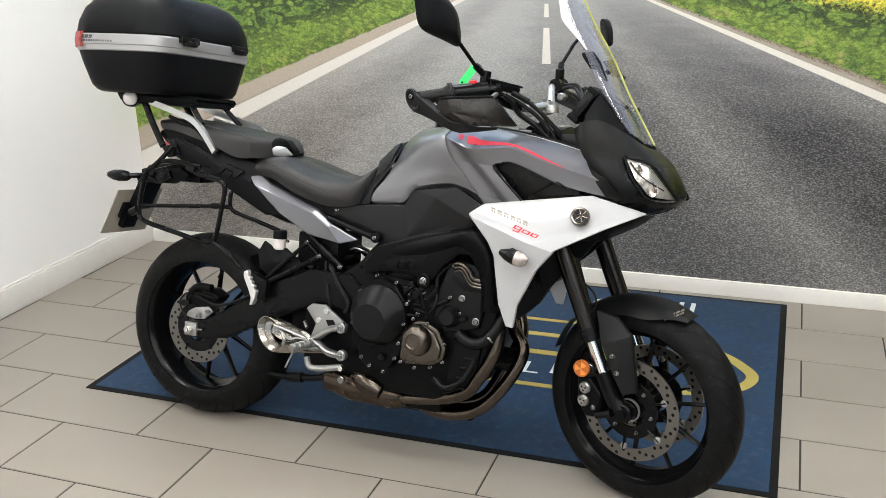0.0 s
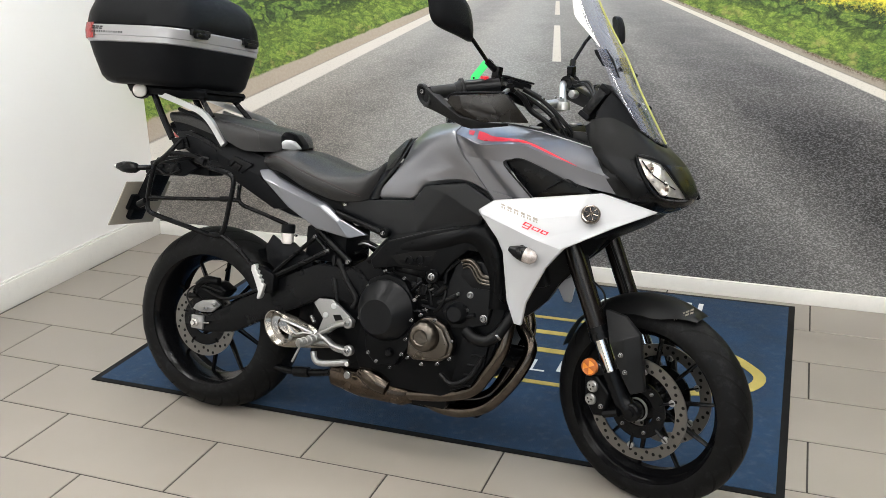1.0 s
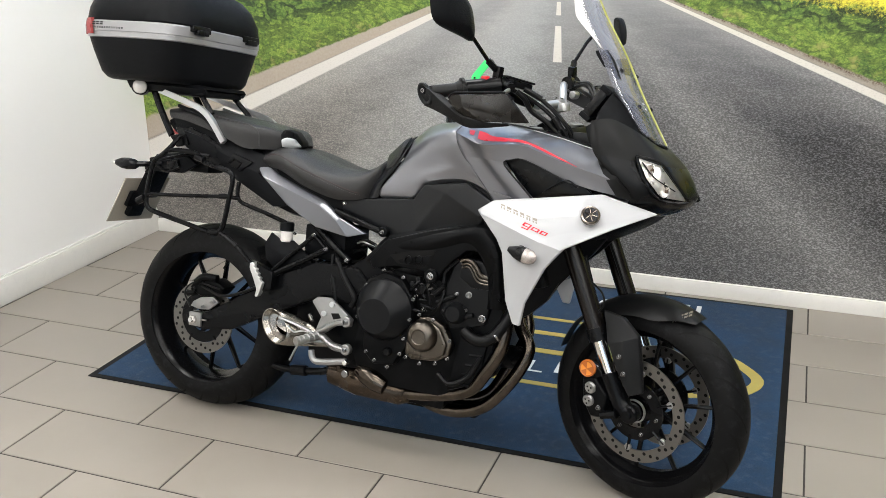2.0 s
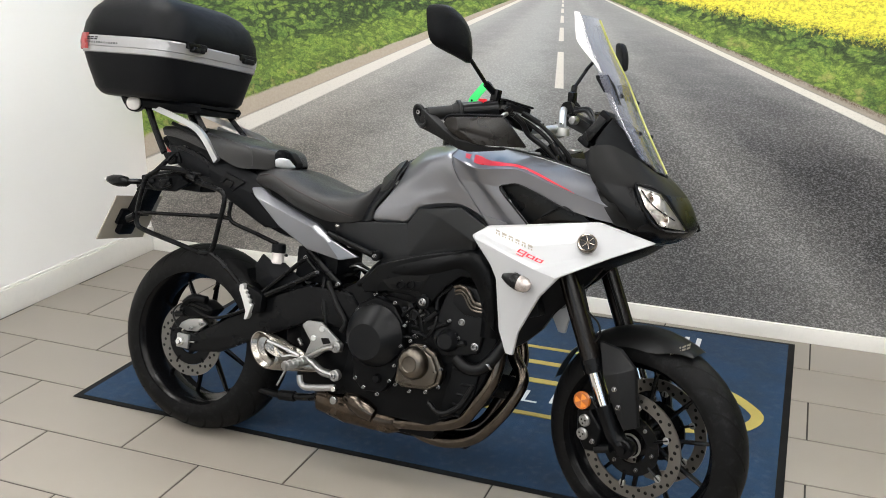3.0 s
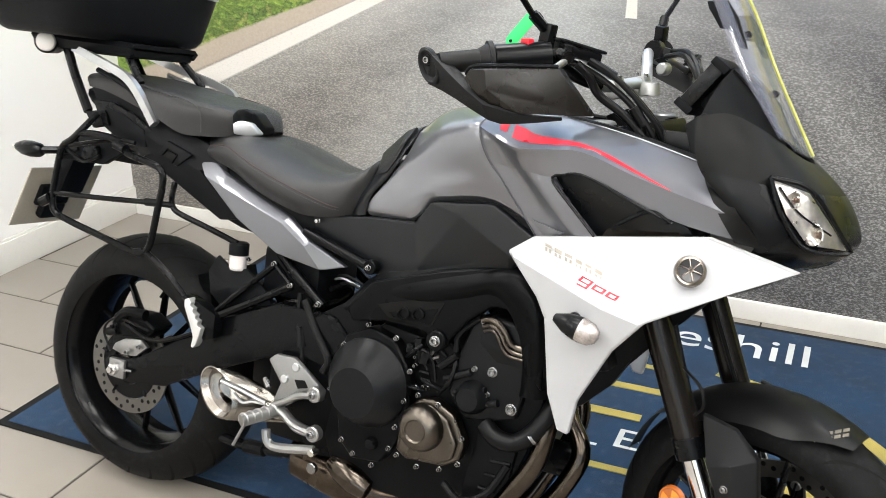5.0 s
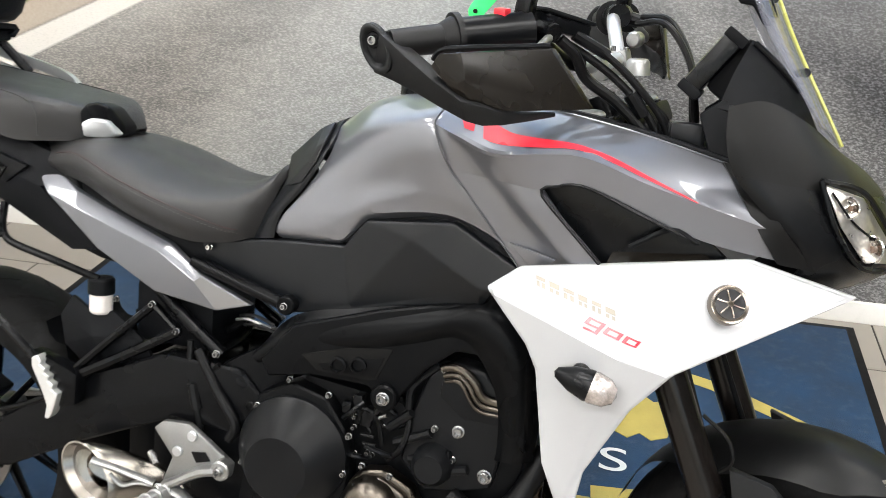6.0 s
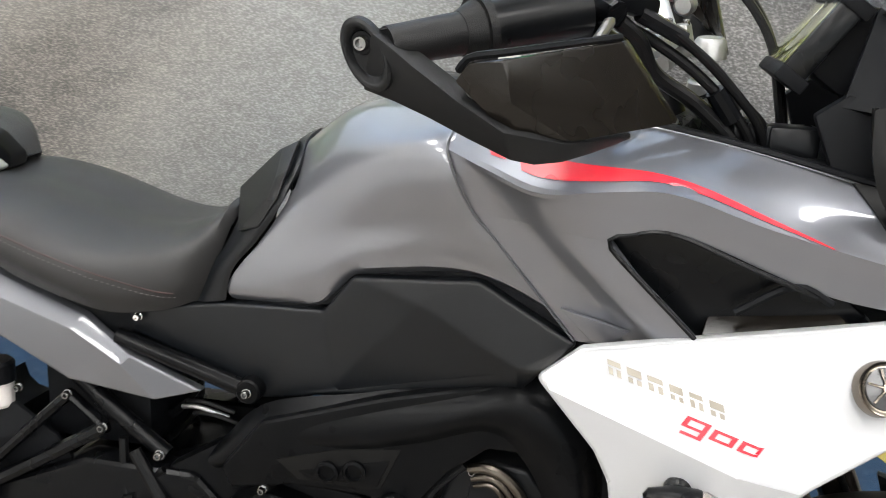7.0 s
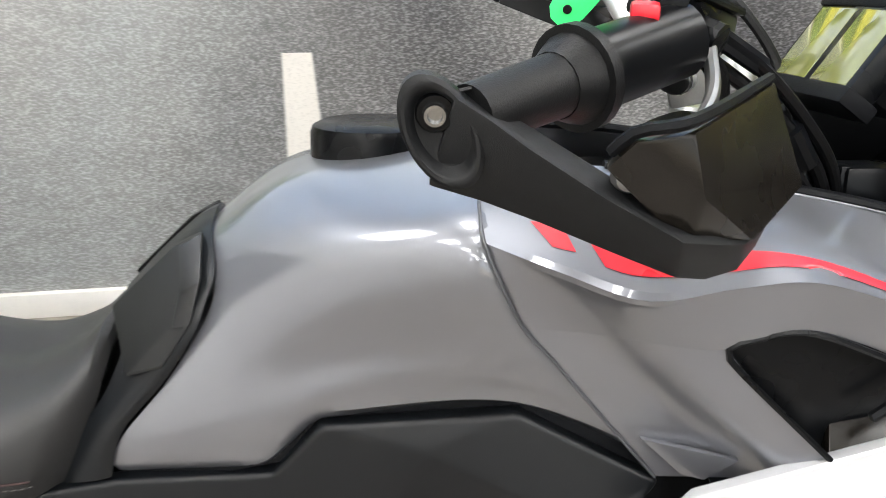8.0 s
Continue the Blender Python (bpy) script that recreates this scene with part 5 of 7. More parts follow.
def chassis():
    spar = [(0.655, 0.600), (0.705, 0.664), (0.850, 0.712), (1.000, 0.752), (1.058, 0.700), (1.082, 0.616), (1.086, 0.530), (1.066, 0.548), (1.045, 0.620), (1.010, 0.668), (0.968, 0.668), (0.925, 0.632), (0.886, 0.580), (0.860, 0.566), (0.835, 0.590), (0.742, 0.590), (0.668, 0.575)]
    for s in (1, -1):
        f = part("frame_spar", plate(flat(spar, 0.171), s, 0.06, 0.007, 3), "frame", BIKE, "black cast frame spar")
        part("spar_beam", surf([[(0.633, 0.130, 0.606), (0.700, 0.140, 0.674), (0.823, 0.148, 0.707), (0.936, 0.152, 0.739), (0.996, 0.154, 0.760), (1.042, 0.154, 0.748), (1.078, 0.152, 0.704), (1.094, 0.148, 0.643), (1.098, 0.144, 0.567), (1.094, 0.138, 0.510)],
                                [(0.631, 0.150, 0.598), (0.704, 0.162, 0.655), (0.823, 0.172, 0.688), (0.936, 0.178, 0.720), (0.990, 0.182, 0.738), (1.026, 0.182, 0.728), (1.060, 0.180, 0.692), (1.076, 0.176, 0.640), (1.080, 0.170, 0.567), (1.076, 0.162, 0.510)],
                                [(0.636, 0.154, 0.592), (0.730, 0.168, 0.638), (0.825, 0.178, 0.664), (0.905, 0.184, 0.690), (0.968, 0.186, 0.712), (1.010, 0.186, 0.700), (1.040, 0.184, 0.668), (1.056, 0.180, 0.624), (1.060, 0.172, 0.560), (1.056, 0.164, 0.510)],
                                [(0.641, 0.148, 0.586), (0.747, 0.158, 0.620), (0.828, 0.163, 0.637), (0.900, 0.166, 0.662), (0.963, 0.168, 0.686), (0.998, 0.168, 0.670), (1.024, 0.166, 0.633), (1.038, 0.162, 0.588), (1.041, 0.156, 0.530), (1.038, 0.152, 0.505)]], s, 46, 18, 0.008), "frame", f, "", 60)
        # proud dark plate: the shade of the recess is put into its colour
        part("recess", plate(flat([(0.725, 0.622), (0.800, 0.645), (0.872, 0.655), (0.850, 0.604), (0.835, 0.600), (0.752, 0.601)], 0.1725), s, 0.006, 0.001), "dark_hole", f, "dark plate painting the shade of a recess in the spar")
        part("recess_floor", plate(flat([(0.752, 0.612), (0.860, 0.640), (0.846, 0.606), (0.764, 0.604)], 0.1735), s, 0.003, 0.001), "frame", f)
        for x, z in ((0.788, 0.617), (0.820, 0.622)):
            part("bore", moved(lathe([(0.013, 0.002), (0.0135, -0.003), (0.010, -0.004), (0.009, 0.001), (1e-5, 0.001)], 18, "Y"), Matrix.Translation((x, -s * 0.1755, z)) @ Matrix.Rotation(math.pi if s < 0 else 0, 4, "X")), "frame", f)
        part("bolt_seat", disc_knob((0.866, -s * 0.172, 0.580), 0.021, 0.024), "frame", f)
        part("engine_bolt", bolt((0.866, -s * 0.183, 0.580), 0.012, -s, 0.010), "bolt", f)
        # seat rail tube and struts
        part("seat_rail", tube([(0.500, -s * 0.116, 0.726), (0.672, -s * 0.126, 0.681)], 0.0105, 12, 2, smooth=False), "satin", BIKE)
        part("rail_boss", disc_knob((0.675, -s * 0.124, 0.682), 0.0155, 0.024), "frame", BIKE)
        part("rail_bolt", bolt((0.675, -s * 0.137, 0.682), 0.0068, -s), "bolt", BIKE)
        part("subframe_tube", tube([(0.395, -s * 0.098, 0.694), (0.470, -s * 0.104, 0.632), (0.556, -s * 0.109, 0.572)], 0.0112, 12, 8), "satin", BIKE)
        part("subframe_bolt", bolt((0.552, -s * 0.121, 0.577), 0.0075, -s), "bolt", BIKE)
        # pillion peg hanger
        part("hanger", tube([(0.428, -s * 0.112, 0.640), (0.350, -s * 0.128, 0.565), (0.285, -s * 0.140, 0.500)], 0.0105, 8, 8, 0.7), "satin", BIKE)
        part("hanger", tube([(0.474, -s * 0.112, 0.600), (0.380, -s * 0.130, 0.545), (0.285, -s * 0.142, 0.492)], 0.0130, 8, 8, 0.7), "satin", BIKE)
        for x, z in ((0.428, 0.641), (0.474, 0.602)):
            part("hanger_bolt", bolt((x, -s * 0.118, z), 0.007, -s), "bolt", BIKE)
        part("hanger_link", tube([(0.428, -s * 0.114, 0.640), (0.474, -s * 0.114, 0.603)], 0.009, 8, 2, 0.6, smooth=False), "satin", BIKE)
        peg = part("pillion_peg", plate(flat([(0.236, 0.531), (0.246, 0.536), (0.255, 0.527), (0.252, 0.520), (0.263, 0.515), (0.260, 0.507), (0.271, 0.502), (0.268, 0.494), (0.279, 0.489), (0.276, 0.480), (0.287, 0.474), (0.284, 0.462), (0.280, 0.448), (0.276, 0.436), (0.269, 0.426), (0.262, 0.428), (0.266, 0.451), (0.254, 0.480), (0.236, 0.515)], 0.178), s, 0.022, 0.0015, 1), "peg_alu", BIKE, "folded silver pillion footpeg with serrated edge")
        part("peg_block", plate(flat([(0.225, 0.539), (0.262, 0.528), (0.314, 0.509), (0.311, 0.454), (0.282, 0.444), (0.267, 0.463)], 0.164), s, 0.03, 0.004), "satin", peg, "black peg hanger")
        # swingarm
        arm = [(-0.045, 0.322), (0.045, 0.336), (0.139, 0.392), (0.310, 0.500), (0.450, 0.560), (0.600, 0.560), (0.660, 0.500), (0.640, 0.440), (0.480, 0.452), (0.300, 0.372), (0.144, 0.292), (0.030, 0.272), (-0.040, 0.282)]
        sw = part("swingarm", plate(flat(arm, 0.128), s, 0.045, 0.010, 3), "satin", BIKE, "satin black swingarm")
        part("axle_block", plate(flat([(-0.022, 0.282), (0.026, 0.282), (0.026, 0.328), (-0.022, 0.328)], 0.136), s, 0.012, 0.003), "alu", sw, "silver chain adjuster block")
        part("axle_nut", moved(lathe([(1e-5, -0.016), (0.008, -0.016), (0.009, -0.008), (0.0145, -0.007), (0.0145, 0.004), (1e-5, 0.004)], 6, "Y"), Matrix.Translation((0.0, -s * 0.142, 0.305)) @ Matrix.Rotation(0 if s > 0 else math.pi, 4, "X")), "steel", sw)
        part("adjuster_bolt", tube([(0.026, -s * 0.132, 0.306), (0.050, -s * 0.132, 0.308)], 0.004, 8, 2, smooth=False), "bolt", sw)
    for s in (1, -1):
        part("pivot_plate", plate(flat([(0.490, 0.330), (0.505, 0.470), (0.560, 0.560), (0.640, 0.610), (0.680, 0.560), (0.660, 0.400), (0.640, 0.250), (0.560, 0.240)], 0.118), s, 0.03, 0.008), "frame", BIKE, "black swingarm pivot plate")
        part("pivot_bolt", bolt((0.620, -s * 0.118, 0.500), 0.014, -s, 0.012), "satin", BIKE)
    part("linkage", box(0.415, 0.640, -0.098, 0.098, 0.240, 0.480, 0.03), "engine", BIKE, "black shock linkage")
    part("shock_body", box(0.350, 0.440, -0.075, 0.075, 0.300, 0.470, 0.03), "engine", BIKE)
    part("swingarm_bridge", box(0.40, 0.62, -0.11, 0.11, 0.44, 0.54, 0.02), "satin", BIKE)
    # rear mudguard over the tyre
    rows = []
    for k in range(13):
        a = radians(14 + 3.2 * k)
        r = 0.328 + (0.012 if k % 3 == 0 else 0)
        rows.append([(r * math.cos(a), y, 0.305 + r * math.sin(a) - 0.25 * y * y) for y in np.linspace(-0.105, 0.105, 9)])
    hug = skin([[Vector(p) for p in r] for r in rows], closed=False)
    bmesh.ops.solidify(hug, geom=list(hug.faces), thickness=0.005)
    part("rear_mudguard", hug, "plastic", BIKE, "black rear hugger mudguard")
    part("mudguard_side", shell([(0.236, 0.104, 0.588), (0.262, 0.106, 0.628), (0.300, 0.106, 0.606), (0.345, 0.108, 0.612), (0.400, 0.108, 0.575), (0.440, 0.108, 0.520), (0.360, 0.110, 0.492), (0.285, 0.112, 0.515), (0.250, 0.110, 0.540), (0.312, 0.122, 0.566)],
                                [(0, 1, 2, 9), (2, 3, 4, 9), (4, 5, 6, 9), (6, 7, 9), (7, 8, 9), (8, 0, 9)], 1, 0.008, 0.002), "plastic", BIKE, "black faceted hugger side")
    # rear brake caliper and its bracket
    for k, (x, z) in enumerate(((-0.012, 0.405), (0.030, 0.352), (0.066, 0.372))):
        part("caliper_bolt", bolt((x, -0.130, z), 0.008 if k else 0.010, -1, 0.008), "bolt" if k else "satin", BIKE)
    part("slide_pin", tube([(-0.040, -0.126, 0.386), (-0.008, -0.126, 0.395)], 0.010, 10, 2, smooth=False), "hose", BIKE)
    part("slide_boot", tube([(0.000, -0.134, 0.430), (0.030, -0.134, 0.452), (0.080, -0.130, 0.452)], 0.013, 10, 8), "engine", BIKE)
    cal = part("rear_caliper", plate([(-0.035, 0.128, 0.408), (-0.010, 0.128, 0.442), (0.065, 0.128, 0.445), (0.108, 0.128, 0.422), (0.080, 0.128, 0.392), (0.010, 0.128, 0.382)], 1, 0.07, 0.010, 3), "engine", BIKE, "black rear brake caliper")
    part("caliper_bracket", plate(flat([(-0.028, 0.345), (-0.018, 0.362), (0.010, 0.378), (0.062, 0.388), (0.085, 0.372), (0.048, 0.342), (0.006, 0.338)], 0.124), 1, 0.012, 0.004), "alu", cal, "silver caliper bracket")
    part("brake_hose", tube([(0.020, -0.132, 0.420), (0.120, -0.140, 0.402), (0.240, -0.136, 0.450), (0.330, -0.130, 0.515)], 0.005, 8, 24), "hose", BIKE)
    part("sensor_wire", tube([(-0.020, -0.135, 0.345), (-0.045, -0.135, 0.392), (0.00, -0.138, 0.430), (0.10, -0.138, 0.420)], 0.003, 6, 20), "hose", BIKE)
    # brake fluid reservoir
    res = part("brake_reservoir", moved(lathe([(1e-5, -0.032), (0.016, -0.031), (0.0195, -0.026), (0.0200, 0.006), (1e-5, 0.006)], 24, "Z"), Matrix.Translation((0.318, -0.104, 0.636))), "fluid", BIKE, "translucent brake fluid reservoir with black cap")
    part("cap", moved(lathe([(1e-5, 0.033), (0.019, 0.032), (0.0225, 0.028), (0.0225, 0.004), (1e-5, 0.004)], 24, "Z"), Matrix.Translation((0.318, -0.104, 0.636))), "plastic", res)
    part("reservoir_bolt", bolt((0.352, -0.108, 0.636), 0.006), "bolt", res)
    part("reservoir_hose", tube([(0.322, -0.100, 0.606), (0.350, -0.105, 0.560), (0.420, -0.112, 0.505), (0.500, -0.118, 0.510), (0.560, -0.125, 0.560)], 0.005, 8, 30), "hose", BIKE)
    # hoses behind the footrest plate
    part("hose", tube([(0.520, -0.125, 0.580), (0.560, -0.132, 0.520), (0.600, -0.138, 0.470), (0.590, -0.138, 0.440)], 0.0085, 10, 24), "hose", BIKE)
    part("hose", tube([(0.500, -0.115, 0.590), (0.505, -0.122, 0.530), (0.520, -0.126, 0.490), (0.530, -0.126, 0.440)], 0.006, 8, 24), "hose", BIKE)
    part("spring_sleeve", tube([(0.512, -0.125, 0.520), (0.524, -0.128, 0.478)], 0.010, 10, 2, smooth=False), "hose", BIKE)
    part("shock_spring", tube([(0.500 + 0.030 * k / 60, 0.045 * math.cos(k * 0.62), 0.40 + 0.0035 * k + 0.045 * math.sin(k * 0.62) * 0.2) for k in range(61)], 0.006, 6, 180), "frame", BIKE)
    part("ecu_box", box(0.37, 0.52, -0.080, 0.080, 0.56, 0.67, 0.012), "plastic", BIKE)
    for k, (x, z) in enumerate(((0.60, 0.632), (0.615, 0.625), (0.607, 0.640))):
        part("wire", tube([(x - 0.03, -0.092, z), (x, -0.105, z + 0.008), (x + 0.035, -0.098, z - 0.004)], 0.003, 6, 10), "hose" if k == 1 else ("alu" if k == 0 else "hose"), BIKE)


def engine():
    core = part("engine", through_block([(0.600, 0.300), (0.630, 0.500), (0.720, 0.575), (0.860, 0.560), (0.940, 0.640), (1.050, 0.640), (1.080, 0.500), (1.060, 0.390), (1.020, 0.270), (0.900, 0.215), (0.700, 0.215), (0.620, 0.250)], 0.128), "engine", BIKE, "black three-cylinder engine")
    for s in (1, -1):
        # crankcase side cover with flange
        part("crankcase_cover", plate(flat([(0.640, 0.400), (0.625, 0.470), (0.650, 0.540), (0.705, 0.568), (0.765, 0.552), (0.800, 0.505), (0.812, 0.430), (0.795, 0.350), (0.755, 0.290), (0.690, 0.282), (0.655, 0.315)], 0.158), s, 0.04, 0.008, 3), "engine", core)
        drum = moved(lathe([(1e-5, -0.050), (0.052, -0.050), (0.056, -0.047), (0.088, -0.018), (0.092, -0.012), (0.093, 0.006), (1e-5, 0.006)], 48, "Y"), Matrix.Identity(4))
        for v in drum.verts:
            k = max(0.0, -v.co.y - 0.012) / 0.038
            v.co.x, v.co.z = v.co.x - 0.010 * k, v.co.z - 0.016 * k
        if s < 0:
            moved(drum, Matrix.Scale(-1, 4, (0, 1, 0)))
        part("clutch_cover", moved(drum, Matrix.Translation((0.716, -s * 0.155, 0.455))), "engine_cover", core, "dark grey clutch cover", 28)
        gen = part("alternator_cover", plate(flat([(0.838, 0.452), (0.872, 0.458), (0.918, 0.436), (0.945, 0.386), (0.938, 0.350), (0.905, 0.330), (0.820, 0.322), (0.797, 0.336), (0.800, 0.385), (0.815, 0.430)], 0.168), s, 0.03, 0.007, 3), "bronze", core, "bronze-grey starter cover")
        dome = moved(lathe([(1e-5, -0.030), (0.020, -0.031), (0.023, -0.034), (0.030, -0.033), (0.038, -0.028), (0.046, -0.014), (0.048, 0.004), (1e-5, 0.004)], 44, "Y"), Matrix.Rotation(0 if s > 0 else math.pi, 4, "X"))
        part("step", plate(flat([(0.840, 0.446), (0.870, 0.451), (0.910, 0.430), (0.934, 0.386), (0.928, 0.354), (0.902, 0.338), (0.824, 0.331), (0.808, 0.342), (0.810, 0.385), (0.824, 0.426)], 0.180), s, 0.014, 0.008, 4), "bronze", gen, "", 60)
        part("dome", moved(dome, Matrix.Translation((0.858, -s * 0.178, 0.402))), "bronze", gen, "", 40)
        for x, z in ((0.788, 0.378), (0.778, 0.330), (0.696, 0.296), (0.666, 0.318), (0.743, 0.284), (0.650, 0.520), (0.704, 0.574), (0.770, 0.560), (0.808, 0.500), (0.628, 0.420)):
            part("case_bolt", bolt((x, -s * 0.160, z), 0.006, -s), "bolt", core)
        for x, z in ((0.836, 0.460), (0.882, 0.452), (0.940, 0.398), (0.938, 0.345), (0.900, 0.324), (0.850, 0.315), (0.803, 0.326), (0.806, 0.440)):
            part("case_bolt", bolt((x, -s * 0.168, z), 0.0058, -s), "bolt", core)
        # cylinder and head side cover
        head = part("head_cover", plate(flat([(0.905, 0.560), (0.925, 0.625), (0.965, 0.645), (1.012, 0.640), (1.052, 0.590), (1.050, 0.530), (1.036, 0.455), (0.985, 0.440), (0.930, 0.430), (0.890, 0.475)], 0.150), s, 0.04, 0.008, 3), "engine_cover", core, "black cam chain cover")
        part("water_pump", moved(lathe([(1e-5, -0.030), (0.022, -0.030), (0.030, -0.020), (0.034, 0.004), (1e-5, 0.004)], 28, "Y"), Matrix.Translation((0.945, -s * 0.150, 0.480)) @ Matrix.Rotation(0 if s > 0 else math.pi, 4, "X")), "engine_cover", head)
        for r, d in ((0.0062, 0.0), (0.0042, 0.011), (0.0030, 0.020)):
            part("cam_arch", tube([(0.947 + d * 0.3, -s * 0.154, 0.634 - d), (0.965 + d * 0.1, -s * 0.159, 0.640 - d), (0.984 - d * 0.3, -s * 0.161, 0.636 - d * 0.9), (1.001 - d * 0.7, -s * 0.161, 0.621 - d * 0.7), (1.010 - d * 0.7, -s * 0.160, 0.606 - d * 0.7), (1.020 - d * 0.5, -s * 0.158, 0.599 - d), (1.042 - d * 0.2, -s * 0.155, 0.596 - d)], r, 10, 30), "bronze", head, "bronze-tinted stepped cam cover edge")
        part("cam_face", plate(flat([(0.950, 0.628), (0.972, 0.634), (0.994, 0.618), (1.004, 0.600), (1.018, 0.586), (1.040, 0.582), (1.040, 0.560), (0.985, 0.560), (0.945, 0.590)], 0.1545), s, 0.010, 0.003), "engine_cover", head)
        part("head_rib", tube([(0.940, -s * 0.150, 0.637), (0.903, -s * 0.156, 0.598), (0.900, -s * 0.156, 0.562)], 0.006, 8, 12), "engine_cover", head)
        for x0, z0, x1, z1 in ((0.868, 0.522, 0.905, 0.556), (0.880, 0.500, 0.938, 0.530), (0.905, 0.478, 0.972, 0.500), (0.934, 0.462, 1.000, 0.482)):
            part("cylinder_rib", tube([(x0, -s * 0.148, z0), (x1, -s * 0.156, z1)], 0.0075, 8, 2, smooth=False), "engine_cover", head)
        for x, z, r in ((0.979, 0.538, 0.011), (1.026, 0.475, 0.013), (0.974, 0.492, 0.006), (0.942, 0.536, 0.006), (0.950, 0.632, 0.006)):
            part("head_bolt", bolt((x, -s * 0.150, z), r, -s, 0.010), "bolt", head)
        # filler plug and drain details
        part("oil_plug", moved(lathe([(1e-5, -0.012), (0.010, -0.012), (0.013, -0.008), (0.015, 0.004), (1e-5, 0.004)], 16, "Y"), Matrix.Translation((0.738, -s * 0.160, 0.330)) @ Matrix.Rotation(0 if s > 0 else math.pi, 4, "X")), "satin", core)
        part("wiring", tube([(0.815, -s * 0.150, 0.520), (0.830, -s * 0.160, 0.550), (0.850, -s * 0.152, 0.530), (0.860, -s * 0.150, 0.490)], 0.004, 6, 20), "hose", core)
        part("connector", box(0.826, 0.842, -s * 0.152 - 0.008, -s * 0.152 + 0.008, 0.520, 0.548, 0.003), "plastic_smooth", core)
        rng = random.Random(21)
        for k in range(16):
            x, z = rng.uniform(0.800, 0.872), rng.uniform(0.462, 0.560)
            a = rng.uniform(0, 6.28)
            d = Vector((math.cos(a) * 0.022, 0, math.sin(a) * 0.022))
            c0 = Vector((x, -s * rng.uniform(0.136, 0.158), z))
            if k % 3 == 0:
                part("small_bolt", bolt(c0, 0.005, -s, 0.010), "bolt", core)
            elif k % 3 == 1:
                part("small_hose", tube([c0 - d, c0 + Vector((0.004, -s * 0.010, 0.004)), c0 + d], 0.0042, 8, 9), "plastic_smooth", core)
            else:
                part("wire_end", tube([c0 - d * 0.5, c0 + d * 0.5], 0.0030, 6, 2, smooth=False), "bolt" if k % 2 else "hose", core)
        part("clip", tube([(0.848, -s * 0.156, 0.545), (0.856, -s * 0.162, 0.556)], 0.004, 6, 2, smooth=False), "bolt", core)
    for s in (1, -1):
        part("lower_cover", plate(flat([(0.960, 0.410), (1.045, 0.400), (1.035, 0.330), (1.000, 0.268), (0.930, 0.240), (0.945, 0.330)], 0.140), s, 0.03, 0.008), "engine", core)
        for k in range(4):
            part("case_rib", tube([(0.965 + 0.010 * k, -s * 0.142, 0.270 + 0.030 * k), (1.000 + 0.012 * k, -s * 0.142, 0.268 + 0.032 * k)], 0.004, 6, 2, smooth=False), "engine", core)
        part("oil_line", tube([(0.905, -s * 0.150, 0.290), (0.950, -s * 0.160, 0.270), (1.000, -s * 0.150, 0.300), (1.030, -s * 0.140, 0.360)], 0.008, 8, 20), "hose", core)
        part("starter_lead", tube([(0.870, -s * 0.150, 0.470), (0.895, -s * 0.158, 0.500), (0.900, -s * 0.150, 0.540), (0.880, -s * 0.140, 0.570)], 0.005, 8, 16), "hose", core)
        part("throttle_body", disc_knob((0.875, -s * 0.120, 0.545), 0.026, 0.06), "engine", core)
        for k, (x, z) in enumerate(((0.800, 0.545), (0.818, 0.560), (0.838, 0.540), (0.852, 0.556))):
            part("connector", box(x - 0.007, x + 0.007, -s * 0.150 - 0.010, -s * 0.150 + 0.010, z - 0.009, z + 0.009, 0.002), "plastic_smooth", core)
    part("sump", through_block([(0.66, 0.225), (0.92, 0.220), (0.90, 0.165), (0.70, 0.165)], 0.09), "engine", core)
    part("oil_filter", moved(lathe([(1e-5, -0.05), (0.034, -0.048), (0.036, -0.04), (0.036, 0.05), (1e-5, 0.05)], 24, "X"), Matrix.Translation((1.06, 0.02, 0.34))), "plastic_smooth", core)
    part("lower_hose", tube([(0.975, -0.150, 0.432), (1.010, -0.158, 0.414), (1.048, -0.152, 0.416), (1.082, -0.138, 0.452), (1.110, -0.110, 0.520)], 0.018, 12, 24), "hose", core)
    part("hose_clip", tube([(1.068, -0.145, 0.430), (1.072, -0.143, 0.434)], 0.0192, 12, 2, smooth=False), "bolt", core)
    # radiator behind the wings
    part("radiator", moved(box(-0.018, 0.018, -0.140, 0.140, -0.095, 0.095, 0.008), pose(1.160, 0, 0.678, 0, -14, 0)), "engine", BIKE, "black radiator behind the side wings")


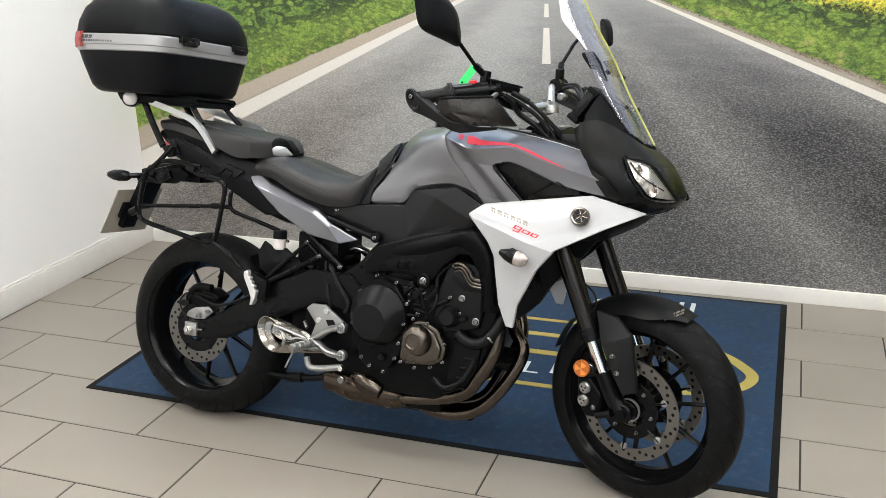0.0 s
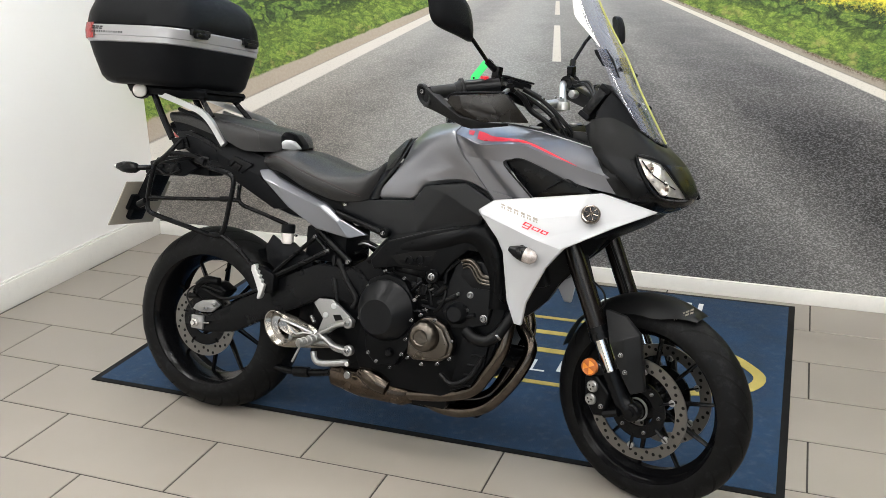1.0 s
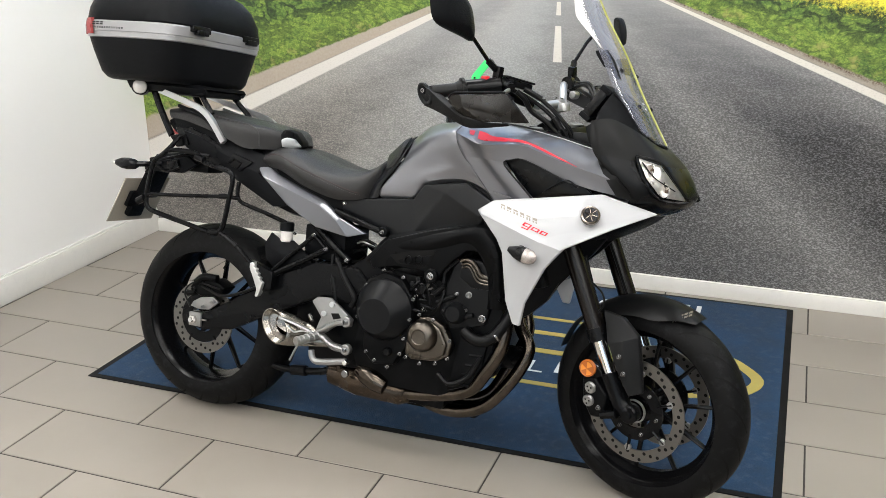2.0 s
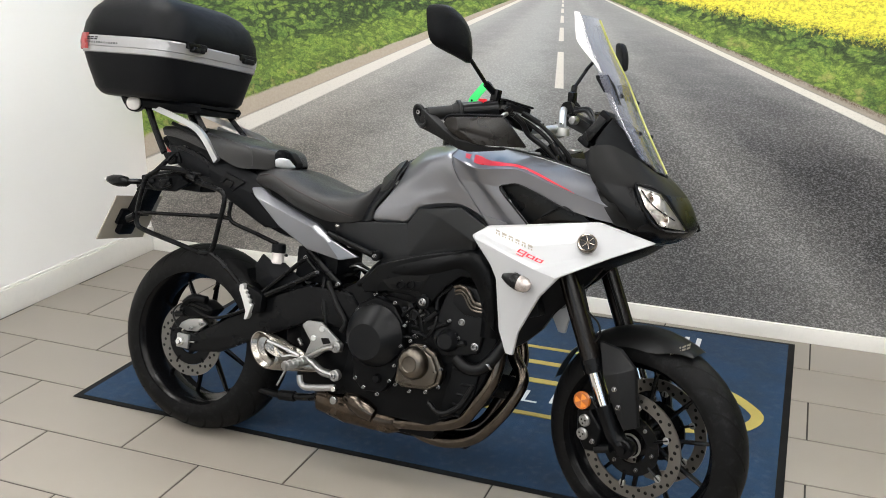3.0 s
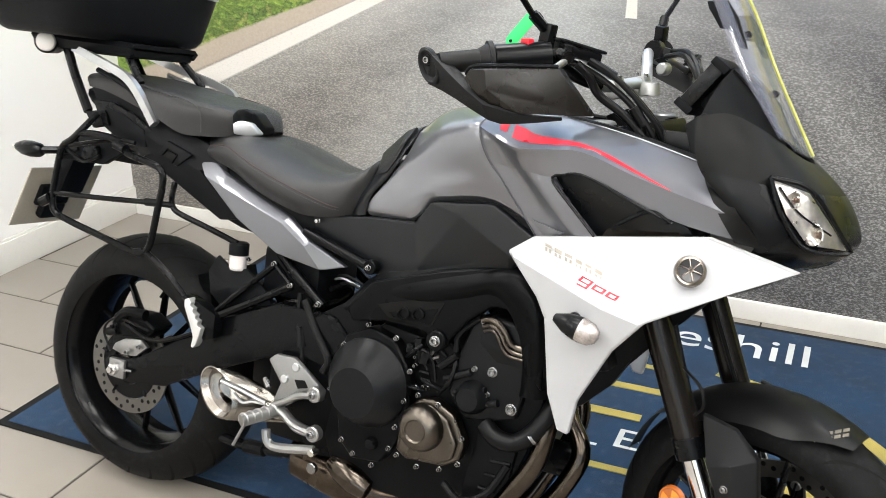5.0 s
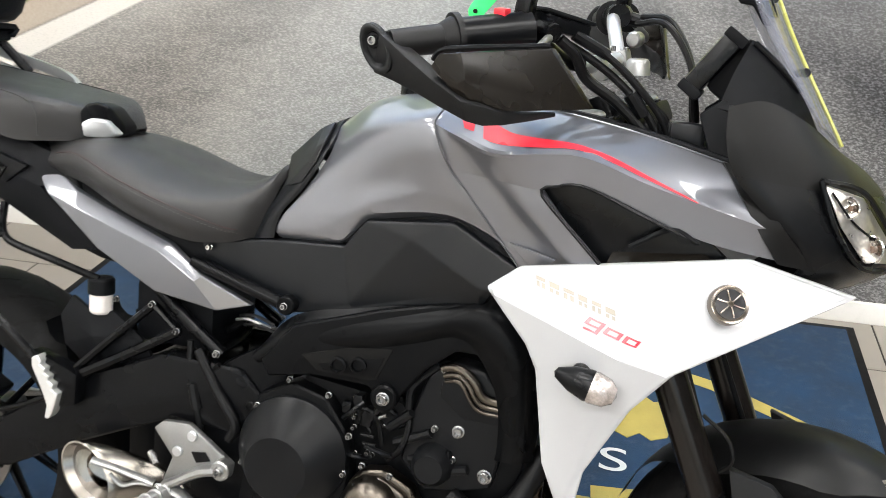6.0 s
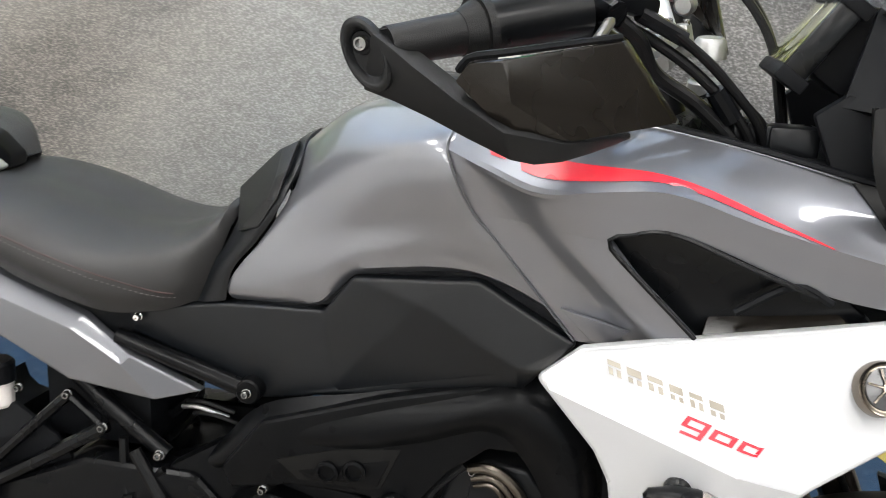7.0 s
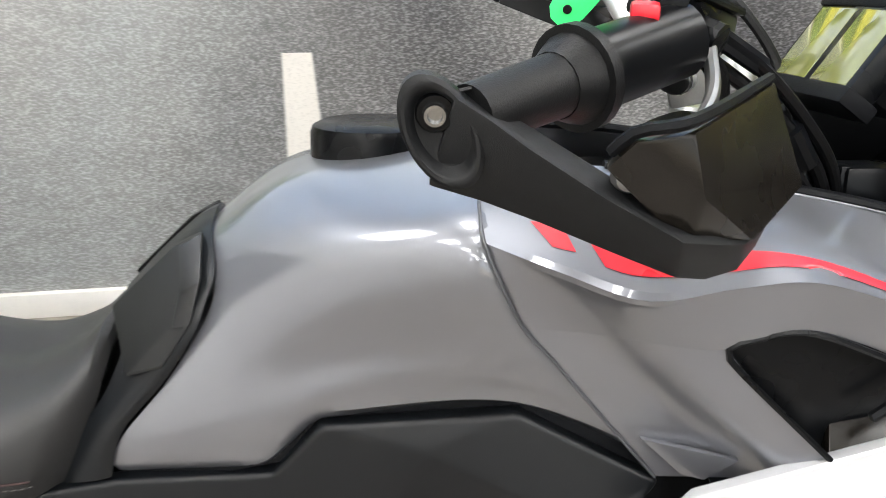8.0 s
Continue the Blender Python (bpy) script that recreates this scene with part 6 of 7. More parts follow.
def exhaust():
    for pts in ([(1.092, -0.118, 0.472), (1.092, -0.125, 0.438), (1.081, -0.130, 0.376), (1.039, -0.130, 0.303), (0.998, -0.122, 0.252), (0.907, -0.105, 0.216), (0.758, -0.085, 0.189)],
                [(1.096, -0.020, 0.466), (1.108, -0.030, 0.440), (1.142, -0.045, 0.395), (1.132, -0.055, 0.342), (1.092, -0.062, 0.270), (1.027, -0.062, 0.196), (0.947, -0.055, 0.162), (0.870, -0.052, 0.160), (0.810, -0.048, 0.176), (0.750, -0.045, 0.190)],
                [(1.060, 0.090, 0.505), (1.080, 0.090, 0.465), (1.092, 0.080, 0.400), (1.050, 0.050, 0.290), (1.000, 0.020, 0.205), (0.900, 0.010, 0.180), (0.770, 0.0, 0.180)]):
        part("header_pipe", tube(pts, 0.0195, 18, 44), "header", BIKE, "heat-tinted exhaust header pipe")
    box_ = skin([[Vector((x, y + w * math.copysign(abs(math.cos(a)) ** 0.6, math.cos(a)), z + h * math.copysign(abs(math.sin(a)) ** 0.6, math.sin(a)))) for a in np.linspace(0, 2 * math.pi, 25)[:-1]]
                 for x, y, z, w, h in ((0.80, -0.03, 0.188, 0.055, 0.026), (0.76, -0.03, 0.190, 0.095, 0.040), (0.62, -0.03, 0.200, 0.110, 0.046), (0.52, -0.03, 0.212, 0.100, 0.042), (0.49, -0.03, 0.216, 0.060, 0.030))])
    ch = part("exhaust_chamber", box_, "chamber", BIKE, "heat-stained exhaust collector box", 40)
    part("collector_bulge", moved(lathe([(1e-5, -0.060), (0.018, -0.054), (0.030, -0.020), (0.033, 0.02), (0.026, 0.055), (1e-5, 0.060)], 24, "X"), pose(0.672, -0.122, 0.228, 0, 20, 0)), "header", ch, "heat-stained collector bulge")
    # stubby silencer with a wide slanted mouth turned outwards
    def mouth(c, k, turn=0.0):
        u, v = Vector((-0.050, 0.004 + turn, 0.006)), Vector((-0.013, 0.006, 0.053))
        return [Vector(c) + (u * math.cos(a) + v * math.sin(a)) * k for a in np.linspace(0, 2 * math.pi, 41)[:-1]]

    lip = (0.352, -0.188, 0.347)
    mu = part("silencer", skin([mouth((0.492, -0.104, 0.312), 0.36), mouth((0.462, -0.118, 0.322), 0.56), mouth((0.424, -0.140, 0.333), 0.80, -0.02), mouth((0.386, -0.164, 0.342), 0.98, -0.015), mouth((0.360, -0.181, 0.346), 1.03), mouth(lip, 1.0), mouth((0.353, -0.1890, 0.348), 0.94), mouth((0.362, -0.180, 0.352), 0.84)], caps=False), "muffler", BIKE, "stubby brushed steel silencer with slanted outlet", 40)
    out = part("outlet", skin([mouth((0.3622, -0.1798, 0.352), 0.838), mouth((0.364, -0.176, 0.351), 0.74), mouth((0.368, -0.170, 0.350), 0.60), mouth((0.374, -0.164, 0.349), 0.50), mouth((0.388, -0.152, 0.347), 0.47), mouth((0.420, -0.128, 0.340), 0.44)], caps=False), "outlet_steel", mu, "darker steel outlet funnel")
    part("outlet_lip", skin([mouth((0.371, -0.169, 0.350), 0.52), mouth((0.368, -0.173, 0.351), 0.50), mouth((0.370, -0.170, 0.350), 0.46), mouth((0.390, -0.150, 0.347), 0.45)], caps=False), "header", out, "heat-tinted bore rim")
    part("outlet_bore", skin([mouth((0.384, -0.157, 0.348), 0.47), mouth((0.400, -0.142, 0.345), 0.46)]), "dark_hole", out)



def footrests():
    for s in (1, -1):
        br = part("footrest_plate", plate(flat([(0.458, 0.440), (0.476, 0.456), (0.524, 0.459), (0.560, 0.436), (0.606, 0.404), (0.602, 0.380), (0.560, 0.384), (0.520, 0.352), (0.486, 0.330), (0.478, 0.352), (0.494, 0.395), (0.478, 0.415)], 0.152), s, 0.012, 0.004, 2), "alu", BIKE, "cast silver footrest plate")
        # dark plate in place of an opening, coloured for the shade in it
        part("cutout", plate(flat([(0.530, 0.412), (0.556, 0.416), (0.566, 0.402), (0.540, 0.394)], 0.1535), s, 0.004, 0.001), "dark_hole", br)
        part("plate_arm", tube([(0.596, -s * 0.160, 0.396), (0.556, -s * 0.160, 0.386), (0.512, -s * 0.160, 0.360), (0.484, -s * 0.158, 0.344)], 0.0145, 10, 16, 0.7, r_end=0.011), "alu", br)
        part("plate_arm", tube([(0.484, -s * 0.158, 0.342), (0.515, -s * 0.160, 0.336), (0.545, -s * 0.160, 0.318), (0.598, -s * 0.160, 0.311)], 0.0125, 10, 16, 0.7), "alu", br)
        part("stay_arm", tube([(0.370, -s * 0.196, 0.381), (0.412, -s * 0.182, 0.368), (0.470, -s * 0.166, 0.348)], 0.0075, 8, 12, 0.7), "alu", br)
        part("stay_arm", tube([(0.398, -s * 0.184, 0.358), (0.418, -s * 0.180, 0.340), (0.440, -s * 0.172, 0.345), (0.468, -s * 0.166, 0.345)], 0.005, 8, 14, 0.7), "alu", br)
        part("centre_bolt", bolt((0.482, -s * 0.170, 0.345), 0.009, -s, 0.010), "steel", br)
        part("plate_arm", tube([(0.492, -s * 0.152, 0.338), (0.530, -s * 0.154, 0.318), (0.552, -s * 0.154, 0.306), (0.604, -s * 0.152, 0.304)], 0.012, 8, 14, 0.6), "alu", br)
        for x, z in ((0.592, 0.397), (0.597, 0.311)):
            part("boss", disc_knob((x, -s * 0.160, z), 0.017, 0.022), "alu", br)
            part("boss_bolt", bolt((x, -s * 0.171, z), 0.010, -s, 0.008), "bolt", br)
        for x, z in ((0.532, 0.440), (0.505, 0.408)):
            part("plate_screw", disc_knob((x, -s * 0.154, z), 0.009, 0.006), "alu_satin", br)
        peg = part("rider_peg", tube([(0.498, -s * 0.158, 0.338), (0.478, -s * 0.200, 0.330), (0.462, -s * 0.236, 0.324)], 0.012, 10, 8, 1.2), "alu", br, "ribbed silver rider footpeg")
        for k in range(5):
            part("rib", disc_knob((0.492 - 0.007 * k, -s * (0.170 + 0.015 * k), 0.3375 - 0.0028 * k), 0.0145, 0.005), "alu", peg)
        part("peg_feeler", tube([(0.466, -s * 0.228, 0.316), (0.440, -s * 0.228, 0.262)], 0.0035, 8, 2, smooth=False), "alu", peg)
        part("pedal", tube([(0.478, -s * 0.168, 0.290), (0.486, -s * 0.170, 0.266), (0.510, -s * 0.168, 0.258), (0.600, -s * 0.160, 0.274)], 0.0085, 8, 18, 1.25), "alu", BIKE, "silver brake pedal")
        part("pedal_pin", disc_knob((0.602, -s * 0.166, 0.272), 0.008, 0.02), "steel", BIKE)
        part("pedal_pad", disc_knob((0.602, -s * 0.164, 0.236), 0.012, 0.012), "bolt", BIKE)
        part("brake_link", tube([(0.470, -s * 0.160, 0.380), (0.452, -s * 0.150, 0.395)], 0.006, 8, 2, smooth=False), "bolt", BIKE)
    part("centre_stand", tube([(0.250, -0.050, 0.182), (0.330, -0.055, 0.180), (0.470, -0.060, 0.200), (0.560, -0.070, 0.250)], 0.012, 10, 20), "satin", BIKE, "folded black stand")
    part("stand_rubber", tube([(0.345, -0.056, 0.181), (0.400, -0.058, 0.187)], 0.017, 10, 2, smooth=False), "rubber", BIKE)
    part("side_stand", tube([(0.620, 0.120, 0.280), (0.570, 0.190, 0.180), (0.525, 0.262, 0.078)], 0.013, 10, 10), "satin", BIKE)
    part("stand_foot", moved(box(-0.035, 0.025, -0.025, 0.025, -0.006, 0.006, 0.004), pose(0.520, 0.270, 0.065, 13.5, 0, 0)), "satin", BIKE)
    part("under_tray", box(0.60, 1.00, -0.06, 0.06, 0.150, 0.168, 0.006), "satin", BIKE)


chassis()
engine()
exhaust()
footrests()


# ---- front end ----
def front_end():
    ax = Vector((-math.sin(radians(24)), 0, math.cos(radians(24))))
    for s in (1, -1):
        y = -s * 0.104
        b = Vector((1.436, y, 0.373))
        leg = steered("fork_leg", tube([b + ax * 0.12, b + ax * 0.62], 0.0265, 20, 2, smooth=False), "fork_black", BIKE, "black upside-down fork leg with bright stanchion")
        steered("dust_seal", tube([b + ax * 0.112, b + ax * 0.150], 0.030, 20, 2, smooth=False), "plastic_smooth", leg)
        steered("stanchion", tube([b + ax * -0.005, b + ax * 0.13], 0.0215, 20, 2, smooth=False), "chrome", leg, "bright chrome stanchion")
        steered("fork_foot", tube([b + ax * 0.02, Vector((1.462, y, 0.320)), Vector((1.488, y, 0.290))], 0.030, 14, 8, r_end=0.026), "satin", leg)
        steered("axle_clamp", disc_knob((1.500, y, 0.289), 0.027, 0.036), "satin", leg)
        steered("axle_end", moved(lathe([(1e-5, -0.006), (0.012, -0.006), (0.0125, -0.002), (0.0125, 0.004), (1e-5, 0.004)], 20, "Y"), Matrix.Translation((1.500, y - s * 0.019, 0.289)) @ Matrix.Rotation(0 if s > 0 else math.pi, 4, "X")), "satin", leg)
        # fork guard that carries the mudguard
        g = steered("fork_guard", shell([(1.405, 0.118, 0.568), (1.465, 0.112, 0.556), (1.507, 0.100, 0.510), (1.530, 0.100, 0.352), (1.498, 0.122, 0.342), (1.468, 0.130, 0.400), (1.430, 0.132, 0.482), (1.474, 0.132, 0.498)],
                                        [(0, 1, 2, 7, 6), (2, 3, 4, 7), (4, 5, 6, 7)], s, 0.014, 0.004), "guard", BIKE, "matte black fork guard")
        for x, z in ((1.468, 0.452), (1.484, 0.406)):
            steered("guard_bolt", bolt((x, -s * 0.130, z), 0.008, -s), "bolt", g)
        rf = steered("reflector", moved(lathe([(1e-5, -0.003), (0.020, -0.003), (0.0215, -0.005), (0.0235, -0.005), (0.0245, -0.002), (0.0245, 0.006), (1e-5, 0.006)], 28, "Y"), Matrix.Translation((1.379, -s * 0.142, 0.400)) @ Matrix.Rotation(0 if s > 0 else math.pi, 4, "X")), "amber_dark", g, "round amber reflector")
        # every other facet is painted in the lit amber, the body in the shaded one
        for k in range(3):
            wedge = bmesh.new()
            a0 = 2 * math.pi * k / 3 + 0.5
            ring_v = [wedge.verts.new((0.0195 * math.cos(a0 + q), -0.0042, 0.0195 * math.sin(a0 + q))) for q in (0, 0.26, 0.52, 0.785, 1.047)]
            wedge.faces.new([wedge.verts.new((0, -0.0055, 0))] + ring_v)
            steered("facet", moved(wedge, Matrix.Translation((1.379, -s * 0.142, 0.400)) @ Matrix.Rotation(0 if s > 0 else math.pi, 4, "X")), "amber", rf)
        steered("reflector_stay", plate(flat([(1.366, 0.405), (1.400, 0.412), (1.425, 0.385), (1.400, 0.378)], 0.136), s, 0.006, 0.002), "satin", g)
        # radial caliper with two bright caps
        c = steered("front_caliper", plate([(1.362, 0.138, 0.372), (1.400, 0.138, 0.378), (1.440, 0.134, 0.330), (1.428, 0.134, 0.262), (1.392, 0.138, 0.258), (1.366, 0.138, 0.300)], s, 0.075, 0.010, 3), "engine", BIKE, "black four-piston brake caliper")
        for x, z in ((1.390, 0.345), (1.386, 0.306)):
            steered("piston_cap", moved(lathe([(1e-5, -0.005), (0.008, -0.005), (0.009, -0.003), (0.014, -0.003), (0.017, 0.001), (0.017, 0.006), (1e-5, 0.006)], 24, "Y"), Matrix.Translation((x, -s * 0.142, z)) @ Matrix.Rotation(0 if s > 0 else math.pi, 4, "X")), "alu", c, "bright caliper cap")
            for k in range(3):
                q = 2 * math.pi * k / 3 + 0.4
                steered("cap_notch", disc_knob((x + 0.0065 * math.cos(q), -s * 0.1468, z + 0.0065 * math.sin(q)), 0.0028, 0.0016, "Y", 10), "dark_hole", c)
        steered("caliper_lug", tube([(1.425, -s * 0.130, 0.270), (1.470, -s * 0.128, 0.285)], 0.012, 8, 2, smooth=False), "satin", c)
        steered("caliper_bolt", bolt((1.418, -s * 0.136, 0.292), 0.008, -s), "bolt", c)
        steered("brake_line", tube([(1.400, -s * 0.125, 0.380), (1.405, -s * 0.085, 0.470), (1.350, -s * 0.080, 0.600), (1.300, -s * 0.070, 0.720)], 0.0045, 8, 24), "hose", BIKE)
    steered("sensor_cable", tube([(1.360, -0.118, 0.640), (1.400, -0.128, 0.620), (1.412, -0.132, 0.590), (1.395, -0.128, 0.565)], 0.003, 6, 20), "hose", BIKE)
    # mudguard
    cx, cz = 1.5, 0.289
    rows = []
    for k in range(19):
        a = radians(63 + 5.4 * k)
        f = k / 18
        r = 0.308 + 0.006 * math.sin(math.pi * f)
        w = 0.022 + 0.062 * min(1.0, math.sin(math.pi * min(1, f * 1.15 + 0.06)) * 1.3)
        rows.append([Vector((cx + (r - 0.034 * abs(y / 0.078) ** 2.6) * math.cos(a), y, cz + (r - 0.034 * abs(y / 0.078) ** 2.6) * math.sin(a))) for y in np.linspace(-w, w, 11)])
    fen = skin(rows, closed=False)
    bmesh.ops.solidify(fen, geom=list(fen.faces), thickness=0.004)
    fd = steered("front_mudguard", fen, "mudguard", BIKE, "matte black front mudguard")
    steered("print", moved(bar_glyphs(5, 0.011, 0.016, 0.0035, 0.2, 5), Matrix.Translation((1.604, -0.046, 0.570)) @ Matrix.Rotation(radians(-30), 4, "Y") @ Matrix.Rotation(radians(-38), 4, "X") @ Matrix.Translation((-0.04, 0, 0.0))), "silver_decal", fd, "pale printed bars")
    # yokes
    top = Vector((1.436, 0, 0.373))
    for d, nm in ((0.50, "lower_yoke"), (0.70, "upper_yoke")):
        c = top + ax * d
        steered(nm, moved(box(-0.045, 0.030, -0.135, 0.135, -0.018, 0.018, 0.010), Matrix.Translation(c) @ Matrix.Rotation(radians(-24), 4, "Y")), "frame", BIKE)
    steered("steering_stem", tube([top + ax * 0.45 + Vector((-0.03, 0, 0)), top + ax * 0.74 + Vector((-0.03, 0, 0))], 0.028, 16, 2, smooth=False), "frame", BIKE)
    for s in (1, -1):
        steered("fork_cap", disc_knob(top + ax * 0.725 + Vector((0, -s * 0.104, 0)), 0.022, 0.02, "Z"), "alu", BIKE, "silver fork cap")
        steered("fork_top", tube([top + ax * 0.60 + Vector((0, -s * 0.104, 0)), top + ax * 0.72 + Vector((0, -s * 0.104, 0))], 0.0255, 16, 2, smooth=False), "satin", BIKE)


def bars_part(name, bm, material, parent=BIKE, label="", angle=32):
    return part(name, moved(bm, STEER), material, parent, label, angle)


def bars_side(s):
    """Turns a part with the bars; the clutch side sits a little further back."""
    def fix(name, bm, material, parent=BIKE, label="", angle=32):
        return bars_part(name, bm if s > 0 else moved(bm, Matrix.Translation((-0.044, 0, -0.008))), material, parent, label, angle)
    return fix


def handlebars():
    pts = [(0.992, -0.363, 1.1445), (1.060, -0.272, 1.1550), (1.084, -0.200, 1.148), (1.100, -0.130, 1.118), (1.110, -0.085, 1.106), (1.116, -0.045, 1.102), (1.116, 0.045, 1.104), (1.095, 0.100, 1.092), (1.050, 0.170, 1.147), (1.034, 0.215, 1.154), (1.022, 0.262, 1.147), (0.966, 0.362, 1.144)]
    bar = bars_part("handlebar", tube(pts[4:], 0.0115, 14, 50), "alu_satin", BIKE, "silver tapered handlebar")
    bars_part("bar_half", tube(pts[:6], 0.0112, 14, 40), "satin", bar, "black throttle side of the bar")
    for s in (1, -1):
        bars_part("riser", moved(box(-0.016, 0.016, -0.012, 0.012, -0.022, 0.017, 0.005), pose(1.118, -s * 0.045, 1.100, 0, -14, 0)), "alu", bar, "silver bar clamp")
        for dx in (-0.010, 0.010):
            bars_part("clamp_bolt", disc_knob((1.116 + dx, -s * 0.045, 1.119), 0.004, 0.008, "Z"), "bolt", bar)
        side = bars_side(s)
        a, b = Vector((0.983, -s * 0.375, 1.143)), Vector((1.060, -s * 0.272, 1.155))
        inboard = b + (b - a).normalized() * 0.022
        b = a.lerp(b, 0.64)
        grip = side("grip", tube([a, a.lerp(b, 0.3), a.lerp(b, 0.65), b], 0.0172, 20, 14, r_end=0.0192), "grip", BIKE, "ribbed black rubber grip")
        side("flange", tube([b, b + (b - a).normalized() * 0.008], 0.0315, 24, 2, smooth=False), "grip", grip)
        d_ab = (b - a)
        for k in range(5):
            q, r2 = a + d_ab * (0.10 + 0.16 * k), a + d_ab * (0.30 + 0.16 * k)
            side("rib", tube([q + Vector((-0.010, -s * 0.010, 0.013)), q.lerp(r2, 0.45) + Vector((-0.004, -s * 0.012, 0.0145)), q.lerp(r2, 0.6) + Vector((-0.012, -s * 0.010, 0.0105)), r2 + Vector((-0.013, -s * 0.009, 0.0105))], 0.0014, 6, 12), "grip", grip)
        side("cone", tube([b - d_ab.normalized() * 0.016, b], 0.0195, 18, 2, smooth=False, r_end=0.027), "grip", grip)
        c = b + (b - a).normalized() * 0.012
        d = inboard + (b - a).normalized() * 0.040
        sw = side("switchgear", tube([c, c.lerp(d, 0.5), d], 0.0215, 18, 6, 1.15), "plastic_smooth", BIKE, "black switch housing")
        side("button", box(inboard.x - 0.01, inboard.x + 0.008, inboard.y - 0.008, inboard.y + 0.008, inboard.z + 0.020, inboard.z + 0.031, 0.003), "red" if s > 0 else "plastic", sw, "red stop switch" if s > 0 else "")
        side("lever", tube([(1.118, -s * 0.205, 1.152), (1.116, -s * 0.262, 1.132), (1.092, -s * 0.335, 1.118), (1.068, -s * 0.374, 1.116)], 0.0068, 10, 24, 0.7), "alu", BIKE, "grey hand lever")
        side("lever_ball", moved(lathe([(1e-5, -0.0095), (0.006, -0.0075), (0.0095, 0.0), (0.006, 0.0075), (1e-5, 0.0095)], 16, "Y"), Matrix.Translation((1.066, -s * 0.376, 1.116))), "alu", BIKE)
        side("lever_clamp", tube([(1.096, -s * 0.200, 1.166), (1.100, -s * 0.178, 1.166)], 0.019, 14, 2, smooth=False), "plastic_smooth", BIKE)
        side("lever_perch", tube([(1.098, -s * 0.190, 1.166), (1.124, -s * 0.205, 1.158)], 0.012, 10, 2, smooth=False), "plastic_smooth", BIKE)
        if s > 0:
            r = side("master_reservoir", moved(box(-0.040, 0.040, -0.019, 0.019, -0.014, 0.006, 0.005), pose(1.110, -0.158, 1.168, 0, 14, 64)), "plastic_smooth", BIKE, "black brake fluid box")
            side("cap", moved(box(-0.045, 0.045, -0.022, 0.022, 0.006, 0.012, 0.003), pose(1.110, -0.158, 1.168, 0, 14, 64)), "plastic", r)
        # hand guard: strap and shield
        stations = [[(0.974, 0.366, 1.158), (0.977, 0.391, 1.157), (0.962, 0.382, 1.106), (0.962, 0.360, 1.108)],
                    [(0.992, 0.366, 1.149), (0.996, 0.392, 1.146), (0.990, 0.376, 1.097), (0.990, 0.356, 1.099)],
                    [(1.014, 0.367, 1.138), (1.016, 0.391, 1.132), (1.022, 0.374, 1.086), (1.022, 0.354, 1.088)],
                    [(1.056, 0.370, 1.115), (1.056, 0.391, 1.108), (1.060, 0.376, 1.073), (1.060, 0.354, 1.075)],
                    [(1.096, 0.371, 1.096), (1.096, 0.390, 1.087), (1.096, 0.374, 1.060), (1.094, 0.352, 1.062)],
                    [(1.112, 0.358, 1.088), (1.116, 0.374, 1.081), (1.112, 0.362, 1.055), (1.108, 0.342, 1.058)],
                    [(1.124, 0.338, 1.078), (1.133, 0.352, 1.074), (1.131, 0.347, 1.056), (1.121, 0.328, 1.058)],
                    [(1.138, 0.308, 1.071), (1.145, 0.318, 1.069), (1.144, 0.315, 1.057), (1.136, 0.302, 1.058)],
                    [(1.158, 0.258, 1.066), (1.162, 0.262, 1.065), (1.161, 0.260, 1.059), (1.157, 0.254, 1.060)]]
        body = skin([[Vector((x, -s * l, z)) for x, l, z in st] for st in stations])
        hg = side("hand_guard", bevelled(body, 0.0035, 2, 30), "guard", BIKE, "black hand guard with smoked shield", 40)
        tilt = Matrix.Translation((0.970, -s * 0.387, 1.137)) @ Matrix.Rotation(radians(s * 8), 4, "Z") @ Matrix.Rotation(0 if s > 0 else math.pi, 4, "X")
        oval = tilt @ Matrix.Rotation(radians(-27), 4, "Y") @ Matrix.Diagonal((0.74, 0.7, 1.26, 1.0))
        side("strap_end", moved(lathe([(1e-5, 0.005), (0.016, 0.004), (0.0195, -0.004), (0.0212, -0.0060), (0.0235, -0.0060), (0.0258, -0.003), (0.0262, 0.010), (0.022, 0.016), (1e-5, 0.016)], 36, "Y"), oval), "guard", hg, "", 40)
        at = Matrix.Translation((-0.003, 0.0, 0.010))
        side("end_washer", moved(lathe([(1e-5, -0.002), (0.0095, -0.002), (0.0105, 0.000), (0.0105, 0.006), (1e-5, 0.006)], 20, "Y"), tilt @ at), "satin", hg)
        side("end_bolt", moved(lathe([(1e-5, -0.003), (0.0036, -0.003), (0.004, -0.007), (0.0056, -0.007), (0.0064, -0.005), (0.0066, 0.0), (1e-5, 0.0)], 18, "Y"), tilt @ at), "bolt", hg, "bright steel end bolt")
        sh = shell([(1.054, 0.392, 1.124), (1.068, 0.396, 1.140), (1.096, 0.389, 1.144), (1.104, 0.393, 1.112), (1.151, 0.268, 1.145), (1.188, 0.214, 1.066), (1.138, 0.346, 1.074), (1.100, 0.378, 1.082), (1.080, 0.385, 1.098)],
                   [(0, 1, 2, 3, 8), (2, 4, 5, 3), (3, 5, 6), (3, 6, 7), (3, 7, 8)], s, 0.014, 0.003, 2)
        side("shield", sh, "shield", hg, "smoked brown-black shield")
        side("shield_lip", tube([(1.056, -s * 0.388, 1.132), (1.068, -s * 0.391, 1.144), (1.096, -s * 0.382, 1.149), (1.148, -s * 0.266, 1.148)], 0.0034, 6, 24), "plastic", hg)
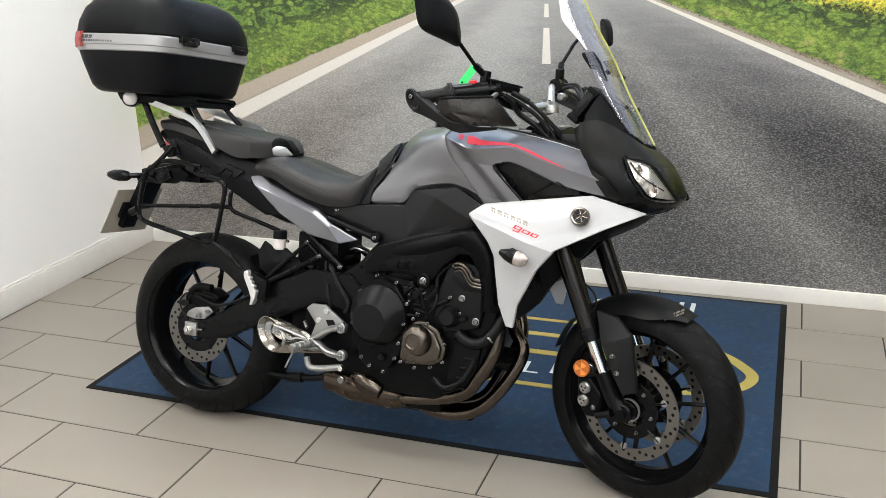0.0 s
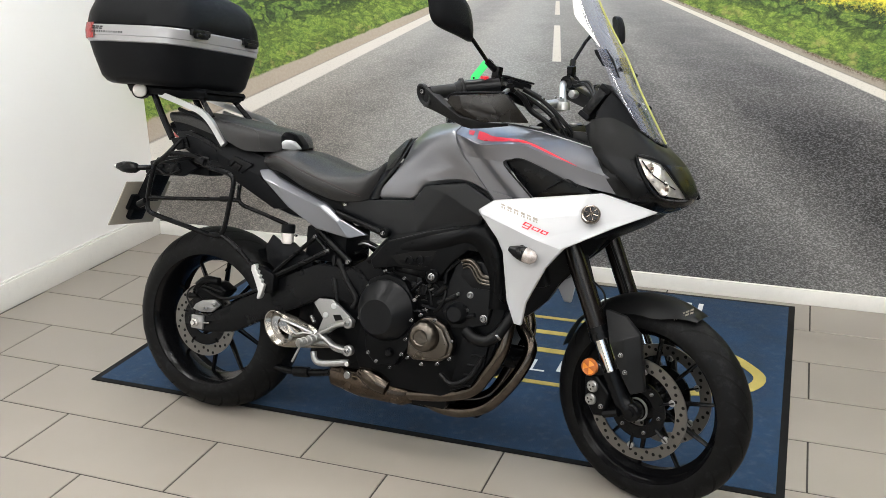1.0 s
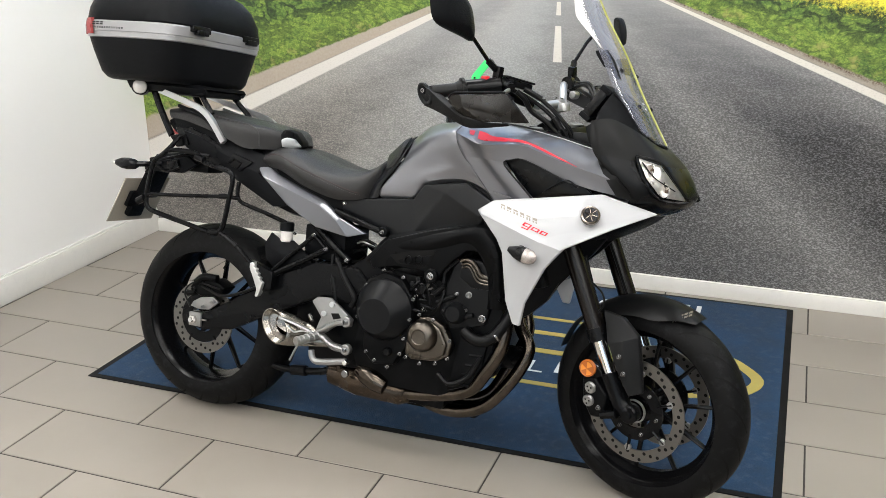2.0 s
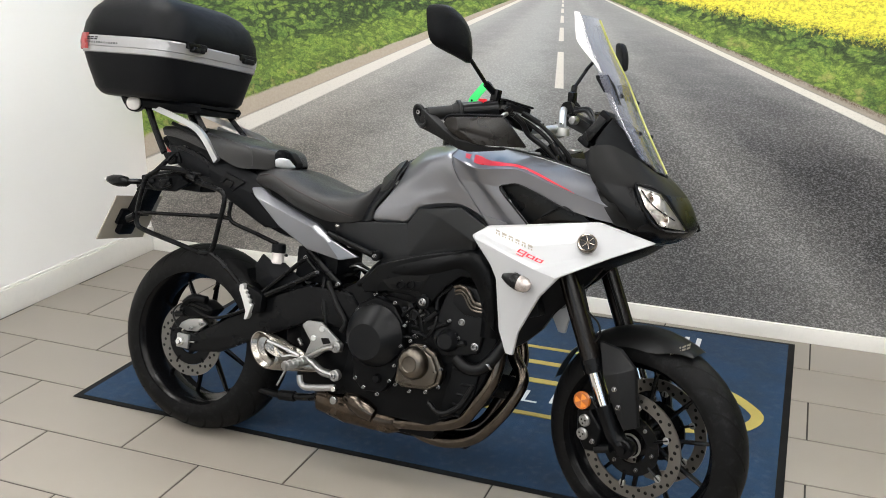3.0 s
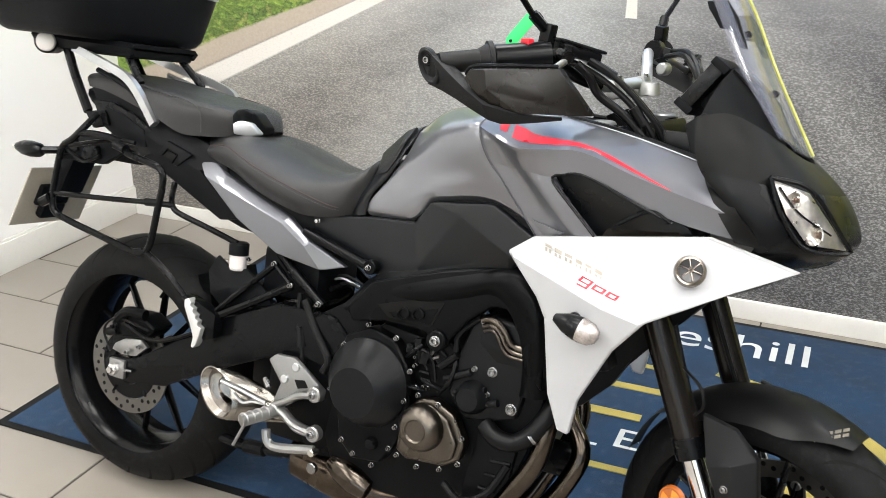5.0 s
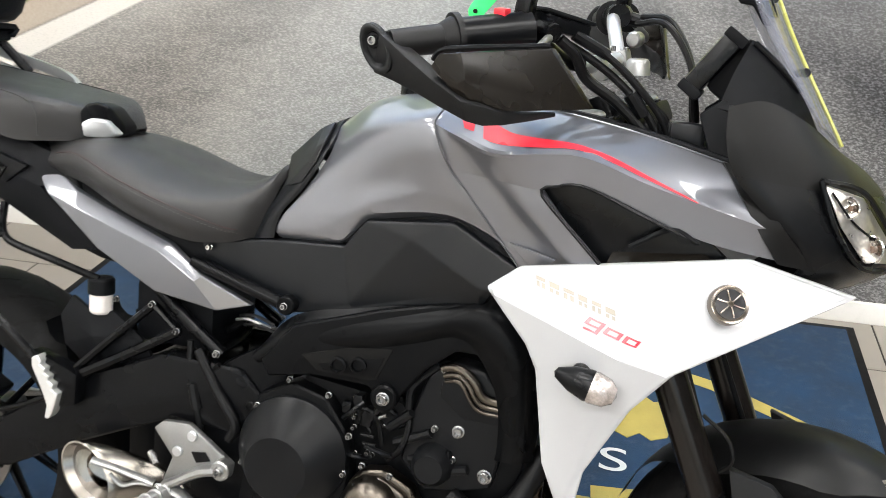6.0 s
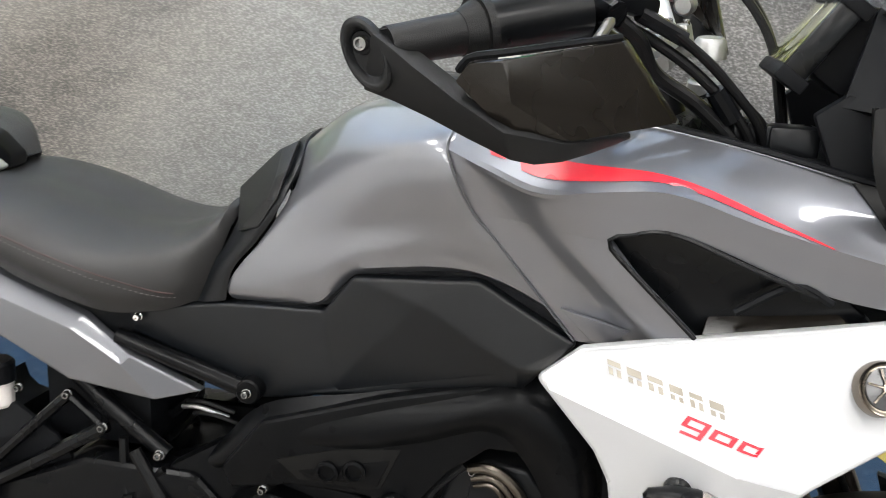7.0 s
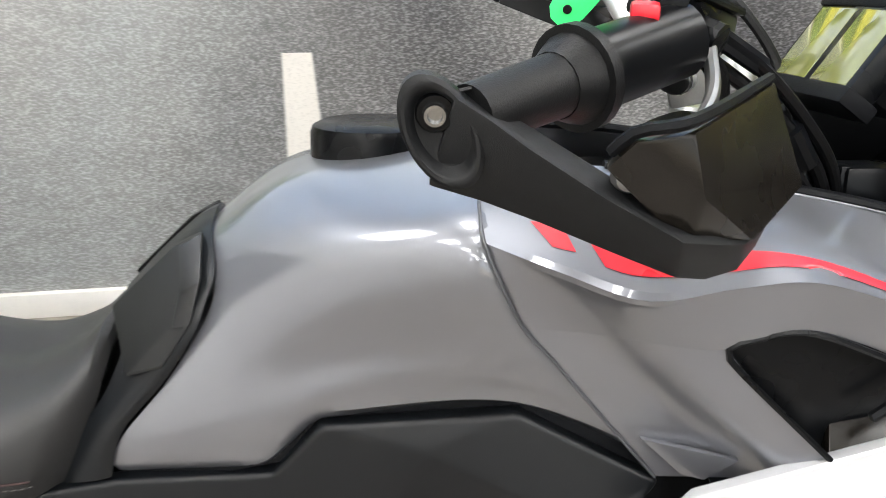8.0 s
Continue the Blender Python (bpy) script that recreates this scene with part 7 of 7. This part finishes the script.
        # mirror
        P = [(1.081, 0.331, 1.279), (1.080, 0.330, 1.312), (1.075, 0.342, 1.368), (1.070, 0.385, 1.408), (1.070, 0.430, 1.418), (1.056, 0.462, 1.412), (1.058, 0.464, 1.375), (1.062, 0.460, 1.340), (1.067, 0.440, 1.318), (1.076, 0.368, 1.293)]
        bm = bmesh.new()
        cen = sum((Vector((x, -s * l, z)) for x, l, z in P), Vector()) / len(P)
        loops = []
        for off, k in ((-0.012, 0.94), (-0.010, 1.0), (0.004, 1.0), (0.018, 0.86), (0.026, 0.55)):
            loops.append([cen + (Vector((x, -s * l, z)) - cen) * k + Vector((off, 0, 0)) for x, l, z in P])
        if s < 0:
            swing = Matrix.Translation(Vector((0.068, 0.010, -0.026)) + cen) @ Matrix.Rotation(radians(38), 4, "Z") @ Matrix.Scale(0.62, 4) @ Matrix.Translation(-cen)
            loops = [[swing @ p for p in l] for l in loops]
            cen = swing @ cen
        loops = [catmull(l + [l[0]], 41)[:-1] for l in loops]
        mi = side("mirror", skin(loops), "plastic", BIKE, "black rear-view mirror on a thin stem", 50)
        if s > 0:
            side("mirror_glass", skin([[cen + (p - cen) * 0.90 + Vector((-0.0006, 0, 0)) for p in loops[0]], [cen + (p - cen) * 0.90 + Vector((-0.003, 0, 0)) for p in loops[0]]]), "chrome", mi, "mirror glass")
        side("mirror_stem", tube([(1.078, -s * 0.345, 1.306), (1.076, -s * 0.315, 1.284), (1.077, -s * 0.240, 1.218)], 0.0055, 8, 3, smooth=False), "satin", mi)
        side("mirror_base", merged(tube([(1.076, -s * 0.250, 1.228), (1.086, -s * 0.228, 1.206)], 0.0095, 8, 2, smooth=False), moved(box(-0.011, 0.011, -0.011, 0.011, -0.024, 0.024, 0.004), pose(1.089, -s * 0.222, 1.190, s * -8, 6, 0))), "satin", mi)
    # cables and hoses from the bars down to the headstock
    for r, run in ((0.0050, [(1.065, -0.190, 1.177), (1.106, -0.165, 1.167), (1.155, -0.130, 1.136), (1.203, -0.100, 1.088), (1.241, -0.075, 1.032)]),
                   (0.0058, [(1.060, -0.185, 1.159), (1.105, -0.160, 1.146), (1.139, -0.130, 1.124), (1.184, -0.105, 1.087), (1.226, -0.085, 1.036)]),
                   (0.0080, [(1.114, -0.165, 1.146), (1.130, -0.150, 1.127), (1.142, -0.130, 1.093), (1.180, -0.105, 1.061), (1.216, -0.090, 1.022)]),
                   (0.0050, [(1.128, -0.150, 1.155), (1.159, -0.120, 1.129), (1.191, -0.100, 1.100), (1.221, -0.075, 1.060), (1.244, -0.060, 1.027)])):
        steered("cable", tube(run + [(1.252, run[-1][1] * 0.8, 0.960)], r, 10, 36), "hose", BIKE, "black control cable")
    for k, (y0, z0, y1, r) in enumerate(((0.17, 1.170, 0.06, 0.0055), (0.15, 1.160, 0.075, 0.0055))):
        steered("cable", tube([(1.09, y0 * 1.15, z0 - 0.012), (1.150, y0 * 0.95, 1.158 - 0.004 * k), (1.205, y0 * 0.55 + y1 * 0.35, 1.105), (1.235, y1, 1.035), (1.250, y1 * 0.8, 0.960)], r, 8, 30), "hose", BIKE, "black control cable")
    bars_part("clutch_pivot", moved(lathe([(1e-5, 0.010), (0.010, 0.010), (0.013, 0.006), (0.013, -0.012), (0.009, -0.020), (1e-5, -0.020)], 20, "Y"), Matrix.Translation((1.094, 0.160, 1.124)) @ Matrix.Rotation(math.pi, 4, "X")), "alu", BIKE, "bright clutch cable adjuster")
    for r, a, b in ((0.0082, (1.128, -0.150, 1.153), (1.165, -0.118, 1.127)), (0.0105, (1.196, -0.101, 1.076), (1.214, -0.090, 1.046))):
        steered("cable_sleeve", tube([a, b], r, 10, 2, smooth=False), "plastic_smooth", BIKE)
    steered("ignition_lock", moved(lathe([(1e-5, 0.022), (0.014, 0.022), (0.017, 0.018), (0.019, 0.0), (1e-5, 0.0)], 20, "Z"), Matrix.Translation((1.165, 0.0, 1.090))), "alu", BIKE, "silver ignition lock")
    part("headstock_cover", box(1.12, 1.30, -0.11, 0.11, 0.90, 1.005, 0.02), "plastic", BIKE)
    part("fuse_box", box(1.225, 1.275, -0.105, -0.065, 0.985, 1.03, 0.006), "plastic_smooth", BIKE)
    for k in range(5):
        part("connector", box(1.19 + 0.016 * k, 1.203 + 0.016 * k, -0.10 + 0.01 * (k % 2), -0.085 + 0.01 * (k % 2), 1.0, 1.03, 0.002), "plastic_smooth", BIKE)


# ---- tail: plate, lamps, luggage frames ----
def tail():
    n = Vector((0.90, 0, -0.436))
    c = Vector((-0.3795, 0, 0.6615))
    m = Matrix.Translation(c) @ Matrix.Rotation(radians(25.8), 4, "Y")
    pl = part("number_plate", moved(box(-0.002, 0.002, -0.114, 0.114, -0.088, 0.088, 0.0008, 1), m), "plate_back", BIKE, "number plate on a black tail bracket")
    for k, w in enumerate((0.150, 0.165)):
        for j in range(4):
            part("print_bar", moved(box(-0.0032, -0.0022, -w / 2 + j * w / 4, -w / 2 + j * w / 4 + w / 4 - 0.012, 0.010 - 0.070 * k, 0.060 - 0.070 * k, 0), m), "letter_dark", pl, "dark printed bar")
    part("plate_bracket", merged(moved(box(0.002, 0.018, -0.070, 0.030, -0.020, 0.040, 0.006), m), moved(box(0.002, 0.026, -0.050, 0.020, -0.058, -0.012, 0.008), m), moved(box(0.002, 0.014, -0.030, 0.045, 0.030, 0.088, 0.006), m)), "plastic", BIKE, "black plate bracket")
    part("tail_arm", merged(box(-0.275, -0.050, -0.045, 0.045, 0.785, 0.822, 0.010), moved(box(-0.020, 0.020, -0.040, 0.040, -0.075, 0.060, 0.008), pose(-0.312, 0, 0.745, 0, 27, 0))), "plastic", BIKE, "black tail bracket")
    part("tail_underside", box(-0.14, 0.10, -0.06, 0.06, 0.815, 0.86, 0.012), "plastic", BIKE)
    for x, y, z, w in ((-0.262, -0.075, 0.792, 0.022), (-0.225, -0.088, 0.812, 0.026), (-0.190, -0.080, 0.790, 0.020), (-0.150, -0.092, 0.806, 0.024)):
        part("tail_block", moved(box(-w, w, -0.016, 0.016, -w * 0.6, w * 0.6, 0.006), pose(x, y, z, 0, -14, 0)), "plastic_smooth", BIKE)
    part("tail_cable", tube([(-0.270, -0.095, 0.770), (-0.230, -0.105, 0.800), (-0.180, -0.100, 0.780), (-0.120, -0.105, 0.800)], 0.0045, 8, 24), "hose", BIKE)
    lamp = part("tail_lamp", box(-0.205, -0.165, -0.050, 0.050, 0.905, 0.940, 0.010), "red_lens", BIKE, "red tail lamp")
    for s in (1, -1):
        ind = part("rear_indicator", moved(lathe([(1e-5, -0.068), (0.010, -0.060), (0.018, -0.036), (0.020, -0.010), (0.017, 0.018), (0.010, 0.030), (1e-5, 0.032)], 18, "X"), Matrix.Translation((-0.290, -s * 0.150, 0.795))), "plastic_smooth", BIKE, "black teardrop indicator")
        part("lens", moved(lathe([(1e-5, -0.074), (0.007, -0.070), (0.0105, -0.0605), (0.009, -0.058), (1e-5, -0.058)], 16, "X"), Matrix.Translation((-0.290, -s * 0.150, 0.795))), "clear_lens", ind)
        part("stalk", tube([(-0.265, -s * 0.150, 0.797), (-0.235, -s * 0.110, 0.800), (-0.230, -s * 0.040, 0.800)], 0.009, 8, 10), "plastic_smooth", ind)
        part("tail_bracket", plate(flat([(-0.270, 0.775), (-0.230, 0.835), (-0.120, 0.850), (-0.060, 0.815), (-0.120, 0.780)], 0.095), s, 0.02, 0.004), "plastic", BIKE)
        # pannier frame, fitted on this side alone
        if s > 0:
            y = -0.168
            fr = part("pannier_frame", tube([(-0.095, -0.140, 0.905), (-0.112, y, 0.866), (-0.142, y, 0.840), (-0.174, y, 0.816), (-0.190, y, 0.760), (-0.200, y, 0.695), (-0.192, y, 0.660), (-0.150, y, 0.646), (-0.040, y, 0.626), (0.066, y, 0.607), (0.099, y, 0.611), (0.117, y, 0.638), (0.132, y, 0.715), (0.143, y, 0.777), (0.137, y, 0.803), (0.112, y, 0.814), (0.030, y, 0.830), (-0.002, y, 0.854), (-0.065, y, 0.860), (-0.118, y, 0.856)], 0.0082, 10, 120), "satin", BIKE, "black tubular pannier frame")
            part("cross_bar", tube([(-0.194, y, 0.703), (-0.040, y, 0.715), (0.128, y, 0.730)], 0.0062, 8, 6), "satin", fr)
            part("cross_joint", tube([(0.098, y, 0.728), (0.136, y, 0.731)], 0.0092, 10, 2, smooth=False), "satin", fr)
            part("lower_stay", tube([(0.070, y, 0.608), (0.104, y, 0.612), (0.170, y * 0.98, 0.575), (0.235, y * 0.95, 0.520)], 0.0078, 8, 16), "satin", fr)
            part("front_stay", tube([(0.134, -0.120, 0.775), (0.144, -0.138, 0.740), (0.156, -0.142, 0.720), (0.180, -0.140, 0.709), (0.245, -0.130, 0.691), (0.320, -0.115, 0.667)], 0.0068, 8, 30), "satin", fr)
            part("stay_link", tube([(0.130, y, 0.730), (0.152, -0.141, 0.726)], 0.0068, 8, 2, smooth=False), "satin", fr)
            part("frame_clamp", plate(flat([(-0.150, 0.905), (-0.085, 0.915), (-0.070, 0.880), (-0.120, 0.868)], 0.130), s, 0.014, 0.004), "satin", fr)
            part("upper_stay", tube([(-0.150, y, 0.822), (-0.090, y * 0.95, 0.838), (-0.020, y * 0.85, 0.852), (0.020, y * 0.8, 0.850)], 0.0055, 8, 14), "satin", fr)
            part("clamp_knob", tube([(-0.002, -0.172, 0.846), (0.030, -0.172, 0.838)], 0.0115, 10, 2, smooth=False), "plastic_smooth", fr)
            part("stop_knob", tube([(-0.205, -0.172, 0.690), (-0.232, -0.172, 0.676)], 0.0125, 10, 2, smooth=False), "plastic_smooth", fr)
        part("rack_post", tube([(-0.245, -s * 0.105, 1.050), (-0.205, -s * 0.112, 0.985), (-0.150, -s * 0.118, 0.905)], 0.009, 8, 8, 1.4), "satin", BIKE)
        part("rack_strut", tube([(-0.060, -s * 0.090, 1.045), (-0.020, -s * 0.100, 1.005), (0.000, -s * 0.105, 0.985)], 0.009, 8, 8), "satin", BIKE)
    rk = part("luggage_rack", box(-0.330, -0.040, -0.105, 0.105, 1.040, 1.062, 0.008, 3), "plastic", BIKE, "black top case carrier plate")
    part("rack_wedge", surf([[(-0.345, 0.0, 1.088), (-0.20, 0.0, 1.08), (-0.03, 0.0, 1.072)], [(-0.345, 0.125, 1.088), (-0.20, 0.125, 1.08), (-0.03, 0.110, 1.072)], [(-0.335, 0.120, 1.050), (-0.20, 0.120, 1.045), (-0.03, 0.100, 1.048)]], nu=10, nv=8, thick=0.01, both=True), "plastic", rk)
    barrel = pose(-0.296, -0.112, 1.056, 0, 0, 36)
    part("lock_housing", moved(lathe([(1e-5, -0.040), (0.025, -0.040), (0.028, -0.036), (0.028, 0.05), (1e-5, 0.05)], 24, "Y"), barrel), "plastic", rk)
    part("lock_cap", moved(lathe([(1e-5, -0.049), (0.014, -0.049), (0.021, -0.046), (0.0235, -0.040), (1e-5, -0.040)], 28, "Y"), barrel), "clear_lens", rk, "round pale lock cover")



front_end()
handlebars()
tail()


# ---- top case, a separate thing on the carrier ----
def case_ring(z, a, b, cx, p=0.42, n=64):
    out = []
    for k in range(n):
        t = 2 * math.pi * k / n
        c, s = math.cos(t), math.sin(t)
        out.append(Vector((cx + a * math.copysign(abs(c) ** p, c), b * math.copysign(abs(s) ** p, s), z)))
    return out


def top_case():
    t = thing("top_case", BIKE.matrix_basis @ Matrix.Translation((0, 0, 0)), "black hard top case with silver band, closed, on the rear carrier", "case")
    base = part("base_shell", skin([case_ring(z, a * 0.925, b * 0.905, cx + 0.010, p) for z, a, b, cx, p in ((1.074, 0.170, 0.215, -0.250, 0.46), (1.080, 0.182, 0.228, -0.250, 0.44), (1.096, 0.192, 0.243, -0.252, 0.42), (1.160, 0.209, 0.268, -0.258, 0.42), (1.200, 0.218, 0.282, -0.260, 0.42), (1.206, 0.219, 0.284, -0.260, 0.42))]), "plastic", t, "matte black lower shell", 40)
    lid = part("lid", skin([case_ring(z, a * 0.925, b * 0.905, cx + 0.010, p) for z, a, b, cx, p in ((1.256, 0.222, 0.288, -0.260, 0.43), (1.262, 0.226, 0.292, -0.260, 0.43), (1.300, 0.222, 0.286, -0.261, 0.44), (1.345, 0.206, 0.266, -0.264, 0.46), (1.378, 0.180, 0.236, -0.266, 0.5), (1.396, 0.145, 0.195, -0.268, 0.55), (1.405, 0.095, 0.135, -0.270, 0.6), (1.407, 0.02, 0.03, -0.270, 0.8))]), "plastic", t, "matte black domed lid", 40)
    part("band", skin([case_ring(z, a * 0.925, b * 0.905, -0.260 + 0.010, 0.43) for z, a, b in ((1.203, 0.219, 0.284), (1.206, 0.223, 0.289), (1.222, 0.224, 0.290), (1.224, 0.226, 0.293), (1.252, 0.227, 0.294), (1.256, 0.224, 0.291), (1.259, 0.218, 0.284))]), "silver_band", t, "silver plastic band", 25)
    # red reflector wrapped round the rear corner
    for s in (1, -1):
        pts = [p for p in case_ring(0, 0.2115, 0.2675, -0.250, 0.43, 240) if p.x < -0.365 and p.y * -s > 0.06]
        pts.sort(key=lambda p: math.atan2(p.y * -s, p.x + 0.26))
        low, hi = [p + Vector((0, 0, 1.212)) for p in pts], [p + Vector((0, 0, 1.262)) for p in pts]
        bm = skin([low, [p.lerp(q, 0.5) + Vector((-0.002, -s * 0.002, 0)) for p, q in zip(low, hi)], hi], closed=False)
        bmesh.ops.solidify(bm, geom=list(bm.faces), thickness=0.003)
        part("reflector", bm, "red_lens", t, "red corner reflector")
        part("print", moved(bar_glyphs(3, 0.014, 0.011, 0.003, 0.3, 3), Matrix.Translation((-0.375 if s > 0 else -0.33, -s * 0.2668, 1.240)) @ Matrix.Rotation(0 if s > 0 else math.pi, 4, "Z")), "letter_dark", t, "dark printed bars", 32, False)
        part("print", moved(bar_glyphs(13, 0.0075, 0.0055, 0.003, 0.0, 6), Matrix.Translation((-0.375 if s > 0 else -0.235, -s * 0.2668, 1.230)) @ Matrix.Rotation(0 if s > 0 else math.pi, 4, "Z")), "letter_dark", t, "dark small printed bars", 32, False)
    for y in (-0.135, 0.135):
        part("hinge", merged(box(-0.051, -0.033, y - 0.045, y + 0.045, 1.240, 1.262, 0.005), box(-0.047, -0.027, y - 0.028, y + 0.028, 1.232, 1.250, 0.005)), "plastic_smooth", t, "black hinge")
    part("latch", box(-0.470, -0.446, -0.06, 0.06, 1.17, 1.25, 0.006), "plastic_smooth", t)
    return t


top_case()


def key_tag():
    """Green plastic tag that hangs from the mirror stem."""
    t = thing("key_tag", BIKE.matrix_basis @ STEER, "bright green plastic tag hanging from the mirror stem", "tag")
    low, top, half = Vector((1.018, 0.243, 1.172)), Vector((1.066, 0.234, 1.228)), 0.0115
    d = (top - low).normalized()
    n = Vector((d.z, 0, -d.x)) * half
    pts = [low + n * 0.35, low + n * 0.85 + d * 0.005, low + n + d * 0.013, top + n - d * 0.010, top + n * 0.45, top - n * 0.45, top - n - d * 0.010, low - n + d * 0.013, low - n * 0.85 + d * 0.005, low - n * 0.35]
    part("tag_body", plate([tuple(p) for p in pts], 1, 0.002, 0.0006), "tag", t)
    hole = low + d * 0.011
    part("eyelet", disc_knob((hole.x, -hole.y, hole.z), 0.0028, 0.0052, "Y", 14), "dark_hole", t)
    part("loop", tube([(top.x - 0.002, -top.y, top.z - 0.004), (top.x + 0.008, -top.y, top.z + 0.004), (1.083, -0.229, 1.222), (1.086, -0.224, 1.208)], 0.0010, 6, 16), "hose", t)


key_tag()


# ---- floor tiles ----
def tile_mesh(w, d):
    bm = box(-w / 2, w / 2, -d / 2, d / 2, -0.010, 0.0, 0.0012, 1)
    sharpen(bm)
    me = bpy.data.meshes.new("tile")
    bm.to_mesh(me)
    bm.free()
    me.materials.append(M["tile"])
    return me


def lay_tiles():
    made = {}
    rest = []
    for r in range(-18, 6):
        y0, y1 = 0.3 * r, 0.3 * (r + 1)
        shift = 0.0 if r % 2 else 0.3
        for k in range(-4, 10):
            x0, x1 = shift + 0.6 * k, shift + 0.6 * (k + 1)
            x0, x1, yy1 = max(x0, WALL_X), min(x1, EAST_X), min(y1, WALL_Y)
            if x1 - x0 < 0.03:
                continue
            near = r >= -8 and x0 < 3.0
            g = 0.006
            w, d = round(x1 - x0 - g, 4), round(yy1 - y0 - g, 4)
            if near:
                key = (w, d)
                if key not in made:
                    made[key] = tile_mesh(w, d)
                t = new("tile", made[key])
                t.parent = FLOOR
                t.location = ((x0 + x1) / 2, (y0 + yy1) / 2, 0)
            else:
                rest.append((x0 + g / 2, x1 - g / 2, y0 + g / 2, yy1 - g / 2))
    bm = bmesh.new()
    for x0, x1, y0, y1 in rest:
        top = [bm.verts.new((x, y, 0)) for x, y in ((x0, y0), (x1, y0), (x1, y1), (x0, y1))]
        low = [bm.verts.new((v.co.x, v.co.y, -0.008)) for v in top]
        bm.faces.new(top)
        for i in range(4):
            j = (i + 1) % 4
            bm.faces.new((top[j], top[i], low[i], low[j]))
    tagged(part("tile_field", bm, "tile", FLOOR), kind="stuff")


lay_tiles()
